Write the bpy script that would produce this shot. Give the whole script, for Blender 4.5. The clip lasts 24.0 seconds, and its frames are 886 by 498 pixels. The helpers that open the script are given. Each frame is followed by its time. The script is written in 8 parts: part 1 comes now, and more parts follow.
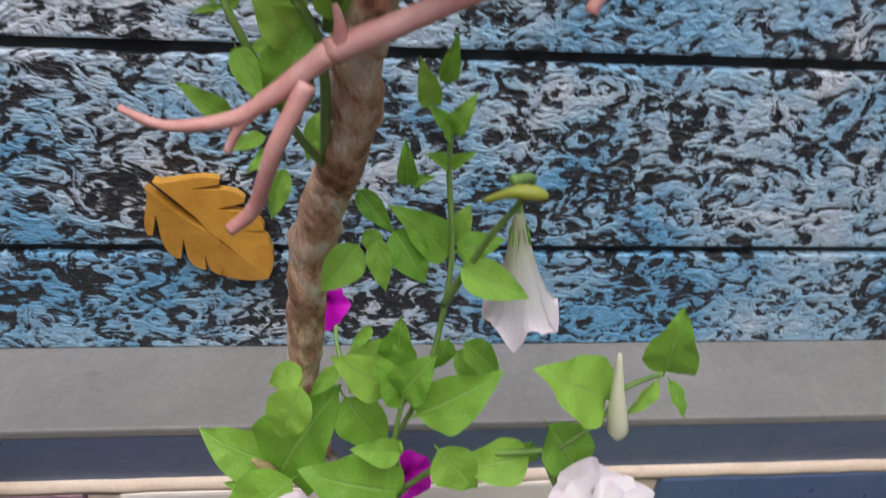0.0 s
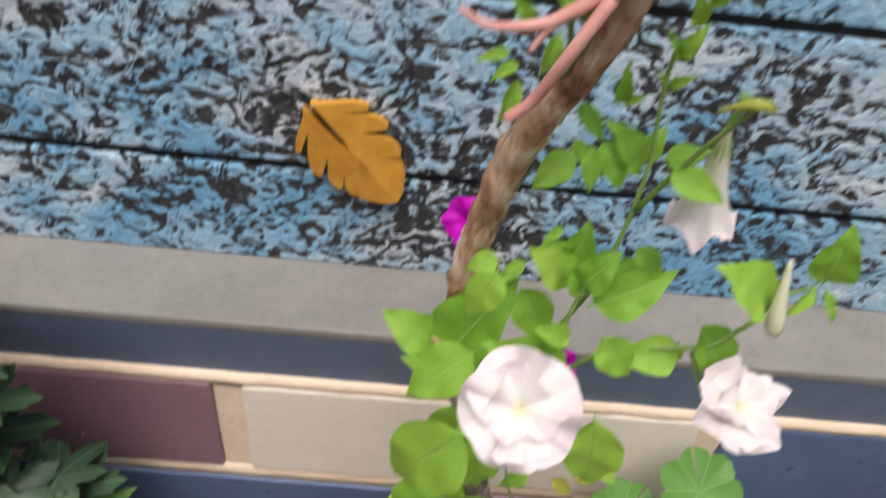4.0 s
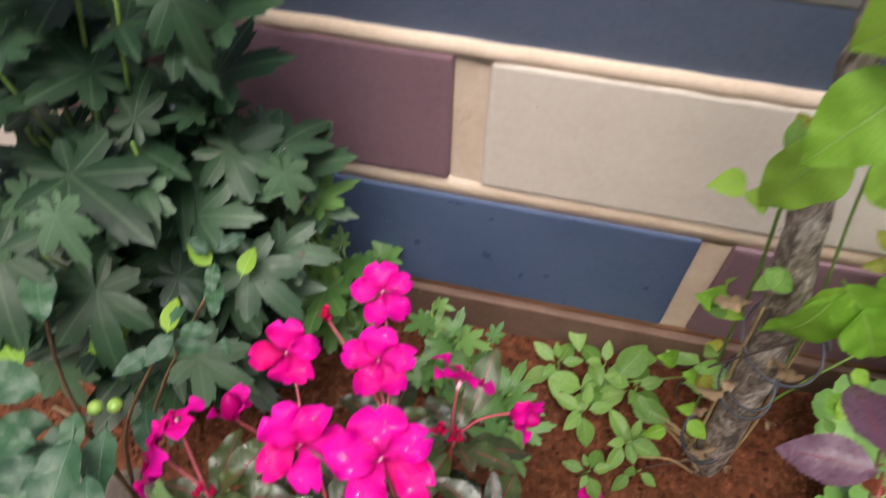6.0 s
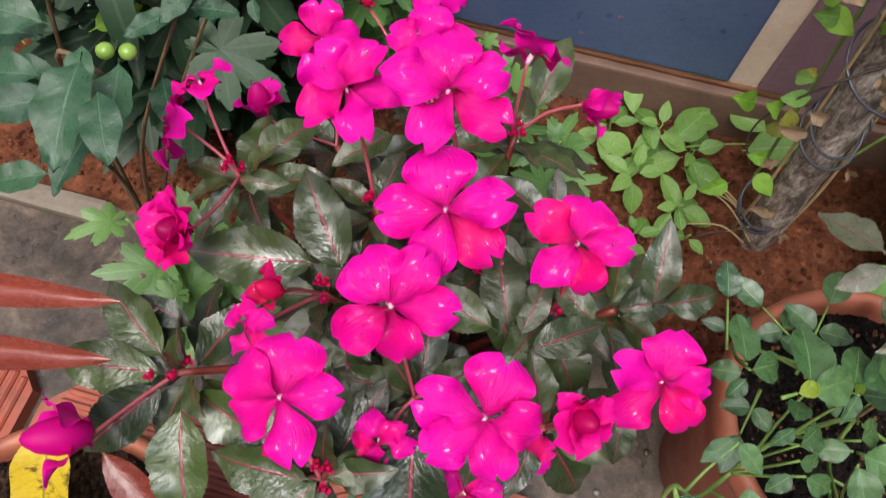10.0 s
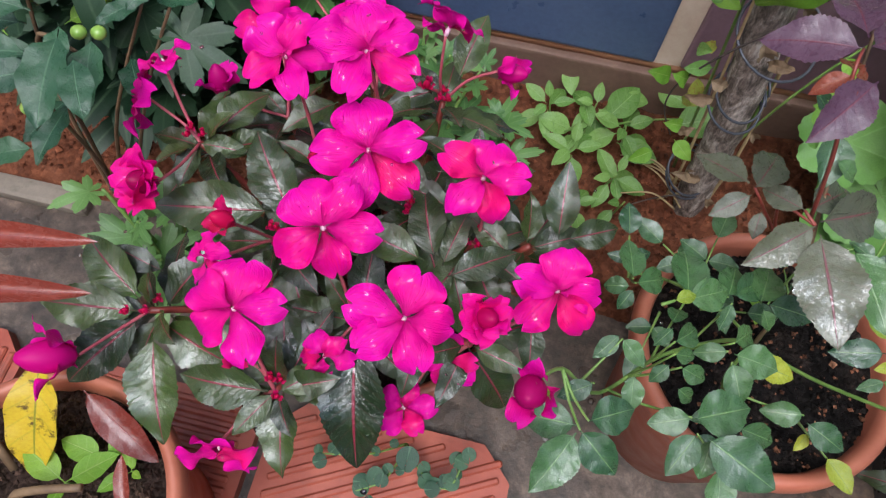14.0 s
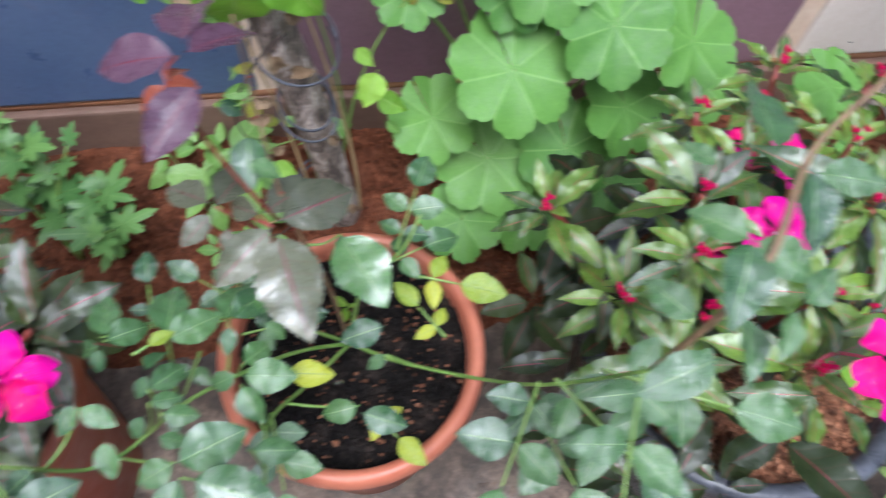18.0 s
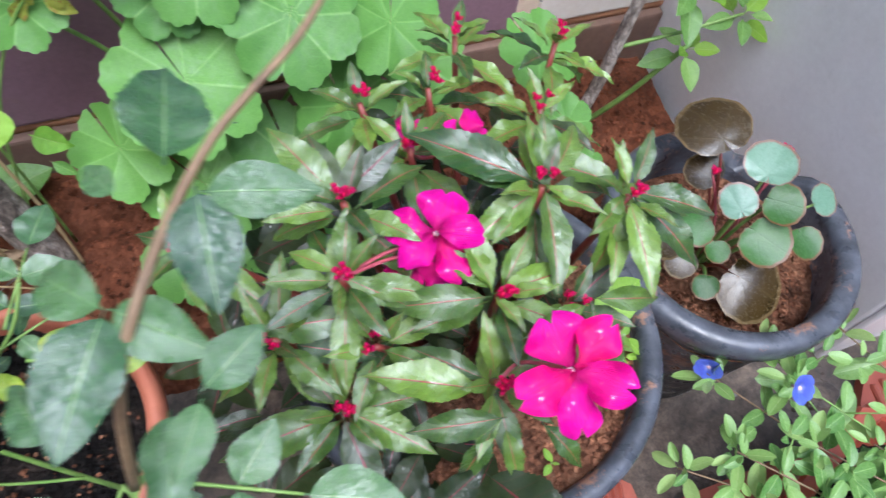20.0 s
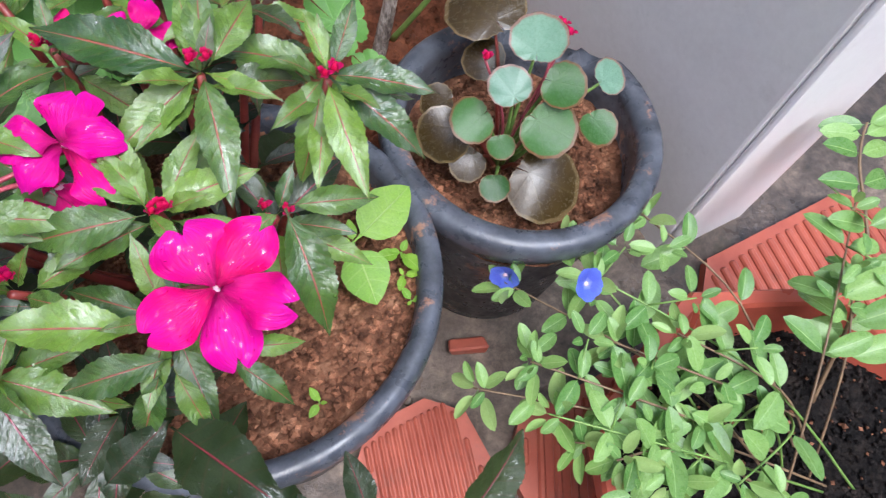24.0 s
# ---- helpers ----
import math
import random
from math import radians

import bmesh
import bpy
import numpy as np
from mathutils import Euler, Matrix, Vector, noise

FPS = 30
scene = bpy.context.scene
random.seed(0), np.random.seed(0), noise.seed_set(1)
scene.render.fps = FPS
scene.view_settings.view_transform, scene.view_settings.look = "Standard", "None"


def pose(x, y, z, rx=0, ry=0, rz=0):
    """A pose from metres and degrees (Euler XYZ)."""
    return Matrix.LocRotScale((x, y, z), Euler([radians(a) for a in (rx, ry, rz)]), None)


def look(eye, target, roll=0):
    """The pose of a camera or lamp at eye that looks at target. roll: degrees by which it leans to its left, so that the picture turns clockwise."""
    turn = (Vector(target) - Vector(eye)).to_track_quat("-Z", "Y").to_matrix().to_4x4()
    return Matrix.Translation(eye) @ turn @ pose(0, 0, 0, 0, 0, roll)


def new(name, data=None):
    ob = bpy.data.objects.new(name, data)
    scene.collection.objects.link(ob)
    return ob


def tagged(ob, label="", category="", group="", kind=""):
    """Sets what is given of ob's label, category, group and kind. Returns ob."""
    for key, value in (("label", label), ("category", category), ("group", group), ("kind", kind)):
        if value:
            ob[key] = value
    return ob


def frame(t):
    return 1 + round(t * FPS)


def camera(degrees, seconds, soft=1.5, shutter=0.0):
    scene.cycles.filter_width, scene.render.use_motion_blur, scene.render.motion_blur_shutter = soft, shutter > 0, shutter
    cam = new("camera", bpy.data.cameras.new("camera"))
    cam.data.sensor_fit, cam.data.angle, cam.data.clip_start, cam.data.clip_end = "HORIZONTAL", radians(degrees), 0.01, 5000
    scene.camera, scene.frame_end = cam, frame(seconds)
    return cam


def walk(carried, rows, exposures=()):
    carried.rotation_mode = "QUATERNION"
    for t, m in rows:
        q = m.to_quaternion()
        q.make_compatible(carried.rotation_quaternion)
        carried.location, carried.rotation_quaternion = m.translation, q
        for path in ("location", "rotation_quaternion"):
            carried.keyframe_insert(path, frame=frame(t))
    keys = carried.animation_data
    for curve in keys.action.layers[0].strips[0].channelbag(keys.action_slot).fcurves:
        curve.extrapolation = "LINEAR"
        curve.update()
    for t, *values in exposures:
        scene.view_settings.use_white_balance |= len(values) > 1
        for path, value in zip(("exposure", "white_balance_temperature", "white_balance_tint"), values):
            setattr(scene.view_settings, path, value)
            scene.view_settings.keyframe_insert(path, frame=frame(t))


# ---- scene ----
cam = camera(66.00, 24.0, soft=1.2, shutter=0.65)
PATH = [
    (0, (0.0048, 0.0063, 1.1133), (0.0941, 0.8060, 0.5195), 3.96),
    (0.5, (-0.0008, 0.0057, 1.1329), (0.0817, 0.8407, 0.5889), 4.74),
    (1, (-0.0083, -0.0016, 1.1592), (0.0571, 0.8969, 0.7251), 3.46),
    (1.5, (-0.0135, -0.0103, 1.1789), (0.0467, 0.9331, 0.8527), 2.67),
    (2, (-0.0191, -0.0171, 1.2028), (0.0482, 0.9386, 0.9162), 2.87),
    (2.5, (-0.0282, -0.0260, 1.2067), (0.0630, 0.9120, 0.8724), 4.49),
    (3, (-0.0412, -0.0366, 1.1921), (0.0626, 0.8595, 0.7606), 6.35),
    (3.5, (-0.0593, -0.0486, 1.1609), (0.0233, 0.7889, 0.6209), 7.32),
    (4, (-0.0728, -0.0526, 1.1156), (-0.0362, 0.7175, 0.4788), 6.92),
    (4.5, (-0.0979, -0.0549, 1.0719), (-0.0819, 0.6697, 0.3829), 6.58),
    (5, (-0.1217, -0.0420, 1.0085), (-0.1647, 0.6383, 0.2768), 3.64),
    (5.5, (-0.1597, -0.0465, 0.9527), (-0.2348, 0.5881, 0.1835), 2.39),
    (6, (-0.1906, -0.0660, 0.8818), (-0.3132, 0.5214, 0.0818), 1.32),
    (6.5, (-0.2066, -0.0734, 0.8488), (-0.3411, 0.4653, 0.0172), 1.76),
    (7, (-0.2165, -0.0800, 0.8201), (-0.3364, 0.4336, -0.0295), 3.62),
    (7.5, (-0.2187, -0.0856, 0.8130), (-0.3319, 0.4167, -0.0443), 4.79),
    (8, (-0.2202, -0.0942, 0.8048), (-0.3219, 0.3976, -0.0600), 6.06),
    (8.5, (-0.2179, -0.1003, 0.7960), (-0.3201, 0.3810, -0.0746), 4.92),
    (9, (-0.2151, -0.1150, 0.7769), (-0.3154, 0.3402, -0.1078), 4.29),
    (9.5, (-0.2116, -0.1270, 0.7668), (-0.3054, 0.3018, -0.1318), 4.19),
    (10, (-0.2054, -0.1365, 0.7583), (-0.2946, 0.2648, -0.1533), 3.55),
    (10.5, (-0.1997, -0.1432, 0.7550), (-0.2879, 0.2478, -0.1612), 3.25),
    (11, (-0.1935, -0.1503, 0.7544), (-0.2783, 0.2330, -0.1654), 3.29),
    (11.5, (-0.1841, -0.1558, 0.7591), (-0.2684, 0.2268, -0.1610), 2.74),
    (12, (-0.1749, -0.1621, 0.7632), (-0.2560, 0.2249, -0.1553), 2.80),
    (12.5, (-0.1660, -0.1689, 0.7700), (-0.2422, 0.2246, -0.1461), 3.37),
    (13, (-0.1591, -0.1766, 0.7789), (-0.2307, 0.2252, -0.1340), 4.04),
    (13.5, (-0.1558, -0.1853, 0.7892), (-0.2254, 0.2260, -0.1196), 4.40),
    (14, (-0.1531, -0.1957, 0.8009), (-0.2267, 0.2255, -0.1030), 3.96),
    (14.5, (-0.1457, -0.1983, 0.8079), (-0.2415, 0.2384, -0.0866), 1.63),
    (15, (-0.1367, -0.2011, 0.8117), (-0.2294, 0.2393, -0.0812), 1.19),
    (15.5, (-0.1236, -0.1997, 0.8134), (-0.2095, 0.2425, -0.0794), 0.58),
    (16, (-0.1086, -0.1962, 0.8140), (-0.1791, 0.2479, -0.0792), 0.69),
    (16.5, (-0.0861, -0.1909, 0.8162), (-0.1489, 0.2556, -0.0764), -0.46),
    (17, (-0.0351, -0.1809, 0.8153), (-0.0641, 0.2812, -0.0711), 0.20),
    (17.5, (0.0342, -0.1784, 0.8072), (0.0488, 0.2957, -0.0731), 0.91),
    (18, (0.1124, -0.1726, 0.7979), (0.2133, 0.2988, -0.0782), 5.64),
    (18.5, (0.1611, -0.1631, 0.7857), (0.3264, 0.2982, -0.0860), 9.06),
    (19, (0.2189, -0.1554, 0.7692), (0.4112, 0.3029, -0.0986), 8.36),
    (19.5, (0.2606, -0.1524, 0.7558), (0.4746, 0.2984, -0.1108), 8.80),
    (20, (0.2950, -0.1532, 0.7402), (0.5382, 0.2875, -0.1239), 10.18),
    (20.5, (0.3269, -0.1604, 0.7284), (0.5832, 0.2681, -0.1380), 10.63),
    (21, (0.3523, -0.1690, 0.7177), (0.6130, 0.2488, -0.1526), 10.49),
    (21.5, (0.3677, -0.1738, 0.7059), (0.6315, 0.2375, -0.1666), 10.12),
    (22, (0.3783, -0.1753, 0.6959), (0.6412, 0.2294, -0.1799), 9.53),
    (22.5, (0.3901, -0.1790, 0.6846), (0.6593, 0.2117, -0.1958), 10.25),
    (23, (0.4086, -0.1880, 0.6762), (0.6880, 0.1827, -0.2095), 11.94),
    (23.5, (0.4224, -0.1945, 0.6737), (0.7165, 0.1586, -0.2144), 13.68),
    (24, (0.4321, -0.2033, 0.6810), (0.7310, 0.1443, -0.2077), 13.65),
]
EXPOSURE = [(0, 0.36, 6150, 10), (0.5, 0.54, 6400, 10), (1, 0.76, 7000, 10), (1.5, 0.88, 7000, 10), (3.5, 0.84, 6800, 10), (4, 0.70, 6750, 10), (5, 0.46, 6650, 10), (6, 0.82, 6700, 10), (7, 1.02, 6500, 10), (10, 0.74, 6450, 10), (14, 0.62, 5850, 10), (16, 0.76, 5900, 10), (17.5, 1.06, 5700, 10), (19, 1.18, 5450, 10), (22, 1.12, 5600, 10), (24, 1.12, 5650, 10)]
walk(cam, [(t, look(eye, target, roll)) for t, eye, target, roll in PATH], EXPOSURE)

# ---- light: overcast noon, wet garden corner ----
world = bpy.data.worlds.new("overcast_sky")
scene.world = world
world.use_nodes = True
wn, wl = world.node_tree.nodes, world.node_tree.links
sky = wn.new("ShaderNodeTexSky")
sky.sky_type, sky.sun_disc = "NISHITA", False
sky.sun_elevation, sky.sun_rotation = radians(62), radians(200)
sky.air_density, sky.dust_density, sky.ozone_density = 1.0, 4.0, 1.0
soften = wn.new("ShaderNodeHueSaturation")
soften.inputs["Saturation"].default_value = 1.0
wl.new(sky.outputs["Color"], soften.inputs["Color"])
wl.new(soften.outputs["Color"], wn["Background"].inputs["Color"])
wn["Background"].inputs["Strength"].default_value = 0.15
sun = new("sun", bpy.data.lights.new("sun", "SUN"))
sun.data.energy, sun.data.angle, sun.data.color = 1.5, radians(30), (1.0, 0.98, 0.96)
sun.matrix_world = look((0.3, -1.2, 4.0), (0, 0.1, 0.3))


# ---- node helpers ----
def mat(name, rough=0.6, metal=0.0, spec=0.5):
    m = bpy.data.materials.new(name)
    m.use_nodes = True
    b = m.node_tree.nodes["Principled BSDF"]
    b.inputs["Roughness"].default_value = rough
    b.inputs["Metallic"].default_value = metal
    b.inputs["Specular IOR Level"].default_value = spec
    return m, m.node_tree.nodes, m.node_tree.links, b


def coords(n, l, scale=(1, 1, 1), kind="Object"):
    tc, mp = n.new("ShaderNodeTexCoord"), n.new("ShaderNodeMapping")
    mp.inputs["Scale"].default_value = scale
    l.new(tc.outputs[kind], mp.inputs["Vector"])
    return mp.outputs["Vector"]


def world_coords(n, l, scale=(1, 1, 1)):
    g, mp = n.new("ShaderNodeNewGeometry"), n.new("ShaderNodeMapping")
    mp.inputs["Scale"].default_value = scale
    l.new(g.outputs["Position"], mp.inputs["Vector"])
    return mp.outputs["Vector"]


def noise_tex(n, l, vec, scale, detail=4.0, rough=0.6, dist=0.0):
    t = n.new("ShaderNodeTexNoise")
    t.inputs["Scale"].default_value, t.inputs["Detail"].default_value = scale, detail
    t.inputs["Roughness"].default_value, t.inputs["Distortion"].default_value = rough, dist
    l.new(vec, t.inputs["Vector"])
    return t.outputs["Fac"]


def ramp(n, l, fac, *stops):
    r = n.new("ShaderNodeValToRGB")
    e = r.color_ramp.elements
    while len(e) < len(stops):
        e.new(0.5)
    for s, (p, c) in zip(e, stops):
        s.position = p
        s.color = (*c, 1) if len(c) == 3 else c
    l.new(fac, r.inputs["Fac"])
    return r.outputs["Color"]


def grey(v):
    return (v, v, v)


def mix(n, l, fac, a, b, blend="MIX"):
    x = n.new("ShaderNodeMix")
    x.data_type, x.blend_type = "RGBA", blend
    for s, v in ((x.inputs[0], fac), (x.inputs[6], a), (x.inputs[7], b)):
        if isinstance(v, (int, float)):
            s.default_value = v
        elif isinstance(v, tuple):
            s.default_value = (*v, 1)
        else:
            l.new(v, s)
    return x.outputs[2]


def math_node(n, l, op, a, b=0.0):
    x = n.new("ShaderNodeMath")
    x.operation = op
    for s, v in zip(x.inputs, (a, b)):
        if isinstance(v, (int, float)):
            s.default_value = v
        else:
            l.new(v, s)
    return x.outputs[0]


def bump(n, l, b, height, strength=0.3, dist=0.002):
    x = n.new("ShaderNodeBump")
    x.inputs["Strength"].default_value, x.inputs["Distance"].default_value = strength, dist
    l.new(height, x.inputs["Height"])
    l.new(x.outputs["Normal"], b.inputs["Normal"])


def object_random(n):
    return n.new("ShaderNodeObjectInfo").outputs["Random"]


def painted(name, c, c2, rough=0.45, grime=(0.25, 0.15, 0.09), amount=0.5, bumps=0.15):
    """Painted masonry: brush variation, faint blotches and specks of mud."""
    m, n, l, b = mat(name, rough)
    v = world_coords(n, l)
    base = ramp(n, l, noise_tex(n, l, v, 9, 6, 0.65, 0.4), (0.3, c), (0.72, c2))
    fine = noise_tex(n, l, v, 160, 4)
    base = mix(n, l, 0.12, base, ramp(n, l, fine, (0.3, grey(0.2)), (0.7, grey(0.9))), "OVERLAY")
    dirt = ramp(n, l, noise_tex(n, l, v, 16, 8, 0.75), (0.6, grey(0)), (0.78, grey(amount)))
    col = mix(n, l, dirt, base, grime)
    l.new(col, b.inputs["Base Color"])
    l.new(ramp(n, l, noise_tex(n, l, v, 30, 5), (0.3, grey(rough - 0.12)), (0.7, grey(rough + 0.15))), b.inputs["Roughness"])
    bump(n, l, b, noise_tex(n, l, v, 90, 8, 0.7), bumps, 0.0015)
    return m


# ---- building helpers ----
def part(name, bm, material, parent=None, label="", smooth=False):
    me = bpy.data.meshes.new(name)
    bm.normal_update()
    bm.to_mesh(me)
    bm.free()
    if smooth:
        for p in me.polygons:
            p.use_smooth = True
    if material:
        me.materials.append(material)
    ob = new(name, me)
    if parent:
        ob.parent = parent
    if label:
        ob["label"] = label
    return ob


def reuse(name, me, parent, m, label=""):
    ob = new(name, me)
    ob.parent = parent
    ob.matrix_local = m
    if label:
        ob["label"] = label
    return ob


def thing(name, label, category, at=(0, 0, 0), group="", kind=""):
    e = new(name)
    e.location = at
    e.empty_display_size = 0.02
    return tagged(e, label, category, group, kind)


def box(x0, x1, y0, y1, z0, z1, bevel=0.0, segs=2, jitter=0.0, rng=None):
    bm = bmesh.new()
    bmesh.ops.create_cube(bm, size=1)
    for v in bm.verts:
        v.co = Vector(((x0 + x1) / 2 + v.co.x * (x1 - x0), (y0 + y1) / 2 + v.co.y * (y1 - y0), (z0 + z1) / 2 + v.co.z * (z1 - z0)))
        if jitter:
            v.co += Vector([rng.uniform(-jitter, jitter) for _ in range(3)])
    if bevel:
        bmesh.ops.bevel(bm, geom=bm.edges[:], offset=bevel, segments=segs, affect="EDGES", profile=0.6)
    return bm


def tube(points, radii, sides=8, wob=0.0, seed=0, cap=True):
    """A swept round bar along points, radius by point."""
    rng = random.Random(seed)
    pts = [Vector(p) for p in points]
    bm = bmesh.new()
    rings = []
    side = None
    for i, p in enumerate(pts):
        d = (pts[min(i + 1, len(pts) - 1)] - pts[max(i - 1, 0)]).normalized()
        if side is None:
            side = d.orthogonal().normalized()
        else:
            side = (side - d * side.dot(d)).normalized()
        up = d.cross(side)
        r = radii[i] if isinstance(radii, (list, tuple)) else radii
        rings.append([bm.verts.new(p + (side * math.cos(2 * math.pi * k / sides) + up * math.sin(2 * math.pi * k / sides)) * r * (1 + rng.uniform(-wob, wob))) for k in range(sides)])
    for a, b in zip(rings, rings[1:]):
        for k in range(sides):
            bm.faces.new((a[k], a[(k + 1) % sides], b[(k + 1) % sides], b[k]))
    if cap:
        bm.faces.new(rings[0][::-1])
        bm.faces.new(rings[-1])
    return bm


def smooth_line(points, n=6):
    """Catmull-Rom points through the given ones."""
    pts = [Vector(p) for p in points]
    out = []
    for i in range(len(pts) - 1):
        a, b, c, d = pts[max(i - 1, 0)], pts[i], pts[i + 1], pts[min(i + 2, len(pts) - 1)]
        for k in range(n):
            t = k / n
            out.append(0.5 * ((2 * b) + (c - a) * t + (2 * a - 5 * b + 4 * c - d) * t * t + (3 * b - a - 3 * c + d) * t ** 3))
    return out + [pts[-1]]


def lathe(profile, sides=48, wob=0.0, seed=3):
    """A turned body from (radius, height) pairs; a zero radius closes it."""
    rng = random.Random(seed)
    bm = bmesh.new()
    rings = []
    for r, z in profile:
        rings.append([bm.verts.new((0, 0, z))] if r == 0 else [bm.verts.new(((r + rng.uniform(-wob, wob)) * math.cos(2 * math.pi * k / sides), (r + rng.uniform(-wob, wob)) * math.sin(2 * math.pi * k / sides), z)) for k in range(sides)])
    for a, b in zip(rings, rings[1:]):
        for k in range(sides):
            q = [a[k % len(a)], a[(k + 1) % len(a)], b[(k + 1) % len(b)], b[k % len(b)]]
            q = [v for i, v in enumerate(q) if v not in q[:i]]
            if len(q) > 2:
                bm.faces.new(q)
    return bm

# ---- materials of the setting ----
M_PURPLE = painted("purple_paint", (0.205, 0.120, 0.148), (0.25, 0.150, 0.182), 0.42)
M_BEIGE = painted("beige_paint", (0.67, 0.605, 0.535), (0.75, 0.685, 0.61), 0.5, amount=0.3)
M_SLATE = painted("slate_blue_paint", (0.070, 0.108, 0.206), (0.098, 0.140, 0.250), 0.36, (0.30, 0.13, 0.05), 0.14)
M_FASCIA = painted("dark_blue_paint", (0.120, 0.160, 0.250), (0.155, 0.200, 0.305), 0.5)
M_LEDGE = painted("grey_cement_paint", (0.165, 0.158, 0.15), (0.225, 0.215, 0.20), 0.55, (0.075, 0.068, 0.05), 0.8)
M_FOOT = painted("muddy_cement", (0.13, 0.075, 0.055), (0.21, 0.13, 0.095), 0.7, (0.28, 0.11, 0.05), 0.8, 0.4)
M_MORTAR = painted("cream_mortar", (0.60, 0.46, 0.34), (0.76, 0.63, 0.50), 0.7, (0.42, 0.19, 0.09), 0.9, 0.5)
M_RUST = painted("rust_stained_mortar", (0.30, 0.13, 0.06), (0.42, 0.22, 0.12), 0.75, (0.12, 0.05, 0.025), 0.8, 0.5)
M_KERB = painted("mossy_stone", (0.16, 0.13, 0.10), (0.26, 0.22, 0.17), 0.7, (0.06, 0.065, 0.03), 0.8, 0.5)
M_SIDEWALL = painted("pale_grey_wall_paint", (0.70, 0.68, 0.68), (0.78, 0.76, 0.76), 0.5, (0.2, 0.18, 0.16), 0.25, 0.2)
M_WHITEWALL = painted("off_white_wall_paint", (0.83, 0.80, 0.80), (0.88, 0.85, 0.85), 0.5, (0.3, 0.25, 0.2), 0.25, 0.2)
M_TRIM = painted("orange_brown_paint", (0.45, 0.16, 0.045), (0.52, 0.2, 0.06), 0.4)


def cladding_material():
    """Black panel with raised blue-grey paint worked into worm-like ridges."""
    m, n, l, b = mat("blue_black_worked_paint", 0.5)
    v = world_coords(n, l, (1.0, 1.0, 1.25))
    big = noise_tex(n, l, v, 38, 3.0, 0.55, 1.6)
    lines = noise_tex(n, l, world_coords(n, l, (1.0, 1.0, 2.4)), 66, 3.5, 0.6, 1.2)
    both = math_node(n, l, "ADD", math_node(n, l, "MULTIPLY", big, 0.68), math_node(n, l, "MULTIPLY", lines, 0.38))
    zone = noise_tex(n, l, v, 5, 2, 0.5)
    both = math_node(n, l, "ADD", both, math_node(n, l, "MULTIPLY", math_node(n, l, "SUBTRACT", zone, 0.5), 0.22))
    cover = ramp(n, l, both, (0.485, grey(0)), (0.536, grey(1)))
    hue = ramp(n, l, noise_tex(n, l, v, 7, 3, 0.6, 0.5), (0.38, (0.138, 0.345, 0.54)), (0.51, (0.29, 0.45, 0.58)), (0.67, (0.52, 0.565, 0.62)))
    strokes = noise_tex(n, l, world_coords(n, l, (1.0, 1.0, 3.0)), 130, 5, 0.7)
    light = mix(n, l, 0.55, hue, ramp(n, l, strokes, (0.3, grey(0.2)), (0.7, grey(0.85))), "OVERLAY")
    l.new(mix(n, l, cover, (0.014, 0.015, 0.019), light), b.inputs["Base Color"])
    l.new(ramp(n, l, cover, (0, grey(0.35)), (1, grey(0.55))), b.inputs["Roughness"])
    h = math_node(n, l, "ADD", both, math_node(n, l, "MULTIPLY", strokes, 0.06))
    bump(n, l, b, h, 0.9, 0.012)
    return m


M_CLAD = cladding_material()
M_GROOVE, gn, gl, gb = mat("black_groove", 0.45)
gl.new(ramp(gn, gl, noise_tex(gn, gl, world_coords(gn, gl), 60), (0.3, grey(0.01)), (0.8, grey(0.03))), gb.inputs["Base Color"])


def soil_material(name, dark, mid, light, wet=0.5, scale=1.0):
    m, n, l, b = mat(name, 0.8, 0, 0.15)
    v = world_coords(n, l)
    crumbs = n.new("ShaderNodeTexVoronoi")
    crumbs.inputs["Scale"].default_value = 130 * scale
    l.new(v, crumbs.inputs["Vector"])
    big = noise_tex(n, l, v, 26 * scale, 8, 0.72)
    col = ramp(n, l, big, (0.28, dark), (0.5, mid), (0.75, light))
    col = mix(n, l, 0.45, col, ramp(n, l, crumbs.outputs["Color"], (0.2, grey(0.25)), (0.8, grey(0.8))), "OVERLAY")
    each = n.new("ShaderNodeNewGeometry").outputs["Random Per Island"]
    col = mix(n, l, 0.7, col, ramp(n, l, each, (0.0, grey(0.12)), (0.5, grey(0.5)), (1.0, grey(0.88))), "OVERLAY")
    l.new(col, b.inputs["Base Color"])
    l.new(ramp(n, l, noise_tex(n, l, v, 18 * scale, 4), (0.35, grey(wet)), (0.65, grey(0.92))), b.inputs["Roughness"])
    h = math_node(n, l, "ADD", math_node(n, l, "MULTIPLY", crumbs.outputs["Distance"], -0.6), big)
    bump(n, l, b, h, 0.85, 0.006)
    return m


M_RED_SOIL = soil_material("red_garden_soil", (0.050, 0.016, 0.008), (0.135, 0.045, 0.021), (0.24, 0.09, 0.046), 0.55)
M_POT_RED = soil_material("crumbly_red_soil", (0.022, 0.010, 0.006), (0.21, 0.090, 0.048), (0.42, 0.22, 0.125), 0.6, 1.6)
M_BLACK_SOIL = soil_material("black_compost", (0.004, 0.0035, 0.003), (0.010, 0.008, 0.007), (0.045, 0.032, 0.025), 0.7, 1.5)
M_BROWN_SOIL = soil_material("brown_compost", (0.014, 0.010, 0.007), (0.042, 0.025, 0.018), (0.12, 0.072, 0.048), 0.5, 1.5)


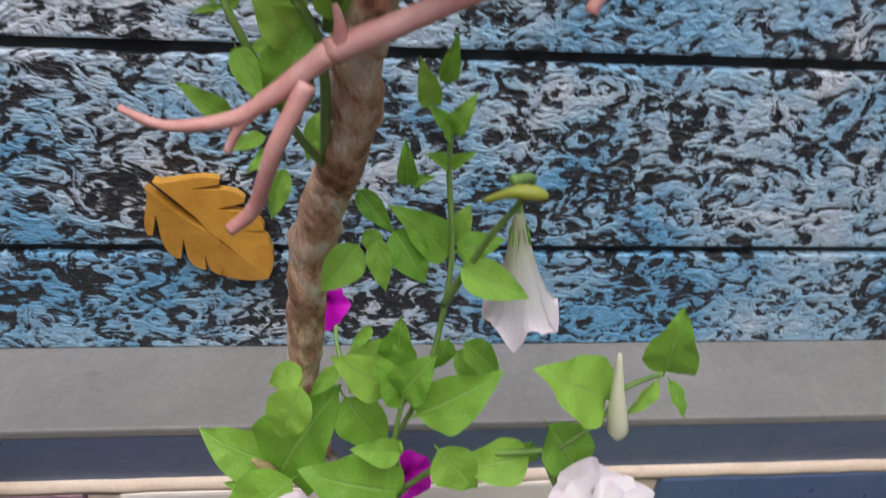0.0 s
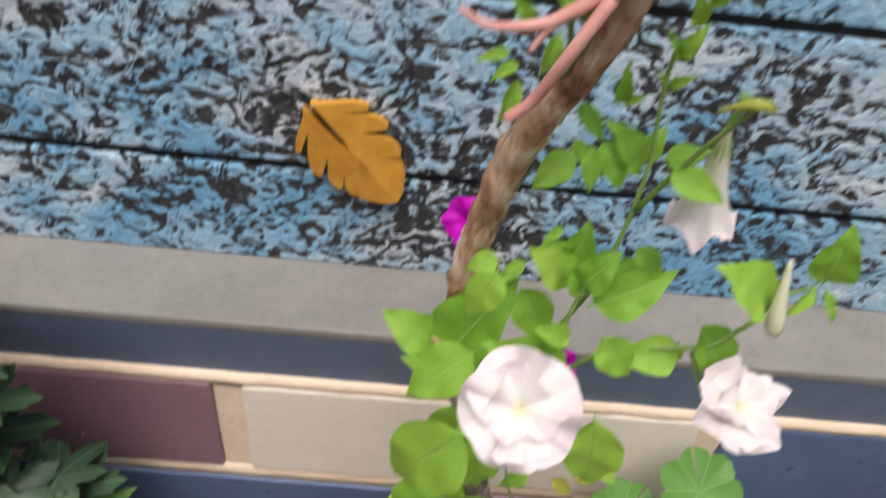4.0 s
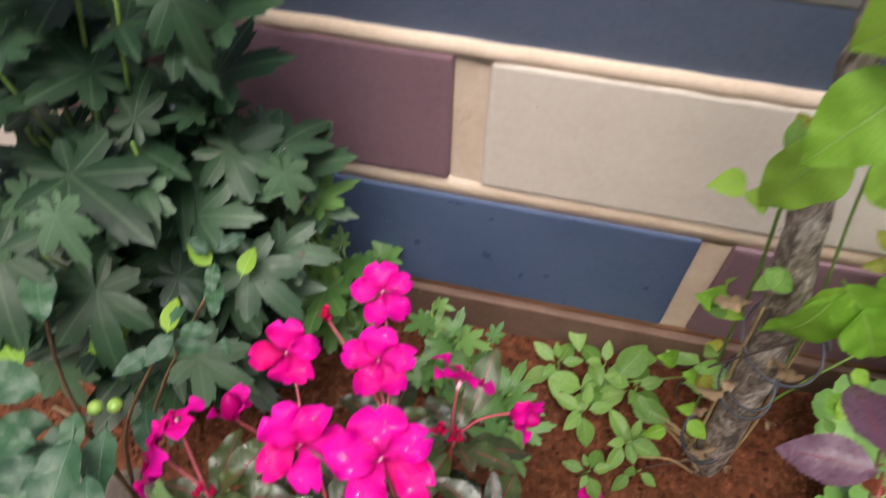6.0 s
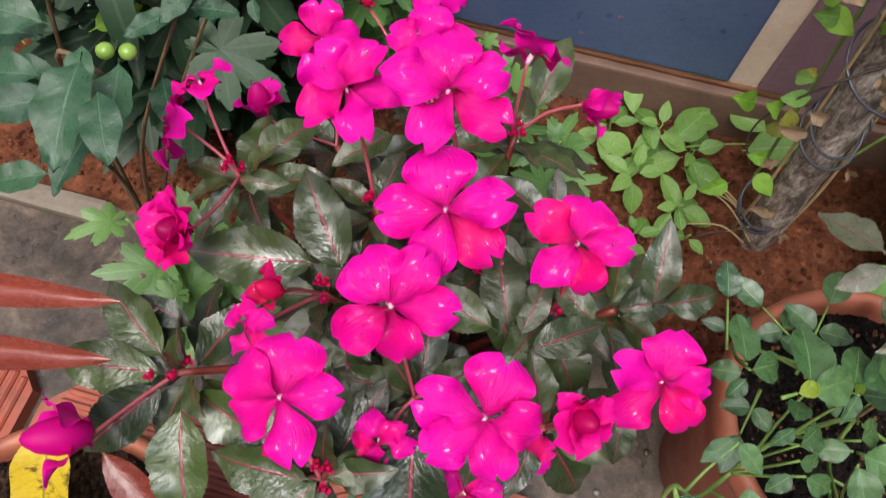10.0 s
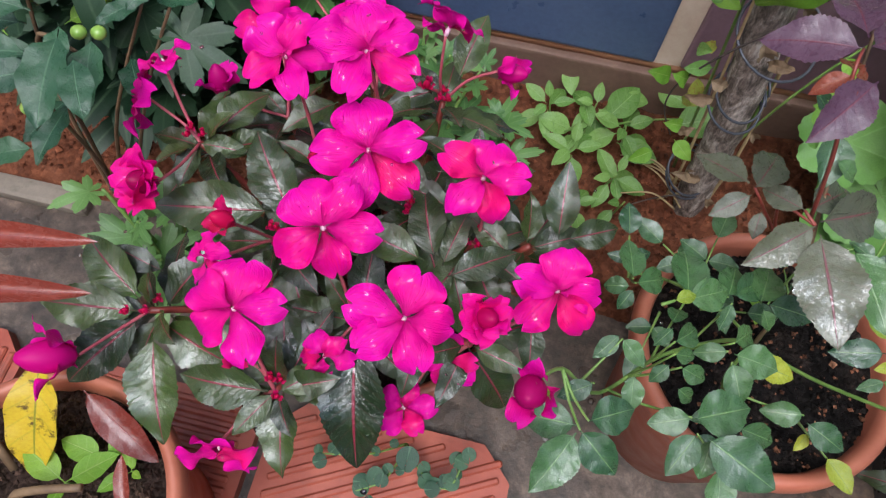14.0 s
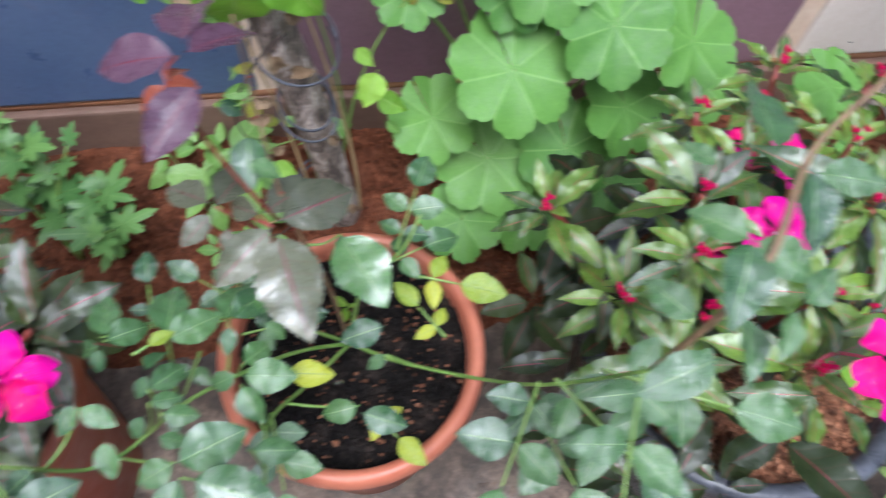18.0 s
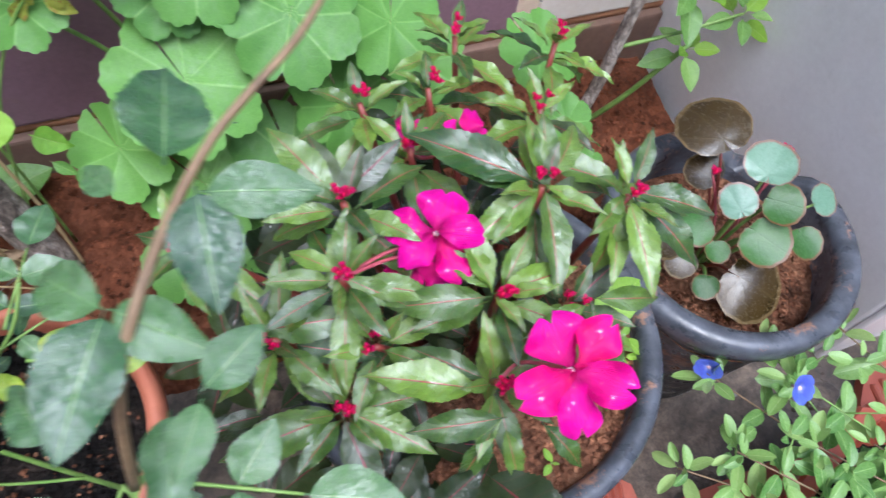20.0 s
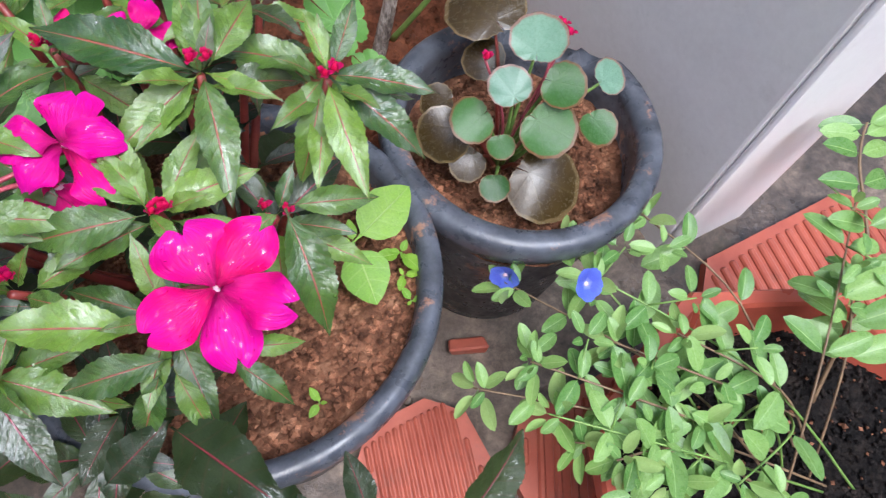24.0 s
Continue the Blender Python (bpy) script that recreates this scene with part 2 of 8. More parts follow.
def floor_material():
    m, n, l, b = mat("wet_old_concrete", 0.5)
    v = world_coords(n, l)
    blot = math_node(n, l, "ADD", math_node(n, l, "MULTIPLY", noise_tex(n, l, v, 5, 5, 0.65, 0.6), 0.5), math_node(n, l, "MULTIPLY", noise_tex(n, l, v, 23, 8, 0.75, 0.4), 0.5))
    base = ramp(n, l, blot, (0.36, (0.022, 0.017, 0.013)), (0.5, (0.090, 0.066, 0.049)), (0.62, (0.22, 0.160, 0.118)))
    spots = ramp(n, l, noise_tex(n, l, v, 75, 6, 0.7), (0.35, grey(0.2)), (0.7, grey(0.75)))
    col = mix(n, l, 0.8, base, spots, "OVERLAY")
    moss = ramp(n, l, noise_tex(n, l, v, 11, 6), (0.6, grey(0)), (0.75, grey(0.35)))
    l.new(mix(n, l, moss, col, (0.07, 0.075, 0.03)), b.inputs["Base Color"])
    l.new(ramp(n, l, noise_tex(n, l, v, 9, 4), (0.38, grey(0.18)), (0.62, grey(0.7))), b.inputs["Roughness"])
    bump(n, l, b, noise_tex(n, l, v, 55, 9, 0.75), 0.5, 0.004)
    return m


M_FLOOR = floor_material()


def clay_material(name, c, c2, rough, dirt=0.5, gloss=0.5):
    m, n, l, b = mat(name, rough, 0.0, gloss)
    v = world_coords(n, l)
    base = ramp(n, l, noise_tex(n, l, v, 22, 6, 0.65), (0.32, c), (0.7, c2))
    soot = ramp(n, l, noise_tex(n, l, v, 14, 8, 0.75), (0.55, grey(0)), (0.8, grey(dirt)))
    l.new(mix(n, l, soot, base, (0.12, 0.07, 0.05)), b.inputs["Base Color"])
    l.new(ramp(n, l, noise_tex(n, l, v, 30, 4), (0.3, grey(rough - 0.12)), (0.7, grey(rough + 0.15))), b.inputs["Roughness"])
    bump(n, l, b, noise_tex(n, l, v, 180, 5), 0.12, 0.001)
    return m


M_TERRA = clay_material("orange_plastic_pot", (0.42, 0.125, 0.07), (0.52, 0.185, 0.11), 0.42, 0.35)
M_REDPLASTIC = clay_material("brick_red_plastic", (0.38, 0.075, 0.045), (0.46, 0.10, 0.06), 0.36, 0.35)
M_PAVER = clay_material("brick_red_paver", (0.30, 0.065, 0.038), (0.42, 0.11, 0.065), 0.42, 0.9)


def black_pot_material():
    m, n, l, b = mat("weathered_sky_sheen_black_plastic", 0.4)
    v = world_coords(n, l)
    # black plastic with dust and reflected sky put into its blue-grey colour
    base = ramp(n, l, noise_tex(n, l, v, 40, 5, 0.7), (0.38, (0.040, 0.044, 0.053)), (0.66, (0.105, 0.114, 0.138)))
    mud = ramp(n, l, noise_tex(n, l, v, 21, 7, 0.75), (0.585, grey(0)), (0.63, grey(0.85)))
    l.new(mix(n, l, mud, base, (0.32, 0.17, 0.11)), b.inputs["Base Color"])
    l.new(ramp(n, l, noise_tex(n, l, v, 60, 4), (0.35, grey(0.2)), (0.65, grey(0.5))), b.inputs["Roughness"])
    bump(n, l, b, noise_tex(n, l, v, 120, 5), 0.15, 0.001)
    return m


M_BLACKPOT = black_pot_material()

# ---- ground ----
RNG = random.Random(11)


def grid_sheet(x0, x1, y0, y1, nx, ny, height):
    bm = bmesh.new()
    rows = [[bm.verts.new((x0 + (x1 - x0) * i / nx, y0 + (y1 - y0) * j / ny, 0)) for i in range(nx + 1)] for j in range(ny + 1)]
    for r in rows:
        for v in r:
            v.co.z = height(v.co.x, v.co.y)
    for a, b in zip(rows, rows[1:]):
        for i in range(nx):
            bm.faces.new((a[i], a[i + 1], b[i + 1], b[i]))
    return bm


bm = bmesh.new()
bmesh.ops.create_grid(bm, x_segments=60, y_segments=60, size=60)
tagged(part("ground", bm, M_FLOOR), "wet brown weathered concrete yard floor", "ground", kind="structure")


def bed_height(x, y):
    edge = min(1.0, max(0.0, (y - 0.115) / 0.05))
    z = 0.012 + 0.05 * max(0.0, (y - 0.2) / 0.22) ** 1.3
    z += 0.012 * noise.noise(Vector((x * 11, y * 11, 3))) + 0.007 * noise.noise(Vector((x * 33, y * 33, 7))) + 0.003 * noise.noise(Vector((x * 90, y * 90, 1)))
    return -0.01 + (z + 0.01) * edge


soil = part("soil_bed", grid_sheet(-1.3, 0.87, 0.11, 0.44, 300, 52, bed_height), M_RED_SOIL, smooth=True)
tagged(soil, "damp red garden soil along the foot of the wall", "soil", kind="structure")

kerb = thing("kerb", "worn grey stone kerb edging the soil bed", "kerb", kind="structure")
for k, (a, b) in enumerate(((-1.3, -0.99), (-0.98, -0.68))):
    part("kerb_stone", box(a, b, 0.106, 0.135, -0.02, 0.016 + 0.004 * k, 0.008, 2, 0.004, RNG), M_KERB, kerb, smooth=False)

# ---- wall ----
wall = thing("wall_north", "low garden wall of painted blocks under a grey ledge and blue cladding", "wall", kind="structure")
part("wall_core", box(-1.6, 0.98, 0.436, 0.70, -0.1, 0.598), M_MORTAR, wall)
# height above the trim is unseen, added to darken reflections in the leaves
part("upper_core", box(-1.6, 0.98, 0.544, 0.70, 0.5985, 2.9), M_MORTAR, wall)
part("footing", box(-1.6, 0.882, 0.417, 0.44, -0.1, 0.128, 0.004, 2), M_FOOT, wall, "mud-splashed cement footing")


def block(x0, x1, z0, z1, m, y=0.422):
    part("block", box(x0, x1, y, 0.46, z0, z1, 0.0045, 2, 0.0015, RNG), m, wall)


block(-1.10, -0.287, 0.3415, 0.503, M_PURPLE)
block(-0.2535, 0.266, 0.3415, 0.503, M_BEIGE)
block(0.300, 0.880, 0.3415, 0.503, M_SLATE)
block(-1.6, -1.13, 0.3415, 0.503, M_SLATE)
block(-0.66, -0.013, 0.143, 0.3145, M_SLATE)
block(-1.3, -0.69, 0.143, 0.3145, M_BEIGE)
block(0.019, 0.655, 0.143, 0.3145, M_PURPLE)
block(0.688, 0.880, 0.143, 0.3145, M_BEIGE)


for k, (z0, z1, y, m) in enumerate(((0.5005, 0.519, 0.4215, M_MORTAR), (0.312, 0.344, 0.4245, M_MORTAR), (0.127, 0.1445, 0.4265, M_RUST))):
    bm = bmesh.new()
    n = 150
    rows = []
    for i in range(n + 1):
        x = -1.6 + 2.482 * i / n
        a = 0.0012 * noise.noise(Vector((x * 30, k, 0))) + 0.0008 * noise.noise(Vector((x * 90, k, 2)))
        b = 0.0012 * noise.noise(Vector((x * 26, k, 5))) + 0.0008 * noise.noise(Vector((x * 80, k, 7)))
        rows.append([bm.verts.new(q) for q in ((x, 0.441, z0 + a), (x, y + 0.002 + b, z0 + a), (x, y + b, (z0 + z1) / 2), (x, y + 0.003 + b, z1 + b), (x, 0.441, z1 + b))])
    for a, b in zip(rows, rows[1:]):
        for j in range(4):
            bm.faces.new((a[j], b[j], b[j + 1], a[j + 1]))
    bmesh.ops.recalc_face_normals(bm, faces=bm.faces[:])
    part("mortar_joint", bm, m, wall, smooth=True)
for k, (x, z0, z1) in enumerate(((-0.2702, 0.33, 0.509), (0.283, 0.33, 0.509), (0.003, 0.13, 0.328), (0.6715, 0.13, 0.328), (-0.675, 0.13, 0.328), (-1.115, 0.33, 0.509))):
    part("mortar_joint", box(x - 0.019, x + 0.019, 0.4275, 0.44, z0, z1, 0.003, 2, 0.001, RNG), M_MORTAR, wall)

ledge = thing("ledge", "grey cement ledge with a dark grey painted front", "ledge", kind="structure")
bm = box(-1.6, 0.882, 0.4115, 0.46, 0.5185, 0.6025)
for v in bm.verts:
    if v.co.z < 0.53 and v.co.y < 0.43:
        v.co.y = 0.428
part("fascia", bm, M_FASCIA, ledge, "dark blue-grey front face")
bm = box(-1.6, 0.882, 0.4105, 0.533, 0.6025, 0.6147, 0.003, 2)
part("ledge_top", bm, M_LEDGE, ledge, "light grey stained top")

cladding = thing("cladding", "horizontal boards painted blue-grey over black in worked relief", "wall cladding", kind="structure")
part("groove_backing", box(-1.6, 0.882, 0.5195, 0.5435, 0.613, 1.23), M_GROOVE, cladding)
for z0, z1 in ((0.615, 0.7312), (0.7416, 0.917), (0.9274, 1.1032), (1.1136, 1.205)):
    bm = box(-1.6, 0.882, 0.511, 0.5285, z0, z1, 0.003, 2)
    part("board", bm, M_CLAD, cladding)
tagged(part("trim", box(-1.6, 0.882, 0.4985, 0.5335, 1.2075, 1.42, 0.004, 2), M_TRIM), "orange-brown painted band above the cladding", "trim", kind="structure")

side = thing("wall_east", "pale grey plastered side wall with an off-white end", "wall", kind="structure")
part("side_face", box(0.884, 1.006, -0.046, 0.70, -0.1, 2.9, 0.004, 2), M_SIDEWALL, side, "pale grey plaster")
part("end_face", box(0.886, 1.014, -0.054, -0.0465, -0.1, 2.9, 0.003, 2), M_WHITEWALL, side, "off-white painted end")

# unseen plain walls, added behind and beside to cut low sky light
M_UNSEEN_WALL = painted("unseen_weathered_wall", (0.16, 0.155, 0.14), (0.24, 0.225, 0.20), 0.8, (0.05, 0.06, 0.03), 0.7, 0.4)
tagged(part("wall_south", box(-2.75, 3.35, -2.85, -2.7, -0.1, 2.5), M_UNSEEN_WALL), "unseen plain weathered wall added behind to cut low sky light", "wall", kind="structure")
tagged(part("wall_west", box(-2.75, -2.6, -2.697, 0.56, -0.1, 2.5), M_UNSEEN_WALL), "unseen plain weathered wall added beside to cut low sky light", "wall", kind="structure")
tagged(part("wall_far_east", box(3.2, 3.35, -2.697, 0.56, -0.1, 2.5), M_UNSEEN_WALL), "unseen plain weathered wall added far east to cut low sky light", "wall", kind="structure")

# ---- pavers ----
def paver(x0, x1, y0, y1, ang, cut, top=0.022):
    """A ribbed red paver with clipped corners; the ribs are parts."""
    cx, cy = (x0 + x1) / 2, (y0 + y1) / 2
    hx, hy = (x1 - x0) / 2, (y1 - y0) / 2
    p = thing("paver", "ribbed brick-red paver with clipped corners set in wet concrete", "paver", (cx, cy, 0), "red pavers", "structure")
    bm = bmesh.new()
    ring = [(-hx + cut, -hy), (hx - cut, -hy), (hx, -hy + cut), (hx, hy - cut), (hx - cut, hy), (-hx + cut, hy), (-hx, hy - cut), (-hx, -hy + cut)]
    f = bm.faces.new([bm.verts.new((x, y, -0.01)) for x, y in ring])
    ext = bmesh.ops.extrude_face_region(bm, geom=[f])
    for v in ext["geom"]:
        if isinstance(v, bmesh.types.BMVert):
            v.co.z = top - 0.004
    bmesh.ops.recalc_face_normals(bm, faces=bm.faces[:])
    part("paver_slab", bm, M_PAVER, p)
    n, c, s = 21, math.cos(ang), math.sin(ang)
    for i in range(n):
        o = (i + 0.5) / n * 2 - 1
        a = o * (abs(hx * s) + abs(hy * c)) * 0.94
        lo, hi = -9.0, 9.0
        for d, q, h in ((c, -s * a, hx - 0.012), (s, c * a, hy - 0.012)):
            if abs(d) < 1e-6:
                if abs(q) > h:
                    lo, hi = 1, -1
            else:
                t = sorted(((-h - q) / d, (h - q) / d))
                lo, hi = max(lo, t[0]), min(hi, t[1])
        if hi - lo < 0.03:
            continue
        lo, hi = lo + cut * 0.4 * abs(o) ** 4, hi - cut * 0.4 * abs(o) ** 4
        bm = box(lo, hi, a - hy / n * 0.62, a + hy / n * 0.62, top - 0.006, top, 0.0022, 1)
        bm.transform(Matrix.Rotation(ang, 4, "Z"))
        part("rib", bm, M_PAVER, p)
    return p


paver(-0.352, -0.080, -0.330, -0.055, radians(28), 0.035)
paver(-0.640, -0.366, -0.345, -0.070, radians(0), 0.035)
paver(-0.930, -0.655, -0.350, -0.060, radians(90), 0.035)
paver(0.888, 1.170, -0.375, -0.085, radians(80), 0.035)
paver(0.470, 0.590, -0.260, -0.080, radians(75), 0.03)
paver(0.600, 0.860, -0.400, -0.140, radians(60), 0.035)


# ---- pots ----
def pot(at, rim, height, base, material, soil_mat, soil_drop, label, cat="flower pot", lip=0.012, body_name="pot_wall", broken=()):
    """A tapered pot with a rolled lip, an inside and a bed of soil."""
    t = thing("flower_pot", label, cat, at, "garden pots")
    prof = [(0, 0.004), (base * 0.9, 0.0), (base, 0.003), (rim * 0.93 - 0.004, height - 0.045), (rim * 0.935, height - 0.03)]
    part(body_name, lathe(prof, 56), material, t, smooth=True)
    w = lip
    ring = [(rim * 0.935, height - 0.03), (rim - 0.001, height - 0.026), (rim + 0.001, height - 0.016), (rim, height - 0.004), (rim - 0.003, height), (rim - w * 0.6, height + 0.001), (rim - w, height - 0.003), (rim - w - 0.002, height - 0.012), (rim * 0.86, height - soil_drop - 0.03), (rim * 0.7, height - soil_drop - 0.05)]
    bm = lathe(ring, 72)
    for a0, depth in broken:
        for v in bm.verts:
            if v.co.z > height - 0.03:
                d = abs((math.atan2(v.co.y, v.co.x) - a0 + math.pi) % (2 * math.pi) - math.pi)
                if d < 0.2:
                    v.co.z -= depth * (1 - d / 0.2) ** 0.5 * (0.7 + 0.5 * noise.noise(v.co * 160))
    part("rim", bm, material, t, "rolled lip", smooth=True)
    rr = rim * 0.9
    bm = bmesh.new()
    rings = []
    for j in range(26):
        r = rr * j / 25
        rings.append([bm.verts.new((0, 0, 0))] if j == 0 else [bm.verts.new((r * math.cos(2 * math.pi * k / 72), r * math.sin(2 * math.pi * k / 72), 0)) for k in range(72)])
    for v in bm.verts:
        p = v.co + Vector(at)
        v.co.z = height - soil_drop + 0.009 * noise.noise(p * 24) + 0.005 * noise.noise(p * 75) + 0.003 * noise.noise(p * 190)
    for a, b in zip(rings, rings[1:]):
        for k in range(72):
            q = [a[k % len(a)], a[(k + 1) % len(a)], b[(k + 1) % 72], b[k]]
            q = [v for i, v in enumerate(q) if v not in q[:i]]
            bm.faces.new(q)
    part("potting_soil", bm, soil_mat, t, "", smooth=True)
    return t


pot((-0.235, 0.015, 0.0), 0.104, 0.258, 0.072, M_TERRA, M_BROWN_SOIL, 0.03, "orange plastic pot holding the magenta balsam plant")
pot((0.088, 0.034, 0.0), 0.1115, 0.258, 0.078, M_TERRA, M_BLACK_SOIL, 0.022, "orange plastic pot of black compost holding the rose")
pot((-0.450, -0.225, 0.0), 0.111, 0.24, 0.078, M_TERRA, M_BROWN_SOIL, 0.02, "orange plastic pot holding the yellowing croton")
pot((0.440, 0.020, 0.0), 0.149, 0.236, 0.118, M_BLACKPOT, M_POT_RED, 0.022, "wide weathered black plastic pot of crumbly red soil", lip=0.016)
pot((0.699, 0.045, 0.0), 0.119, 0.236, 0.085, M_BLACKPOT, M_POT_RED, 0.050, "black plastic pot with a torn rim holding the begonia", lip=0.019, broken=((0.45, 0.030), (0.75, 0.045), (1.05, 0.038)))


def octagon_planter(at, r, h, turn):
    t = thing("planter", "octagonal brick-red plastic planter of black compost", "planter", at)
    def ring(bm, rr, z):
        return [bm.verts.new((rr * math.cos(turn + k * math.pi / 4), rr * math.sin(turn + k * math.pi / 4), z)) for k in range(8)]
    def skin(levels):
        bm = bmesh.new()
        rs = [ring(bm, *lv) for lv in levels]
        for a, b in zip(rs, rs[1:]):
            for k in range(8):
                bm.faces.new((a[k], a[(k + 1) % 8], b[(k + 1) % 8], b[k]))
        return bm, rs
    bm, rs = skin([(r * 0.78, 0.0), (r * 0.9, h - 0.035), (r * 0.92, h - 0.03)])
    bm.faces.new(rs[0][::-1])
    part("planter_wall", bm, M_REDPLASTIC, t)
    bm, rs = skin([(r * 0.92, h - 0.03), (r * 0.985, h - 0.028), (r, h - 0.004), (r - 0.003, h), (r - 0.016, h + 0.001), (r - 0.019, h - 0.003), (r * 0.84, h - 0.045), (r * 0.78, h - 0.075)])
    bmesh.ops.bevel(bm, geom=[e for e in bm.edges if abs(e.verts[0].co.z - e.verts[1].co.z) > 1e-4], offset=0.006, segments=2, affect="EDGES")
    part("rim", bm, M_REDPLASTIC, t, "broad sloping lip")
    bm = bmesh.new()
    n = 44
    vs = {}
    for i in range(n + 1):
        for j in range(n + 1):
            x, y = (i / n * 2 - 1) * r, (j / n * 2 - 1) * r
            if math.hypot(x, y) < r * 0.9:
                p = Vector((x, y, 0)) + Vector(at)
                vs[i, j] = bm.verts.new((x, y, h - 0.045 + 0.009 * noise.noise(p * 24) + 0.005 * noise.noise(p * 75) + 0.003 * noise.noise(p * 190)))
    for i in range(n):
        for j in range(n):
            q = [vs.get(k) for k in ((i, j), (i + 1, j), (i + 1, j + 1), (i, j + 1))]
            if all(q):
                bm.faces.new(q)
    part("potting_soil", bm, M_BLACK_SOIL, t, smooth=True)
    return t


octagon_planter((0.785, -0.322, 0.0), 0.198, 0.145, radians(-1.5))

# ---- plant materials ----
def split_uv(n, l):
    uv, sp = n.new("ShaderNodeUVMap"), n.new("ShaderNodeSeparateXYZ")
    l.new(uv.outputs["UV"], sp.inputs["Vector"])
    return sp.outputs["X"], sp.outputs["Y"]


def see_through(m, n, l, b, col, amount):
    tr, mx = n.new("ShaderNodeBsdfTranslucent"), n.new("ShaderNodeMixShader")
    l.new(col, tr.inputs["Color"])
    mx.inputs[0].default_value = amount
    l.new(b.outputs[0], mx.inputs[1])
    l.new(tr.outputs[0], mx.inputs[2])
    l.new(mx.outputs[0], n["Material Output"].inputs["Surface"])


def water_beads(n, l, vec, scale, share):
    """Rain beads: small round domes, on some of the cells only."""
    t = n.new("ShaderNodeTexVoronoi")
    t.inputs["Scale"].default_value = scale
    l.new(vec, t.inputs["Vector"])
    sp = n.new("ShaderNodeSeparateXYZ")
    l.new(t.outputs["Color"], sp.inputs["Vector"])
    dome = ramp(n, l, t.outputs["Distance"], (0.06, grey(1)), (0.2, grey(0)))
    return math_node(n, l, "MULTIPLY", dome, math_node(n, l, "GREATER_THAN", sp.outputs["X"], share))


def leafmat(name, dark, light, rib, veins=7, gain=0.3, rough=(0.2, 0.5), quilt=0.5, through_light=0.2, radial=False, tip=None, ribw=0.055, spots=None, vary=0.5, gloss=0.5, midgain=1.0, drops=0.0, film=0.0):
    """Leaf skin: midrib, side veins, quilting between them, wet gloss, one tone per leaf."""
    m, n, l, b = mat(name, 0.4)
    u, v = split_uv(n, l)
    if radial:
        f = math_node(n, l, "FRACT", math_node(n, l, "MULTIPLY", u, veins))
        vein = math_node(n, l, "ABSOLUTE", math_node(n, l, "SUBTRACT", f, 0.5))
        vein = math_node(n, l, "MULTIPLY", vein, math_node(n, l, "ADD", v, 0.15))
        wave = math_node(n, l, "MULTIPLY", vein, 2.0)
        mid = ramp(n, l, vein, (0.012, grey(1)), (0.045, grey(0)))
        side = ramp(n, l, math_node(n, l, "PINGPONG", math_node(n, l, "ADD", math_node(n, l, "MULTIPLY", v, 6.0), math_node(n, l, "MULTIPLY", vein, 5.0)), 0.5), (0.0, grey(0.7)), (0.12, grey(0)))
    else:
        s = math_node(n, l, "ABSOLUTE", math_node(n, l, "SUBTRACT", math_node(n, l, "MULTIPLY", u, 2.0), 1.0))
        mid = ramp(n, l, s, (ribw * 0.4, grey(1)), (ribw, grey(0)))
        run = math_node(n, l, "SUBTRACT", math_node(n, l, "MULTIPLY", v, veins), math_node(n, l, "MULTIPLY", s, veins * 0.16))
        wave = math_node(n, l, "PINGPONG", run, 0.5)
        side = ramp(n, l, wave, (0.0, grey(1)), (0.09, grey(0)))
    oc = coords(n, l)
    big = noise_tex(n, l, oc, 3.0, 4, 0.6)
    tone = math_node(n, l, "ADD", math_node(n, l, "MULTIPLY", big, 1 - vary), math_node(n, l, "MULTIPLY", object_random(n), vary))
    col = ramp(n, l, tone, (0.22, dark), (0.78, light))
    if tip:
        col = mix(n, l, ramp(n, l, math_node(n, l, "ADD", v, math_node(n, l, "MULTIPLY", big, 0.12)), (0.97, grey(0)), (1.06, grey(1))), col, tip)
    if spots:
        col = mix(n, l, ramp(n, l, noise_tex(n, l, oc, 7, 5, 0.7), (0.53, grey(0)), (0.60, grey(0.9))), col, spots)
    col = mix(n, l, math_node(n, l, "MULTIPLY", side, gain), col, rib)
    col = mix(n, l, math_node(n, l, "MULTIPLY", mid, midgain), col, rib)
    fine = noise_tex(n, l, oc, 45, 3, 0.7)
    col = mix(n, l, 0.25, col, ramp(n, l, fine, (0.3, grey(0.25)), (0.7, grey(0.75))), "OVERLAY")
    l.new(col, b.inputs["Base Color"])
    wet = noise_tex(n, l, oc, 9, 7, 0.75, 0.8)
    rg = ramp(n, l, wet, (0.42, grey(rough[0])), (0.58, grey(rough[1])))
    bead = water_beads(n, l, oc, 11, drops) if drops else None
    if bead:
        rg = mix(n, l, bead, rg, grey(0.03))
    l.new(rg, b.inputs["Roughness"])
    b.inputs["Specular IOR Level"].default_value = gloss
    h = math_node(n, l, "ADD", math_node(n, l, "MULTIPLY", ramp(n, l, wave, (0.0, grey(0)), (0.30, grey(1))), 0.05 if radial else 0.085), math_node(n, l, "MULTIPLY", noise_tex(n, l, oc, 9, 3, 0.6, 0.3), 0.42))
    h = math_node(n, l, "ADD", h, math_node(n, l, "MULTIPLY", noise_tex(n, l, oc, 38, 4, 0.7), 0.26))
    h = math_node(n, l, "SUBTRACT", h, math_node(n, l, "MULTIPLY", mid, 0.1 if radial else 0.35))
    if bead:
        h = math_node(n, l, "ADD", h, math_node(n, l, "MULTIPLY", bead, 0.7))
    bump(n, l, b, h, quilt, 0.0035)
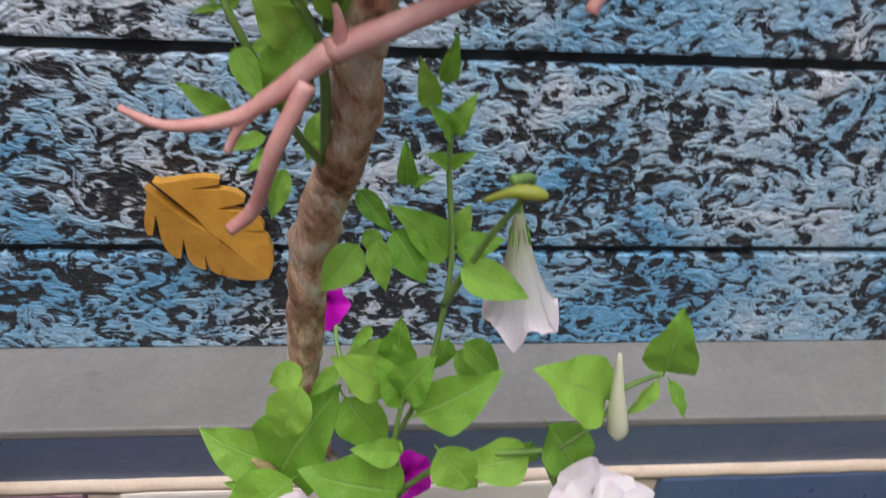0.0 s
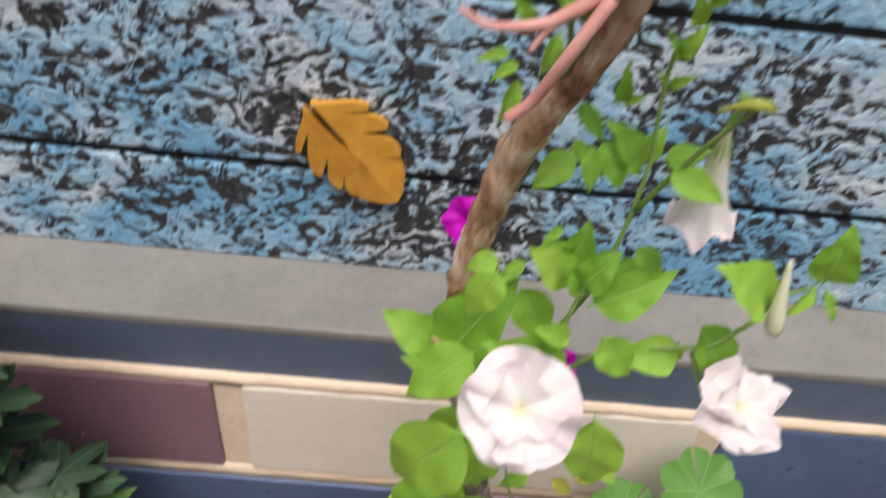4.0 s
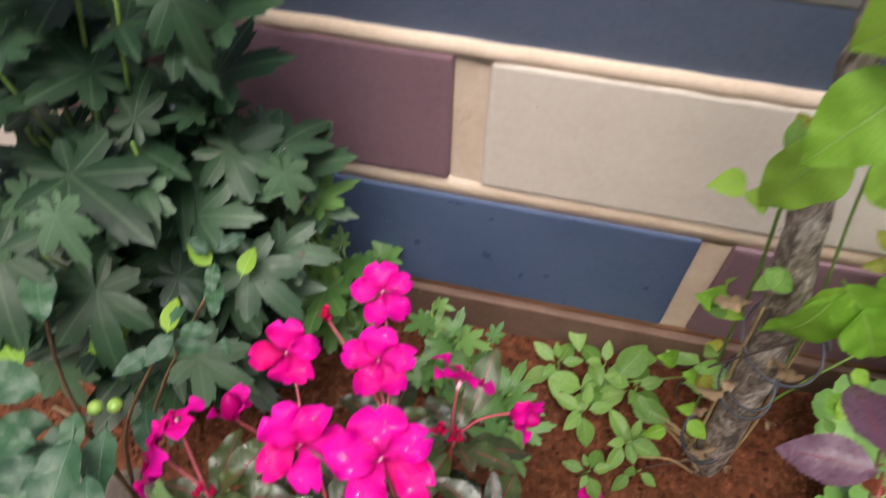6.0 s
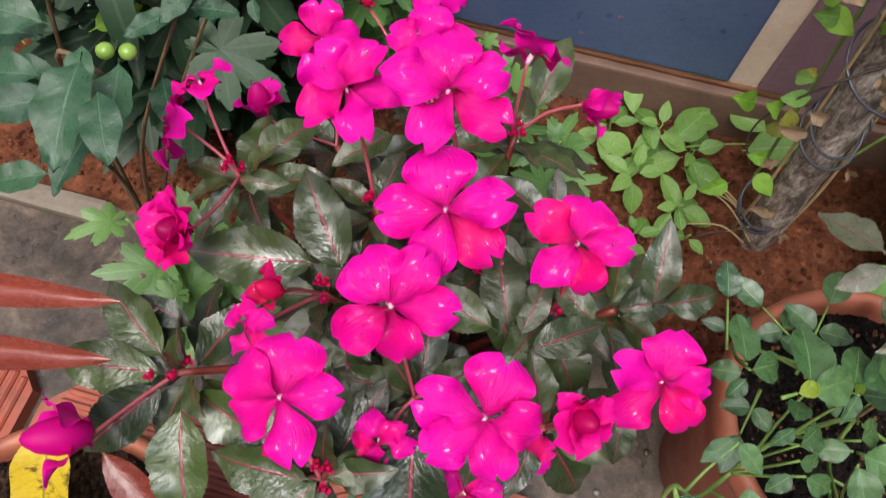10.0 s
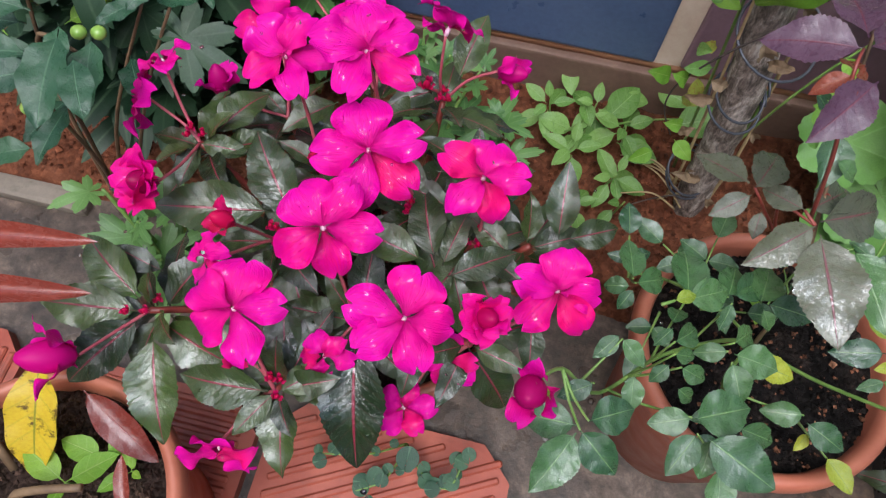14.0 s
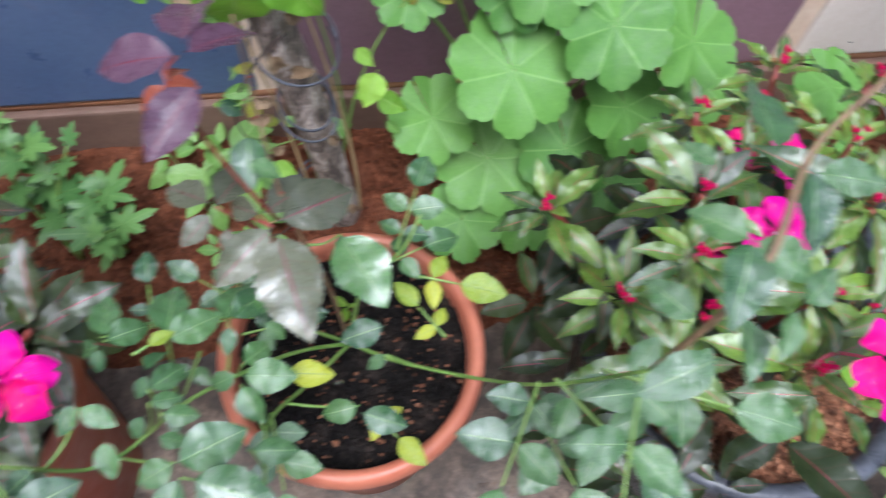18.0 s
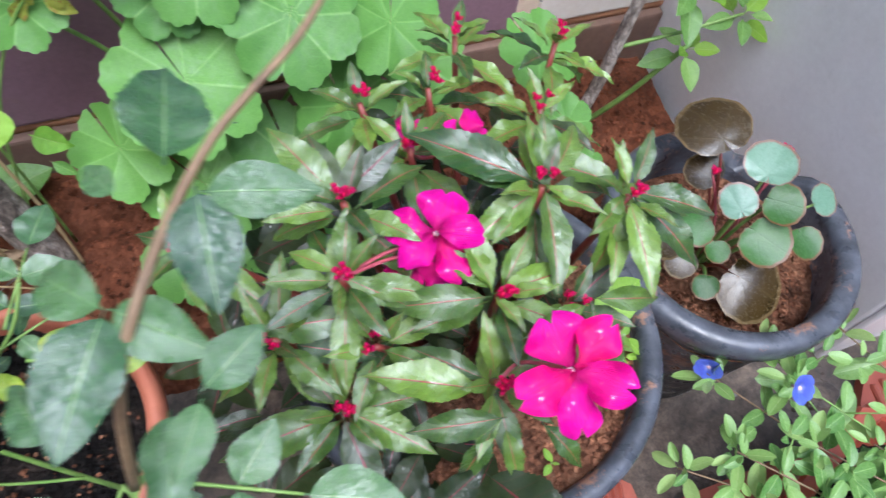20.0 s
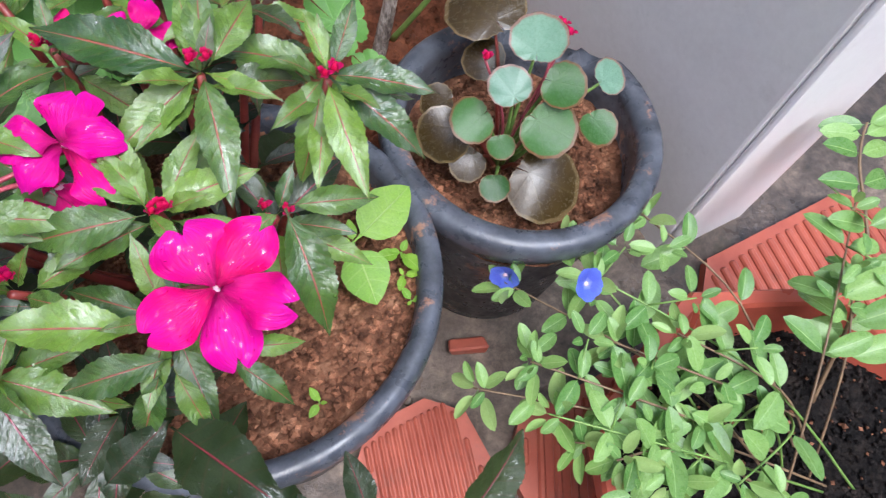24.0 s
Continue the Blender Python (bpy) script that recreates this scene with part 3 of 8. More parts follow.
    if film:
        # a broken film of rain water, drawn out along the side veins
        fv = n.new("ShaderNodeCombineXYZ")
        l.new(math_node(n, l, "MULTIPLY", u, 5.0), fv.inputs["X"])
        l.new(math_node(n, l, "MULTIPLY", v if radial else run, 3.0 if radial else 1.5), fv.inputs["Y"])
        l.new(math_node(n, l, "MULTIPLY", object_random(n), 60.0), fv.inputs["Z"])
        sheet = noise_tex(n, l, fv.outputs[0], 2.0, 5, 0.75, 0.5)
        patch = noise_tex(n, l, oc, 2.2, 2, 0.5)
        wetness = math_node(n, l, "ADD", math_node(n, l, "MULTIPLY", sheet, 0.6), math_node(n, l, "MULTIPLY", patch, 0.4))
        l.new(ramp(n, l, wetness, (0.60 - 0.14 * film, grey(0)), (0.63 - 0.14 * film, grey(1))), b.inputs["Coat Weight"])
        b.inputs["Coat IOR"].default_value = 2.0
        b.inputs["Coat Roughness"].default_value = 0.07
        cb = n.new("ShaderNodeBump")
        cb.inputs["Strength"].default_value, cb.inputs["Distance"].default_value = 0.8, 0.0009
        l.new(math_node(n, l, "ADD", math_node(n, l, "MULTIPLY", sheet, 0.6), math_node(n, l, "MULTIPLY", fine, 0.2)), cb.inputs["Height"])
        l.new(cb.outputs["Normal"], b.inputs["Coat Normal"])
    see_through(m, n, l, b, col, through_light)
    return m


def petalmat(name, base, body, edge, streak, through_light=0.3, rough=0.42, s0=0.05, s1=0.35):
    m, n, l, b = mat(name, rough, 0, 0.08)
    u, v = split_uv(n, l)
    body2 = mix(n, l, ramp(n, l, object_random(n), (0.35, grey(0)), (0.75, grey(0.8))), body, streak)
    col = mix(n, l, ramp(n, l, v, (s0, grey(0)), (s1, grey(1))), base, mix(n, l, ramp(n, l, v, (0.6, grey(0)), (0.98, grey(1))), body2, edge))
    cv = n.new("ShaderNodeCombineXYZ")
    l.new(math_node(n, l, "MULTIPLY", u, 26.0), cv.inputs["X"])
    l.new(math_node(n, l, "MULTIPLY", v, 2.5), cv.inputs["Y"])
    l.new(math_node(n, l, "MULTIPLY", object_random(n), 40.0), cv.inputs["Z"])
    st = noise_tex(n, l, cv.outputs[0], 1.0, 3, 0.6)
    col = mix(n, l, ramp(n, l, st, (0.42, grey(0)), (0.72, grey(0.75))), col, streak)
    l.new(col, b.inputs["Base Color"])
    bead = water_beads(n, l, coords(n, l), 10, 0.5)
    l.new(mix(n, l, bead, grey(rough), grey(0.04)), b.inputs["Roughness"])
    l.new(math_node(n, l, "ADD", math_node(n, l, "MULTIPLY", bead, 0.9), 0.16), b.inputs["Specular IOR Level"])
    bump(n, l, b, math_node(n, l, "ADD", math_node(n, l, "MULTIPLY", st, 0.7), bead), 0.6, 0.0024)
    sheet = noise_tex(n, l, coords(n, l), 6, 4, 0.65, 0.4)
    l.new(ramp(n, l, sheet, (0.56, grey(0)), (0.61, grey(1))), b.inputs["Coat Weight"])
    b.inputs["Coat Roughness"].default_value = 0.12
    see_through(m, n, l, b, col, through_light)
    return m


def barkmat(name, dark, mid, pale, scale=1.0, rough=0.8):
    m, n, l, b = mat(name, rough)
    v = world_coords(n, l, (1, 1, 0.55))
    big = noise_tex(n, l, v, 55 * scale, 6, 0.7, 0.6)
    col = ramp(n, l, big, (0.37, dark), (0.5, mid), (0.63, pale))
    fine = noise_tex(n, l, world_coords(n, l, (1, 1, 0.3)), 240 * scale, 5, 0.75)
    col = mix(n, l, 0.9, col, ramp(n, l, fine, (0.3, grey(0.1)), (0.7, grey(0.9))), "OVERLAY")
    l.new(col, b.inputs["Base Color"])
    bump(n, l, b, math_node(n, l, "ADD", big, math_node(n, l, "MULTIPLY", fine, 0.6)), 1.0, 0.006)
    return m


def plainmat(name, c, c2, rough=0.5, scale=60):
    m, n, l, b = mat(name, rough)
    l.new(ramp(n, l, noise_tex(n, l, world_coords(n, l), scale, 5, 0.65), (0.32, c), (0.7, c2)), b.inputs["Base Color"])
    bump(n, l, b, noise_tex(n, l, world_coords(n, l), scale * 4, 3), 0.15, 0.001)
    return m


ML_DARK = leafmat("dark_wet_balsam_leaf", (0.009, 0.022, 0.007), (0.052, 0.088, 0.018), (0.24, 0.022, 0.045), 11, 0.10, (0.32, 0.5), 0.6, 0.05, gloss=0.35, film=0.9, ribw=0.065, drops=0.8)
ML_FRESH = leafmat("fresh_wet_balsam_leaf", (0.018, 0.060, 0.010), (0.160, 0.275, 0.032), (0.30, 0.075, 0.05), 11, 0.10, (0.32, 0.5), 0.6, 0.10, gloss=0.35, film=0.9, ribw=0.06, drops=0.8)
ML_ROSE = leafmat("wet_rose_leaf", (0.020, 0.075, 0.030), (0.095, 0.205, 0.062), (0.17, 0.30, 0.11), 7, 0.14, (0.25, 0.42), 0.45, 0.18, gloss=0.4, film=0.95, drops=0.78)
ML_ROSEYEL = leafmat("yellowing_rose_leaf", (0.16, 0.30, 0.04), (0.46, 0.48, 0.05), (0.24, 0.34, 0.08), 7, 0.25, (0.12, 0.4), 0.4, 0.25)
ML_PURPLE = leafmat("purple_young_rose_leaf", (0.075, 0.034, 0.060), (0.125, 0.065, 0.100), (0.14, 0.03, 0.05), 8, 0.2, (0.2, 0.42), 0.35, 0.10, gloss=0.5, drops=0.8)
ML_BEGONIA = leafmat("green_begonia_leaf", (0.024, 0.075, 0.016), (0.065, 0.16, 0.040), (0.09, 0.16, 0.06), 7, 0.05, (0.16, 0.34), 0.2, 0.10, radial=True, tip=(0.14, 0.07, 0.03), vary=0.6, gloss=0.3, midgain=0.3)
ML_BEGBRONZE = leafmat("bronze_begonia_leaf", (0.028, 0.017, 0.006), (0.062, 0.040, 0.012), (0.10, 0.075, 0.03), 7, 0.05, (0.14, 0.3), 0.2, 0.1, radial=True, tip=(0.13, 0.09, 0.04), vary=0.4, gloss=0.6, midgain=0.3)
ML_BEGPALE = leafmat("pale_bloomed_begonia_leaf", (0.10, 0.20, 0.13), (0.15, 0.27, 0.18), (0.17, 0.27, 0.18), 7, 0.04, (0.2, 0.45), 0.15, 0.12, radial=True, tip=(0.20, 0.11, 0.08), midgain=0.3)
ML_BLUE = leafmat("small_matt_green_leaf", (0.105, 0.235, 0.052), (0.28, 0.45, 0.13), (0.32, 0.48, 0.17), 5, 0.06, (0.2, 0.5), 0.2, 0.28, drops=0.7)
ML_MUM = leafmat("dark_grey_green_lobed_leaf", (0.008, 0.026, 0.012), (0.034, 0.076, 0.036), (0.058, 0.102, 0.052), 7, 0.06, (0.3, 0.5), 0.22, 0.10, radial=True, gloss=0.3, midgain=0.7)
ML_MUMYOUNG = leafmat("young_green_lobed_leaf", (0.075, 0.19, 0.05), (0.16, 0.31, 0.08), (0.19, 0.34, 0.11), 7, 0.06, (0.3, 0.5), 0.22, 0.25, radial=True, midgain=0.6)
ML_MALLOW = leafmat("soft_light_green_leaf", (0.070, 0.195, 0.030), (0.140, 0.32, 0.053), (0.21, 0.40, 0.10), 7, 0.12, (0.4, 0.7), 0.3, 0.18, radial=True, midgain=0.5)
ML_PETUNIA = leafmat("bright_green_petunia_leaf", (0.18, 0.41, 0.036), (0.37, 0.62, 0.085), (0.34, 0.56, 0.12), 5, 0.16, (0.3, 0.55), 0.6, 0.40)
ML_PETYEL = leafmat("yellowing_petunia_leaf", (0.24, 0.30, 0.04), (0.42, 0.44, 0.07), (0.34, 0.36, 0.09), 5, 0.25, (0.4, 0.7), 0.4, 0.35, spots=(0.30, 0.17, 0.05))
ML_WEED = leafmat("light_green_weed_leaf", (0.13, 0.28, 0.055), (0.24, 0.42, 0.10), (0.28, 0.46, 0.14), 5, 0.25, (0.2, 0.5), 0.4, 0.28)
ML_NIGHT = leafmat("blue_green_wet_leaf", (0.018, 0.062, 0.032), (0.050, 0.125, 0.060), (0.09, 0.18, 0.10), 6, 0.15, (0.25, 0.45), 0.35, 0.16, gloss=0.45)
ML_CROTYEL = leafmat("yellow_spotted_croton_leaf", (0.55, 0.38, 0.02), (0.72, 0.52, 0.03), (0.30, 0.30, 0.03), 7, 0.3, (0.3, 0.5), 0.4, 0.3, spots=(0.09, 0.045, 0.015))
ML_CROTRED = leafmat("dark_red_croton_leaf", (0.13, 0.025, 0.02), (0.26, 0.055, 0.035), (0.26, 0.07, 0.06), 8, 0.15, (0.1, 0.35), 0.25, 0.15)
ML_SEEDLING = leafmat("lime_seedling_leaf", (0.18, 0.38, 0.03), (0.30, 0.50, 0.05), (0.36, 0.54, 0.12), 5, 0.3, (0.3, 0.55), 0.4, 0.35)
MP_MAGENTA = petalmat("magenta_petal", (0.50, 0.001, 0.17), (0.72, 0.0005, 0.325), (0.74, 0.002, 0.38), (0.75, 0.002, 0.24), 0.15, 0.5)
MP_HOTPINK = petalmat("hot_pink_petal", (0.28, 0.001, 0.08), (0.60, 0.0005, 0.25), (0.62, 0.001, 0.31), (0.58, 0.001, 0.16), 0.15, 0.5)
MP_ROSY = petalmat("rosy_red_petal", (0.30, 0.001, 0.07), (0.71, 0.0008, 0.235), (0.72, 0.002, 0.29), (0.76, 0.003, 0.14), 0.15, 0.4)
MP_RED = petalmat("red_bud_petal", (0.62, 0.006, 0.07), (0.56, 0.005, 0.05), (0.66, 0.005, 0.12), (0.60, 0.004, 0.14))
MP_EYE = plainmat("pale_pink_eye", (0.65, 0.30, 0.45), (0.8, 0.6, 0.65))
MP_WHITE = petalmat("white_pink_petunia", (0.66, 0.68, 0.36), (0.76, 0.73, 0.71), (0.74, 0.63, 0.69), (0.78, 0.76, 0.73), 0.28, 0.55, 0.1, 0.45)
MP_VIOLET = petalmat("violet_petunia", (0.25, 0.0, 0.25), (0.52, 0.004, 0.42), (0.58, 0.01, 0.5), (0.42, 0.003, 0.38))
MP_BLUE = petalmat("sky_blue_petal", (0.55, 0.6, 0.8), (0.12, 0.18, 0.72), (0.17, 0.24, 0.80), (0.10, 0.13, 0.62))
MS_RED = plainmat("dark_red_stem", (0.16, 0.022, 0.02), (0.28, 0.06, 0.04), 0.4)
MS_PINK = plainmat("pink_flower_stalk", (0.36, 0.05, 0.08), (0.48, 0.12, 0.14), 0.45)
MS_GREEN = plainmat("green_stem", (0.12, 0.24, 0.045), (0.24, 0.36, 0.09), 0.45)
MS_BROWN = plainmat("brown_stem", (0.13, 0.08, 0.045), (0.26, 0.17, 0.09), 0.6)
MS_STRAW = plainmat("straw_stem", (0.34, 0.24, 0.11), (0.5, 0.38, 0.2), 0.7)


# ---- leaf and petal meshes ----
def blade(name, width, shape, m, segs=14, teeth=0, tooth=0.0, fold=0.25, bend=0.5, wave=0.0, waves=3, twist=0.0, forward=0.0, notch=0.0, across=4, seed=0):
    """A leaf or petal of unit length along +y: shape(v) gives its half width, bend its droop."""
    bm = bmesh.new()
    uvl = bm.loops.layers.uv.new("UVMap")
    rng = random.Random(seed)
    ph = rng.uniform(0, 6.28)
    y = z = 0.0
    rows, info = [], {}
    for i in range(segs + 1):
        v = i / segs
        if i:
            a = bend * (v - 0.5 / segs) ** 1.2
            y += math.cos(a) / segs
            z -= math.sin(a) / segs
        w = width * shape(v)
        if teeth and 0.1 < v < 0.985:
            w *= 1 - tooth * ((v * teeth) % 1.0)
        row = []
        for j in range(-across // 2, across // 2 + 1):
            s = j / (across / 2)
            x = s * w
            yn = notch * (1 - abs(s)) ** 2 * v ** 5
            zz = fold * abs(s) ** 1.2 * w + wave * math.sin(ph + v * waves * 6.28 + (1.7 if s > 0 else 0)) * s * s * width * 2
            yy = forward * s * s * shape(v) * width - yn
            p = Vector((x * math.cos(twist * v) - zz * math.sin(twist * v), y + yy, z + zz * math.cos(twist * v) + x * math.sin(twist * v)))
            vert = bm.verts.new(p)
            info[vert] = (0.5 + 0.5 * s, v)
            row.append(vert)
        rows.append(row)
    for a, b in zip(rows, rows[1:]):
        for j in range(len(a) - 1):
            f = bm.faces.new((a[j], a[j + 1], b[j + 1], b[j]))
            f.smooth = True
            for lp in f.loops:
                lp[uvl].uv = info[lp.vert]
    me = bpy.data.meshes.new(name)
    bm.to_mesh(me)
    bm.free()
    me.materials.append(m)
    return me


def disc(name, radius_of, m, rings=7, sides=48, cup=0.15, ruffle=0.05, lobes=7, bend=0.0, gap=0.0, seed=0):
    """A round leaf of unit radius round its stalk; radius_of(angle) gives the outline, gap the slit at the stalk."""
    bm = bmesh.new()
    uvl = bm.loops.layers.uv.new("UVMap")
    rng = random.Random(seed)
    ph = rng.uniform(0, 6.28)
    grid, info = [], {}
    for j in range(rings + 1):
        q = j / rings
        row = []
        for k in range(sides + 1):
            a = -math.pi / 2 + gap / 2 + (2 * math.pi - gap) * k / sides
            r = radius_of(a) * q
            zz = cup * r * r + ruffle * q * q * math.cos(lobes * (a + math.pi / 2) + 3.14) + 0.04 * r * math.sin(2 * a + ph) - bend * (r * max(0, math.sin(a))) ** 2
            vert = bm.verts.new((r * math.cos(a), r * math.sin(a), zz))
            info[vert] = (k / sides, q)
            row.append(vert)
        grid.append(row)
    for a, b in zip(grid, grid[1:]):
        for k in range(sides):
            f = bm.faces.new((a[k], a[k + 1], b[k + 1], b[k]))
            f.smooth = True
            for lp in f.loops:
                lp[uvl].uv = info[lp.vert]
    bmesh.ops.dissolve_degenerate(bm, dist=1e-6, edges=bm.edges[:])
    me = bpy.data.meshes.new(name)
    bm.to_mesh(me)
    bm.free()
    me.materials.append(m)
    return me


def lance(p=0.08, a=0.85, b=0.9):
    def f(v):
        return 0.035 if v < p else max(0.004, 0.035 * (1 - v), math.sin(math.pi * ((v - p) / (1 - p)) ** a) ** b if v < 1 else 0.004)
    return f


def petal_shape(v):
    if v < 0.60:
        return 0.08 + 0.92 * math.sin(math.pi / 2 * v / 0.60) ** 1.35
    return max(0.12, 1 - ((v - 0.60) / 0.41) ** 2.2) ** 0.6


def variants(name, count, m, **kw):
    out = []
    for k in range(count):
        rng = random.Random(name + str(k))
        q = dict(kw)
        q["bend"] = q.get("bend", 0.5) * rng.uniform(0.55, 1.5)
        q["fold"] = q.get("fold", 0.25) * rng.uniform(0.5, 1.4)
        q["width"] = q["width"] * rng.uniform(0.88, 1.12)
        q["twist"] = rng.uniform(-0.25, 0.25)
        out.append(blade(name, m=m, seed=k, **q))
    return out


LF_DARK = variants("leaf", 6, ML_DARK, width=0.245, shape=lance(0.07, 0.80, 0.9), segs=44, teeth=21, tooth=0.10, fold=0.3, bend=0.75, wave=0.05)
LF_FRESH = variants("leaf", 7, ML_FRESH, width=0.168, shape=lance(0.07, 0.80, 1.1), segs=44, teeth=18, tooth=0.12, fold=0.35, bend=0.65, wave=0.07)
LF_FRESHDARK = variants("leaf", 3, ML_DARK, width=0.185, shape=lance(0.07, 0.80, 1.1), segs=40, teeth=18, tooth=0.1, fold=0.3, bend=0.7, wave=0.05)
# bronze of the near leaves; its darkness also stands for shade low down
ML_BRONZE_SHADE = leafmat("dull_bronze_shade_balsam_leaf", (0.008, 0.018, 0.006), (0.030, 0.045, 0.012), (0.13, 0.018, 0.024), 8, 0.10, (0.35, 0.55), 0.35, 0.08, gloss=0.25, ribw=0.045, film=0.25)
LF_BRONZE_SHADE = variants("leaf", 4, ML_BRONZE_SHADE, width=0.26, shape=lance(0.07, 0.80, 0.9), segs=44, teeth=21, tooth=0.10, fold=0.3, bend=0.6, wave=0.05)
ML_DRY = leafmat("withered_brown_leaf", (0.20, 0.13, 0.07), (0.40, 0.29, 0.18), (0.24, 0.15, 0.08), 6, 0.3, (0.6, 0.8), 0.7, 0.2)
LF_DRY = variants("leaf", 3, ML_DRY, width=0.24, shape=lance(0.10, 0.76, 0.8), segs=16, fold=0.8, bend=1.8, wave=0.2)
LF_ROSE = variants("leaflet", 5, ML_ROSE, width=0.33, shape=lance(0.06, 0.76, 0.85), segs=34, teeth=16, tooth=0.08, fold=0.3, bend=0.35, wave=0.03)
LF_ROSEYEL = variants("leaflet", 3, ML_ROSEYEL, width=0.30, shape=lance(0.06, 0.78, 0.8), segs=26, teeth=12, tooth=0.09, fold=0.3, bend=0.35, wave=0.03)
LF_PURPLE = variants("leaflet", 4, ML_PURPLE, width=0.28, shape=lance(0.06, 0.80, 0.9), segs=40, teeth=18, tooth=0.13, fold=0.25, bend=0.4, wave=0.03)
ML_TURNING = leafmat("green_purple_rose_leaf", (0.060, 0.070, 0.048), (0.125, 0.135, 0.080), (0.17, 0.05, 0.06), 8, 0.15, (0.25, 0.45), 0.35, 0.10, gloss=0.45, drops=0.8, film=0.65)
LF_TURNING = variants("leaflet", 4, ML_TURNING, width=0.27, shape=lance(0.06, 0.80, 0.9), segs=40, teeth=18, tooth=0.12, fold=0.25, bend=0.4, wave=0.03)
LF_BLUE = variants("leaf", 5, ML_BLUE, width=0.235, shape=lance(0.10, 0.92, 0.52), segs=12, fold=0.3, bend=0.35)
# lit copy of the dark lobed leaf: the light is in its colour
ML_MUMLIT = leafmat("lit_grey_green_lobed_leaf", (0.030, 0.068, 0.036), (0.080, 0.145, 0.078), (0.10, 0.165, 0.095), 7, 0.06, (0.3, 0.5), 0.22, 0.13, radial=True, gloss=0.4, midgain=0.7)
LF_PETUNIA = variants("leaf", 6, ML_PETUNIA, width=0.325, shape=lance(0.09, 0.64, 0.98), segs=22, fold=0.22, bend=0.8, wave=0.04)
LF_PETYEL = variants("leaf", 3, ML_PETYEL, width=0.26, shape=lance(0.10, 0.76, 0.8), segs=14, fold=0.3, bend=0.7, wave=0.06)
LF_WEED = variants("leaf", 5, ML_WEED, width=0.27, shape=lance(0.12, 0.75, 0.8), segs=14, teeth=7, tooth=0.05, fold=0.25, bend=0.45)
LF_NIGHT = variants("leaf", 4, ML_NIGHT, width=0.24, shape=lance(0.10, 0.78, 0.8), segs=14, fold=0.2, bend=0.55, wave=0.08)
LF_CROTYEL = variants("leaf", 2, ML_CROTYEL, width=0.15, shape=lance(0.06, 0.9, 0.7), segs=18, fold=0.3, bend=0.5, wave=0.06)
LF_CROTRED = variants("leaf", 3, ML_CROTRED, width=0.12, shape=lance(0.06, 0.9, 0.7), segs=18, fold=0.35, bend=0.35, wave=0.04)
LF_SEEDLING = variants("leaf", 3, ML_SEEDLING, width=0.28, shape=lance(0.14, 0.78, 0.75), segs=14, teeth=5, tooth=0.06, fold=0.15, bend=0.35)


def mum_outline(a):
    """Seven pointed, toothed lobes, the longest at the tip."""
    t = abs((a - math.pi / 2 + math.pi) % (2 * math.pi) - math.pi)
    q = t / radians(51.4)
    p = abs((q + 0.5) % 1.0 - 0.5) * 2
    reach = 1.0 - 0.20 * q if q < 1 else 0.80 - 0.18 * (q - 1)
    return reach * (1 - 0.58 * p ** 2.0) * (1 - 0.15 * ((p * 2.5) % 1.0)) + 0.03 * p


def lobed_leaves(count, m, cup):
    """Lobed leaves of unit length, foot at the origin."""
    out = []
    for k in range(count):
        me = disc("leaf", mum_outline, m, 6, 126, cup * (1 - 0.9 * k / count), 0.010, 7, 0.22 + 0.10 * k, 0.25, k)
        me.transform(Matrix.Translation((0, 0.27, 0)) @ Matrix.Diagonal((0.60, 0.76, 0.76, 1)))
        out.append(me)
    return out


def scallop(a):
    t = a + math.pi / 2
    return 0.80 + 0.20 * abs(math.cos(3.5 * t)) ** 0.7 + 0.05 * abs(math.sin(14 * t))


def begonia_outline(a):
    return 0.70 + 0.42 * math.sin(a) + 0.10 * math.cos(a) + 0.015 * math.sin(14 * a)


ML_BLUEYOUNG = leafmat("pale_young_matt_leaf", (0.22, 0.40, 0.09), (0.42, 0.58, 0.20), (0.42, 0.58, 0.22), 5, 0.06, (0.25, 0.5), 0.2, 0.3)
LF_BLUEYOUNG = variants("leaf", 3, ML_BLUEYOUNG, width=0.22, shape=lance(0.10, 0.92, 0.55), segs=12, fold=0.3, bend=0.3)
LF_MUM = lobed_leaves(5, ML_MUM, 0.02)
LF_MUMLIT = lobed_leaves(4, ML_MUMLIT, 0.03)
LF_MUMYOUNG = lobed_leaves(4, ML_MUMYOUNG, 0.12)
LF_MALLOW = [disc("leaf", scallop, ML_MALLOW, 8, 84, 0.10, 0.045, 7, 0.3, 0.06, k) for k in range(4)]
LF_BEGONIA = [disc("leaf", begonia_outline, ML_BEGONIA if k == 0 else ML_BEGBRONZE, 8, 56, 0.30 - 0.22 * k, 0.012, 5, 0.3, 0.12, k) for k in range(3)]
ML_REDYOUNG = leafmat("red_young_rose_leaf", (0.20, 0.035, 0.02), (0.34, 0.085, 0.045), (0.36, 0.12, 0.06), 7, 0.2, (0.2, 0.4), 0.3, 0.3, gloss=0.6)
LF_REDYOUNG = variants("leaflet", 3, ML_REDYOUNG, width=0.22, shape=lance(0.06, 0.80, 0.9), segs=26, teeth=12, tooth=0.12, fold=0.35, bend=0.4, wave=0.04)
LF_CREEP = [disc("leaf", lambda a: 0.95 + 0.1 * math.sin(a), ML_NIGHT, 5, 28, 0.10, 0.02, 3, 0.2, 0.15, 3)]
LF_BEGPALE = [disc("leaf", begonia_outline, ML_BEGPALE, 7, 48, 0.16, 0.02, 7, 0.2, 0.12, 5)]
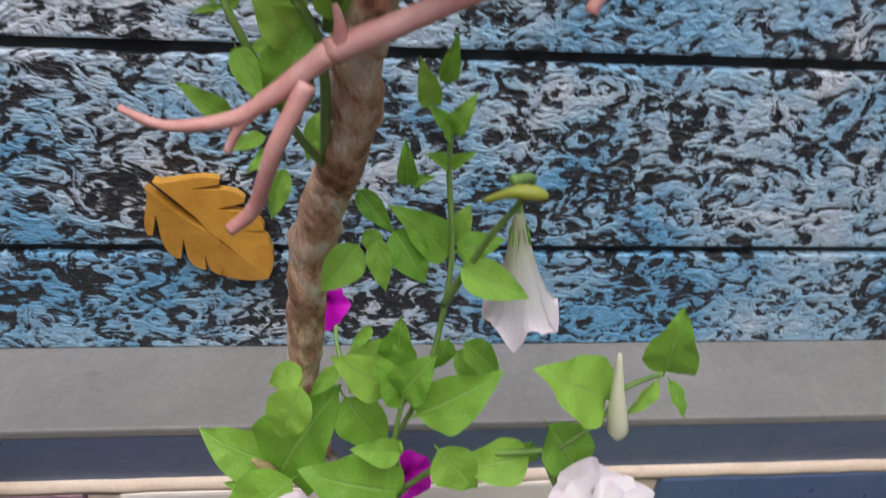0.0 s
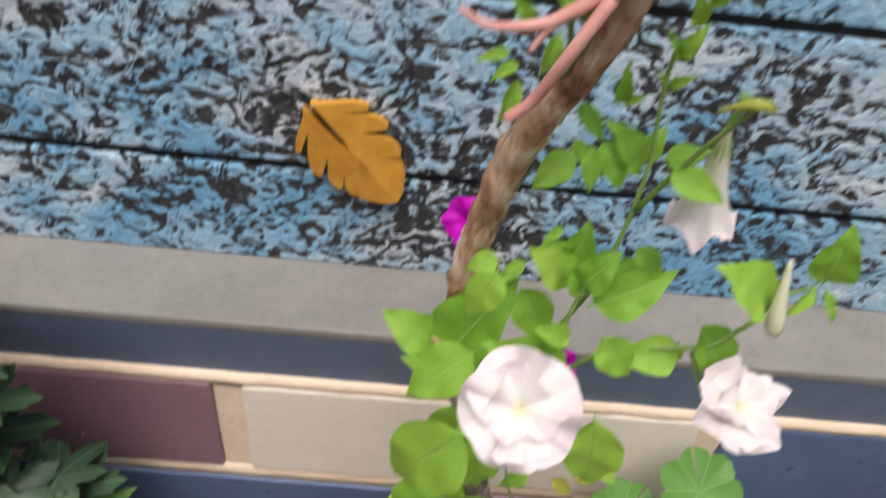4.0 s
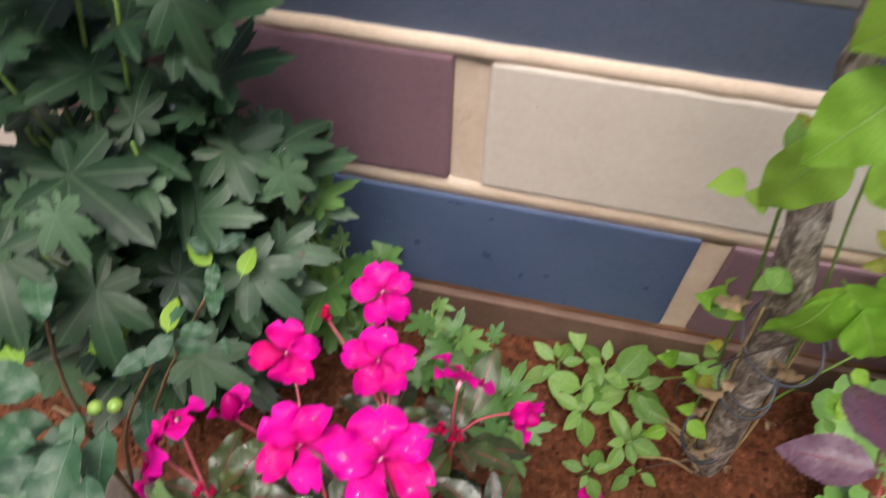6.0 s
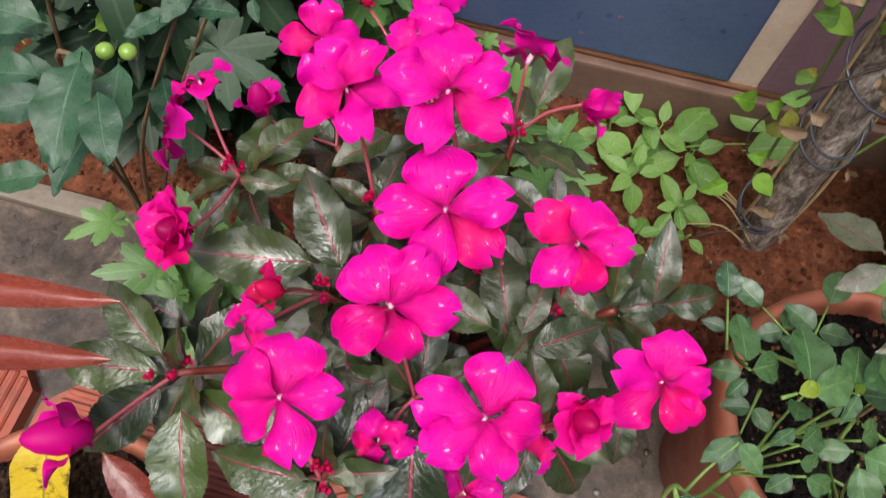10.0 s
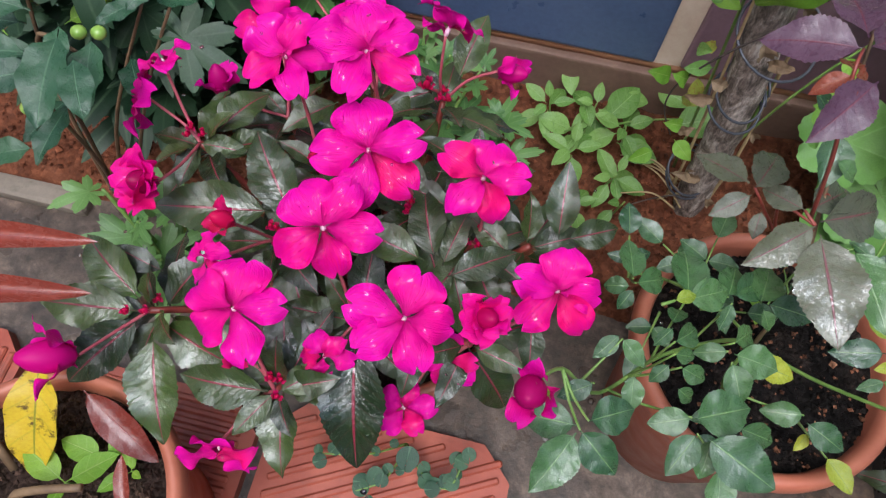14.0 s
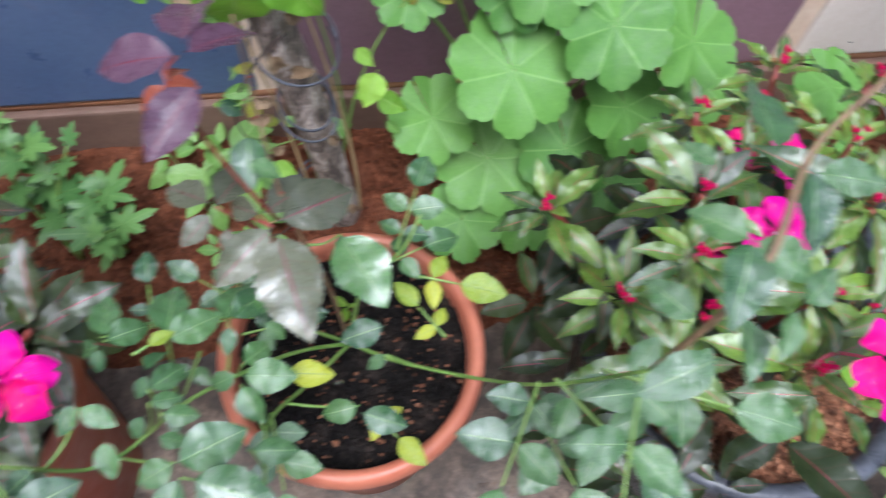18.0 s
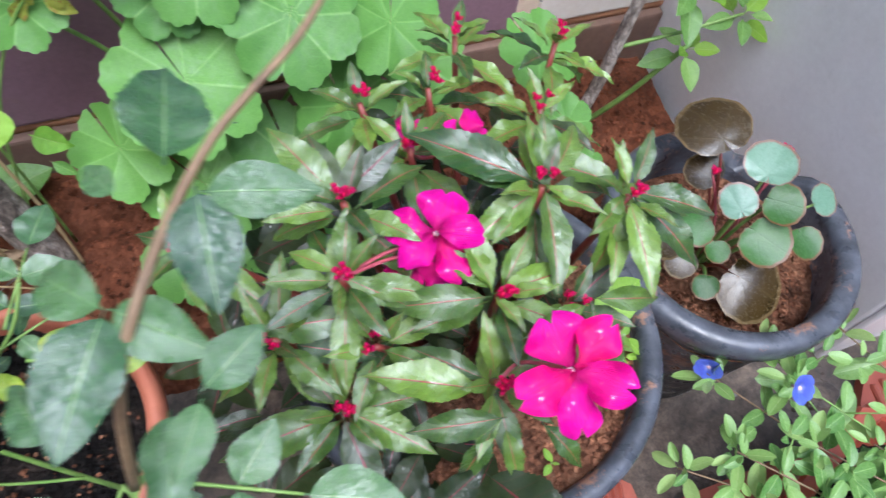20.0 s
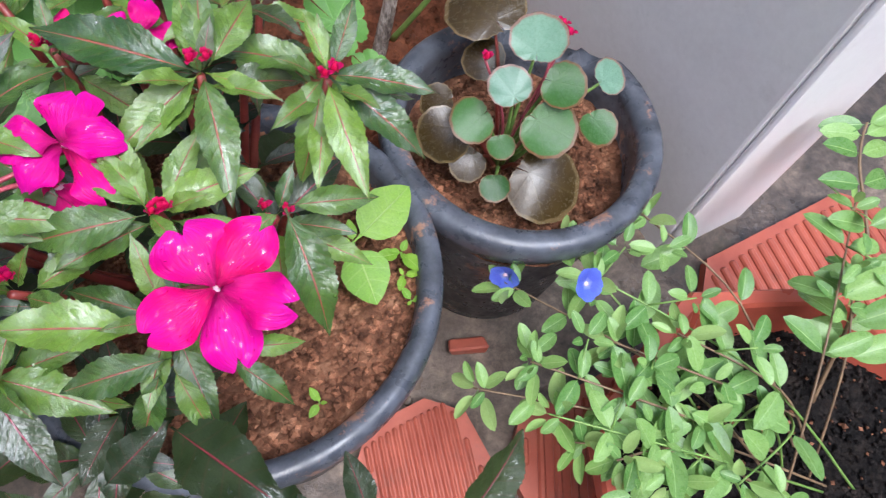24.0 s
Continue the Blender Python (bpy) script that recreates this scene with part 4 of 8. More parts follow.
PT = {m.name: [blade("petal", 0.52, petal_shape, m, 16, 0, 0, 0.22 - 0.20 * k, 0.95 - 0.4 * k, 0.13, 1.6, 0, 0, 0.05 + 0.06 * k, 8, k) for k in range(3)] for m in (MP_MAGENTA, MP_HOTPINK, MP_ROSY, MP_RED, MP_VIOLET)}
PT_BLUE = blade("petal", 0.42, petal_shape, MP_BLUE, 8, 0, 0, 0.1, 0.3, 0.03, 2, 0, 0, 0.05, 4, 1)


# ---- rain drops ----
M_DROP, dn_, dl_, db_ = mat("clear_water", 0.02)
db_.inputs["Transmission Weight"].default_value = 1.0
db_.inputs["IOR"].default_value = 1.33
bm = bmesh.new()
bmesh.ops.create_icosphere(bm, subdivisions=2, radius=1.0)
for v in bm.verts:
    v.co.z = v.co.z * (0.62 if v.co.z > 0 else 0.25)
for f in bm.faces:
    f.smooth = True
DROP = bpy.data.meshes.new("water_drop")
bm.to_mesh(DROP)
bm.free()
DROP.materials.append(M_DROP)


def drops_on(ob, parent, count, rng, r0=0.0006, r1=0.0014):
    """Drops of rain lying on a leaf or petal, at its own skin."""
    m = ob.matrix_local if parent is not ob else Matrix.Identity(4)
    sx = [ob.matrix_local.col[i].to_3d().length for i in range(3)] if parent is ob else (1, 1, 1)
    for _ in range(count):
        v = ob.data.vertices[rng.randrange(len(ob.data.vertices))]
        nrm = (m.to_3x3() @ v.normal).normalized()
        if nrm.z < 0:
            nrm = -nrm
        r = rng.uniform(r0, r1)
        at = m @ v.co
        f = frame_of(at, nrm.orthogonal(), nrm)
        reuse("water_drop", DROP, parent, f @ Matrix.Diagonal((r / sx[0], r / sx[1], r / sx[2], 1)))


# ---- plant building ----
def frame_of(base, d, up):
    d = Vector(d).normalized()
    z = Vector(up) - d * Vector(up).dot(d)
    z = z.normalized() if z.length > 1e-4 else d.orthogonal().normalized()
    x = d.cross(z)
    return Matrix(((x.x, d.x, z.x, base[0]), (x.y, d.y, z.y, base[1]), (x.z, d.z, z.z, base[2]), (0, 0, 0, 1)))


def put_leaf(plant, me, base, d, length, up=(0, 0, 1), wide=1.0, name="leaf"):
    b = Vector(base) - plant.location
    return reuse(name, me, plant, frame_of(b, d, up) @ Matrix.Diagonal((length * wide, length, length, 1)))


def put_disc(plant, me, centre, normal, radius, spin=0.0, name="leaf"):
    """A round leaf by its middle, the way it faces, and its slit's turn in degrees."""
    z = Vector(normal).normalized()
    y = Vector((math.cos(radians(spin)), math.sin(radians(spin)), 0))
    b = Vector(centre) - plant.location
    return reuse(name, me, plant, frame_of(b, y - z * y.dot(z), z) @ Matrix.Diagonal((radius, radius, radius, 1)))


def stem(plant, points, r0, r1, m, name="stem", sides=7, n=5, label=""):
    pts = smooth_line([Vector(p) - plant.location for p in points], n)
    k = len(pts) - 1
    return part(name, tube(pts, [r0 + (r1 - r0) * i / k for i in range(k + 1)], sides, 0.06, k), m, plant, label, smooth=True)


def sway(a, b, amount, rng):
    mid = (Vector(a) + Vector(b)) / 2
    return [a, mid + Vector([rng.uniform(-amount, amount) for _ in range(3)]), b]


def rosette(plant, at, axis, rng, meshes, n, length, tilt0=60, tilt1=-5, drop=0.02, wide=1.0, name="leaf"):
    """A whorl of leaves, the small ones upright in the middle, the long ones spread below."""
    ax = Vector(axis).normalized()
    u = ax.orthogonal().normalized()
    w = ax.cross(u)
    a = rng.uniform(0, 6.28)
    for k in range(n):
        t = (k + 0.6) / n
        a += 2.4 + rng.uniform(-0.25, 0.25)
        el = radians(tilt0 + (tilt1 - tilt0) * t ** 0.8 + rng.uniform(-9, 9))
        rad = u * math.cos(a) + w * math.sin(a)
        d = rad * math.cos(el) + ax * math.sin(el)
        base = Vector(at) - ax * drop * t + rad * 0.004
        put_leaf(plant, rng.choice(meshes), base, d, length * (0.42 + 0.62 * t ** 0.7) * rng.uniform(0.88, 1.1), ax, wide, name)


def balsam_flower(plant, at, facing, roll, size, m, rng, label="", stalk_from=None):
    """A flat five-petalled flower: broad upper petal, two side and two lower ones, a pale eye, a spur and a stalk."""
    f = Vector(facing).normalized()
    up = Matrix.Rotation(radians(roll), 3, f) @ (Vector((0, 0.35, 1)) - f * Vector((0, 0.35, 1)).dot(f)).normalized()
    b = Vector(at) - plant.location
    F = frame_of(b, up, f)
    bm = tube([(0, 0, -0.004), (0, 0, 0.0), (0, -0.0008, 0.003), (0, -0.001, 0.0045)], [0.0016, 0.0019, 0.0015, 0.0005], 8)
    eye = part("flower", bm, MP_EYE, plant, label, smooth=True)
    eye.matrix_local = F
    r = size * 0.47
    for ang, ln, wd, lift in ((95, 0.94, 1.16, 0.0025), (14, 1.05, 0.72, 0.0065), (180, 1.05, 0.76, 0.0060), (-46, 1.12, 0.70, 0.001), (-114, 1.12, 0.70, 0.0020)):
        a = radians(ang + rng.uniform(-11, 11))
        el = radians(rng.uniform(-8, 34))
        d = Vector((math.cos(a) * math.cos(el), math.sin(a) * math.cos(el), math.sin(el)))
        q = r * ln * rng.uniform(0.94, 1.06)
        blades = rng.choice((PT[m.name], PT[m.name], PT[MP_ROSY.name])) if m in (MP_MAGENTA, MP_HOTPINK) and ang != 95 else PT[m.name]
        pet = reuse("petal", rng.choice(blades), eye, frame_of((d.x * 0.0012, d.y * 0.0012, lift), d, (0, 0, 1)) @ Matrix.Diagonal((q * wd, q, q, 1)))
        drops_on(pet, eye, 2, rng)
    if stalk_from is not None:
        p0 = Vector(stalk_from)
        p1 = Vector(at) - f * 0.004
        stem(plant, [p0, (p0 + p1) / 2 - f * 0.012 + Vector((rng.uniform(-.006, .006), rng.uniform(-.006, .006), 0.004)), p1], 0.0014, 0.0011, MS_PINK, "flower_stalk", 6, 5)
    return eye


def bud(plant, at, d, length, m, rng, stalk_from=None, fat=0.42, label=""):
    """A closed bud of four wrapped petals."""
    d = Vector(d).normalized()
    b = Vector(at) - plant.location
    r = length * fat * 0.72
    body = part("bud", lathe([(0, 0), (r * 0.5, length * 0.06), (r * 0.92, length * 0.3), (r, length * 0.5), (r * 0.75, length * 0.78), (r * 0.3, length * 0.96), (0, length)], 12), m, plant, label, smooth=True)
    body.matrix_local = frame_of(b, d.orthogonal(), d)
    for k in range(3):
        a = k * 2.1 + rng.uniform(0, 1)
        dd = Vector((math.cos(a) * 0.35, math.sin(a) * 0.35, 1))
        reuse("petal", rng.choice(PT[m.name if m.name in PT else MP_RED.name]), body, frame_of((math.cos(a) * r * 0.55, math.sin(a) * r * 0.55, length * 0.04), dd, (-math.cos(a), -math.sin(a), 0.2)) @ Matrix.Diagonal((length * 0.62, length * 0.9, length * 0.8, 1)))
    if stalk_from is not None:
        stem(plant, sway(Vector(stalk_from), Vector(at), 0.006, rng), 0.0013, 0.0011, MS_PINK, "flower_stalk", 6, 5)
    return body


def half_open(plant, at, facing, size, m, rng, label="", stalk_from=None):
    """A cupped flower still opening: petals upright round a furled heart."""
    f = Vector(facing).normalized()
    heart = bud(plant, at, f, size * 0.5, m, rng, stalk_from, 0.5, label)
    for k in range(7):
        a = k * 0.9 + rng.uniform(-0.2, 0.2)
        el = radians(72 - 5 * k + rng.uniform(-6, 6))
        d = Vector((math.cos(a) * math.cos(el), math.sin(a) * math.cos(el), math.sin(el)))
        q = size * rng.uniform(0.50, 0.60)
        reuse("petal", rng.choice(PT[m.name]), heart, frame_of((d.x * 0.002, d.y * 0.002, 0.0005 * k), d, (-math.cos(a), -math.sin(a), 0.3)) @ Matrix.Diagonal((q * 0.9, q, q, 1)))
    return heart


def compound(plant, base, d, rng, meshes, pairs=2, size=0.034, up=(0, 0, 1), spacing=0.022, m=None, stalk=0.02):
    """A rose leaf: a rachis with pairs of leaflets and one at the end."""
    d, up = Vector(d).normalized(), Vector(up)
    side = d.cross(up).normalized()
    tipd = d.copy()
    end = Vector(base) + d * (stalk + spacing * pairs)
    stem(plant, [base, Vector(base) + d * stalk * 0.8, end], 0.0013, 0.0007, m or MS_GREEN, "rachis", 5, 3)
    for k in range(pairs):
        p = Vector(base) + d * (stalk + spacing * k)
        for sgn in (-1, 1):
            dd = side * sgn + d * rng.uniform(0.25, 0.55) + up * rng.uniform(-0.15, 0.1)
            put_leaf(plant, rng.choice(meshes), p, dd, size * (0.72 + 0.16 * k) * rng.uniform(0.9, 1.1), up, name="leaflet")
    put_leaf(plant, rng.choice(meshes), end, tipd + up * rng.uniform(-0.2, 0.05), size * 1.12, up, name="leaflet")


def petunia_flower(plant, at, facing, size, m, rng, label="", stalk_from=None, slim=1.0, ruffle=1.0, open_wide=True, double=False):
    """A funnel with a wavy five-lobed mouth, in a small green cup of sepals."""
    f = Vector(facing).normalized()
    bm = bmesh.new()
    uvl = bm.loops.layers.uv.new("UVMap")
    prof = ((0.035, -0.62), (0.05, -0.40), (0.085, -0.2), (0.16, -0.06), (0.28, 0.0), (0.40, 0.02), (0.5, 0.0)) if open_wide else ((0.05, -0.62), (0.10, -0.5), (0.17, -0.36), (0.25, -0.22), (0.34, -0.10), (0.43, -0.02), (0.5, 0.0))
    rings, info, sides = [], {}, 50
    ph = rng.uniform(0, 6)
    for j, (r, z) in enumerate(prof):
        q = j / (len(prof) - 1)
        row = []
        for k in range(sides):
            a = 2 * math.pi * k / sides
            lob = 1 + 0.11 * q ** 2 * abs(math.cos(2.5 * a)) - 0.05 * q ** 2
            zz = z + ruffle * (0.075 * q ** 3 * math.sin(5 * a + ph) + 0.035 * q ** 4 * math.sin(9 * a + ph * 2) + 0.01 * q ** 4 * math.sin(23 * a))
            v = bm.verts.new((r * lob * math.cos(a) * size, r * lob * math.sin(a) * size, zz * size))
            info[v] = (k / sides, q)
            row.append(v)
        rings.append(row)
    for a, b in zip(rings, rings[1:]):
        for k in range(sides):
            fc = bm.faces.new((a[k], a[(k + 1) % sides], b[(k + 1) % sides], b[k]))
            fc.smooth = True
            for lp in fc.loops:
                lp[uvl].uv = info[lp.vert]
    if double:
        # crumpled inner frills of a double flower
        for layer in range(2):
            rings, ph2 = [], rng.uniform(0, 6)
            for q in (0.0, 0.25, 0.5, 0.75, 1.0):
                row = []
                for k in range(sides):
                    a = 2 * math.pi * k / sides
                    rr = (0.006 + (0.40 - 0.13 * layer) * q) * (1 + 0.13 * q * math.sin(3 * a + ph2) + 0.08 * q * math.sin(5 * a + 2 * ph2) + 0.03 * q * math.sin(13 * a))
                    v = bm.verts.new((rr * math.cos(a) * size, rr * math.sin(a) * size, (-0.10 + 0.17 * q + 0.06 * layer + q ** 2 * (0.055 * math.sin(4 * a + ph2) + 0.035 * math.sin(7 * a + ph) + 0.015 * math.sin(17 * a))) * size))
                    info[v] = (k / sides, 0.12 + 0.83 * q)
                    row.append(v)
                rings.append(row)
            for a, b in zip(rings, rings[1:]):
                for k in range(sides):
                    fc = bm.faces.new((a[k], a[(k + 1) % sides], b[(k + 1) % sides], b[k]))
                    fc.smooth = True
                    for lp in fc.loops:
                        lp[uvl].uv = info[lp.vert]
    fl = part("flower", bm, m, plant, label, smooth=True)
    fl.matrix_local = frame_of(Vector(at) - plant.location, f.orthogonal(), f) @ Matrix.Diagonal((slim, slim, 1, 1))
    cal = part("calyx", lathe([(0, -0.66 * size), (0.05 * size, -0.64 * size), (0.065 * size, -0.56 * size), (0.05 * size, -0.42 * size)], 10), MS_GREEN, fl, smooth=True)
    for k in range(5):
        a = k * 1.2566
        reuse("sepal", LF_PETUNIA[0], fl, frame_of((0.05 * size * math.cos(a), 0.05 * size * math.sin(a), -0.58 * size), (0.5 * math.cos(a), 0.5 * math.sin(a), 0.9), (math.cos(a), math.sin(a), 0)) @ Matrix.Diagonal((0.16 * size, 0.3 * size, 0.3 * size, 1)))
    if stalk_from is not None:
        stem(plant, sway(Vector(stalk_from), Vector(at) - f * size * 0.64, 0.008, rng), 0.0018, 0.0014, MS_GREEN, "flower_stalk", 6, 5)
    return fl
# ---- leaves that show singly: foot and tip of each ----
DARK_A = [
    (-0.296, 0.001, 0.370, -0.343, 0.053, 0.385),
    (-0.379, 0.058, 0.365, -0.350, 0.105, 0.370),
    (-0.369, -0.095, 0.345, -0.348, -0.159, 0.310),
    (-0.381, -0.087, 0.345, -0.421, -0.140, 0.320),
    (-0.383, -0.082, 0.345, -0.458, -0.096, 0.335),
    (-0.388, -0.074, 0.345, -0.444, -0.043, 0.350),
    (-0.381, -0.050, 0.345, -0.420, -0.045, 0.350),
    (-0.366, -0.086, 0.345, -0.310, -0.107, 0.330),
    (-0.276, -0.116, 0.355, -0.339, -0.125, 0.345),
    (-0.270, -0.115, 0.355, -0.242, -0.091, 0.350),
    (-0.231, -0.067, 0.360, -0.215, -0.146, 0.310),
    (-0.190, -0.060, 0.350, -0.192, -0.093, 0.330),
    (-0.118, -0.027, 0.360, -0.111, -0.058, 0.340),
    (-0.111, 0.033, 0.370, -0.118, 0.076, 0.400),
]
DARK_B = [
    (-0.104, 0.039, 0.360, -0.067, 0.058, 0.350),
    (-0.191, -0.009, 0.380, -0.216, 0.038, 0.390),
    (-0.185, -0.012, 0.380, -0.177, 0.030, 0.385),
    (-0.142, 0.012, 0.370, -0.176, 0.030, 0.375),
    (-0.180, -0.019, 0.380, -0.137, 0.011, 0.370),
    (-0.198, -0.011, 0.380, -0.255, -0.002, 0.380),
    (-0.188, 0.032, 0.380, -0.232, 0.042, 0.380),
    (-0.312, 0.004, 0.370, -0.395, -0.017, 0.360),
    (-0.387, 0.048, 0.365, -0.349, 0.047, 0.360),
    (-0.219, 0.151, 0.360, -0.261, 0.123, 0.350),
    (-0.299, 0.114, 0.360, -0.333, 0.080, 0.355),
    (-0.287, -0.051, 0.360, -0.273, -0.098, 0.340),
    (-0.386, 0.046, 0.365, -0.393, 0.015, 0.350),
    (-0.211, 0.151, 0.370, -0.201, 0.209, 0.385),
]
FRESH_A = [
    (0.462, 0.040, 0.408, 0.453, -0.020, 0.380),
    (0.462, 0.040, 0.408, 0.409, 0.021, 0.385),
    (0.462, 0.043, 0.405, 0.393, 0.100, 0.395),
    (0.462, 0.046, 0.400, 0.415, 0.071, 0.395),
    (0.462, 0.042, 0.410, 0.467, 0.083, 0.420),
    (0.464, 0.041, 0.410, 0.477, 0.083, 0.420),
    (0.466, 0.041, 0.410, 0.507, 0.073, 0.410),
    (0.464, 0.042, 0.405, 0.489, 0.016, 0.400),
    (0.525, 0.031, 0.388, 0.574, -0.001, 0.380),
    (0.524, 0.029, 0.388, 0.556, -0.026, 0.365),
    (0.522, 0.028, 0.388, 0.516, -0.032, 0.360),
    (0.520, 0.029, 0.388, 0.494, -0.009, 0.350),
    (0.521, 0.030, 0.388, 0.493, 0.011, 0.380),
    (0.525, 0.033, 0.388, 0.526, 0.065, 0.400),
]
FRESH_B = [
    (0.527, 0.032, 0.388, 0.558, 0.062, 0.400),
    (0.523, 0.034, 0.388, 0.473, 0.073, 0.385),
    (0.414, -0.007, 0.384, 0.390, 0.026, 0.390),
    (0.413, -0.009, 0.384, 0.469, -0.011, 0.380),
    (0.412, -0.010, 0.384, 0.351, -0.000, 0.370),
    (0.413, -0.010, 0.384, 0.422, -0.038, 0.385),
    (0.413, -0.009, 0.384, 0.410, 0.039, 0.400),
    (0.474, -0.026, 0.370, 0.474, -0.087, 0.330),
    (0.476, -0.025, 0.370, 0.522, -0.038, 0.355),
    (0.472, -0.027, 0.370, 0.429, -0.036, 0.360),
    (0.398, -0.075, 0.365, 0.344, -0.065, 0.345),
    (0.391, -0.076, 0.360, 0.368, -0.095, 0.320),
    (0.396, -0.078, 0.360, 0.398, -0.105, 0.330),
    (0.420, -0.081, 0.350, 0.440, -0.112, 0.330),
    (0.425, -0.079, 0.355, 0.455, -0.090, 0.340),
    (0.391, -0.056, 0.365, 0.329, -0.029, 0.360),
]
FRESH_C = [
    (0.313, -0.034, 0.335, 0.239, -0.037, 0.310),
    (0.312, -0.035, 0.335, 0.321, -0.088, 0.300),
    (0.314, -0.033, 0.335, 0.358, -0.072, 0.320),
    (0.311, -0.030, 0.335, 0.291, 0.008, 0.340),
    (0.343, 0.069, 0.400, 0.312, 0.123, 0.410),
    (0.343, 0.071, 0.400, 0.392, 0.089, 0.410),
    (0.344, 0.069, 0.400, 0.298, 0.097, 0.400),
    (0.330, 0.024, 0.395, 0.363, 0.001, 0.370),
    (0.330, 0.026, 0.395, 0.305, 0.050, 0.390),
    (0.329, 0.023, 0.395, 0.324, 0.006, 0.380),
    (0.276, 0.021, 0.360, 0.338, 0.006, 0.360),
    (0.274, 0.020, 0.360, 0.272, -0.011, 0.330),
    (0.274, 0.024, 0.360, 0.292, 0.039, 0.370),
]
MUM_A = [
    (-0.569, 0.232, 0.500, -0.477, 0.191, 0.460),
    (-0.588, 0.225, 0.480, -0.590, 0.191, 0.430),
    (-0.542, 0.195, 0.420, -0.510, 0.130, 0.360),
    (-0.516, 0.259, 0.430, -0.435, 0.277, 0.400),
    (-0.446, 0.243, 0.400, -0.382, 0.211, 0.360),
    (-0.488, 0.179, 0.330, -0.424, 0.163, 0.280),
    (-0.595, 0.180, 0.470, -0.559, 0.114, 0.420),
    (-0.480, 0.299, 0.470, -0.397, 0.294, 0.440),
    (-0.525, 0.246, 0.480, -0.572, 0.256, 0.500),
    (-0.511, 0.218, 0.380, -0.453, 0.230, 0.340),
    (-0.426, 0.302, 0.460, -0.395, 0.371, 0.440),
    (-0.434, 0.324, 0.400, -0.433, 0.307, 0.360),
    (-0.609, 0.164, 0.400, -0.616, 0.111, 0.360),
    (-0.525, 0.214, 0.330, -0.504, 0.164, 0.280),
]
MUM_B = [
    (-0.414, 0.298, 0.772, -0.379, 0.276, 0.771),
    (-0.447, 0.310, 0.723, -0.394, 0.288, 0.727),
    (-0.465, 0.322, 0.677, -0.401, 0.300, 0.682),
    (-0.465, 0.298, 0.675, -0.432, 0.276, 0.656),
    (-0.457, 0.310, 0.649, -0.393, 0.288, 0.650),
    (-0.434, 0.322, 0.772, -0.399, 0.300, 0.777),
    (-0.464, 0.305, 0.632, -0.442, 0.280, 0.569),
    (-0.459, 0.320, 0.576, -0.390, 0.295, 0.611),
    (-0.489, 0.335, 0.495, -0.401, 0.310, 0.553),
    (-0.465, 0.305, 0.503, -0.496, 0.280, 0.500),
    (-0.472, 0.320, 0.647, -0.417, 0.295, 0.695),
    (-0.484, 0.335, 0.603, -0.447, 0.310, 0.606),
    (-0.481, 0.305, 0.578, -0.437, 0.280, 0.553),
    (-0.528, 0.320, 0.484, -0.508, 0.295, 0.425),
    (-0.537, 0.335, 0.401, -0.475, 0.310, 0.385),
    (-0.567, 0.305, 0.376, -0.478, 0.280, 0.391),
    (-0.477, 0.320, 0.454, -0.461, 0.295, 0.562),
    (-0.493, 0.335, 0.364, -0.434, 0.310, 0.358),
]
MUM_D = [
    (-0.425, 0.335, 0.457, -0.468, 0.310, 0.404),
    (-0.440, 0.350, 0.384, -0.360, 0.325, 0.450),
    (-0.461, 0.365, 0.456, -0.439, 0.340, 0.424),
    (-0.434, 0.335, 0.400, -0.397, 0.310, 0.403),
    (-0.472, 0.350, 0.346, -0.494, 0.325, 0.269),
]
PURPLE = [
    (0.048, 0.063, 0.410, 0.011, 0.029, 0.398),
    (0.051, 0.058, 0.410, 0.067, -0.012, 0.398),
    (0.051, 0.067, 0.410, 0.106, 0.094, 0.398),
    (0.040, 0.072, 0.412, 0.016, 0.090, 0.400),
    (0.043, 0.073, 0.412, 0.080, 0.106, 0.400),
    (0.006, 0.089, 0.405, -0.026, 0.112, 0.393),
    (0.010, 0.086, 0.405, 0.033, 0.130, 0.393),
    (0.008, 0.080, 0.405, -0.014, 0.064, 0.393),
    (0.017, 0.072, 0.400, 0.017, 0.057, 0.388),
    (0.017, 0.108, 0.520, -0.032, 0.115, 0.508),
    (0.020, 0.117, 0.520, 0.016, 0.173, 0.508),
    (0.021, 0.110, 0.520, 0.056, 0.140, 0.508),
    (0.027, 0.092, 0.515, -0.000, 0.054, 0.503),
]
REDTIPS = [
    (0.012, 0.090, 0.518, -0.005, 0.083, 0.506),
    (0.012, 0.089, 0.518, 0.012, 0.077, 0.506),
    (0.013, 0.093, 0.518, 0.015, 0.113, 0.506),
    (0.012, 0.088, 0.520, 0.026, 0.096, 0.508),
]
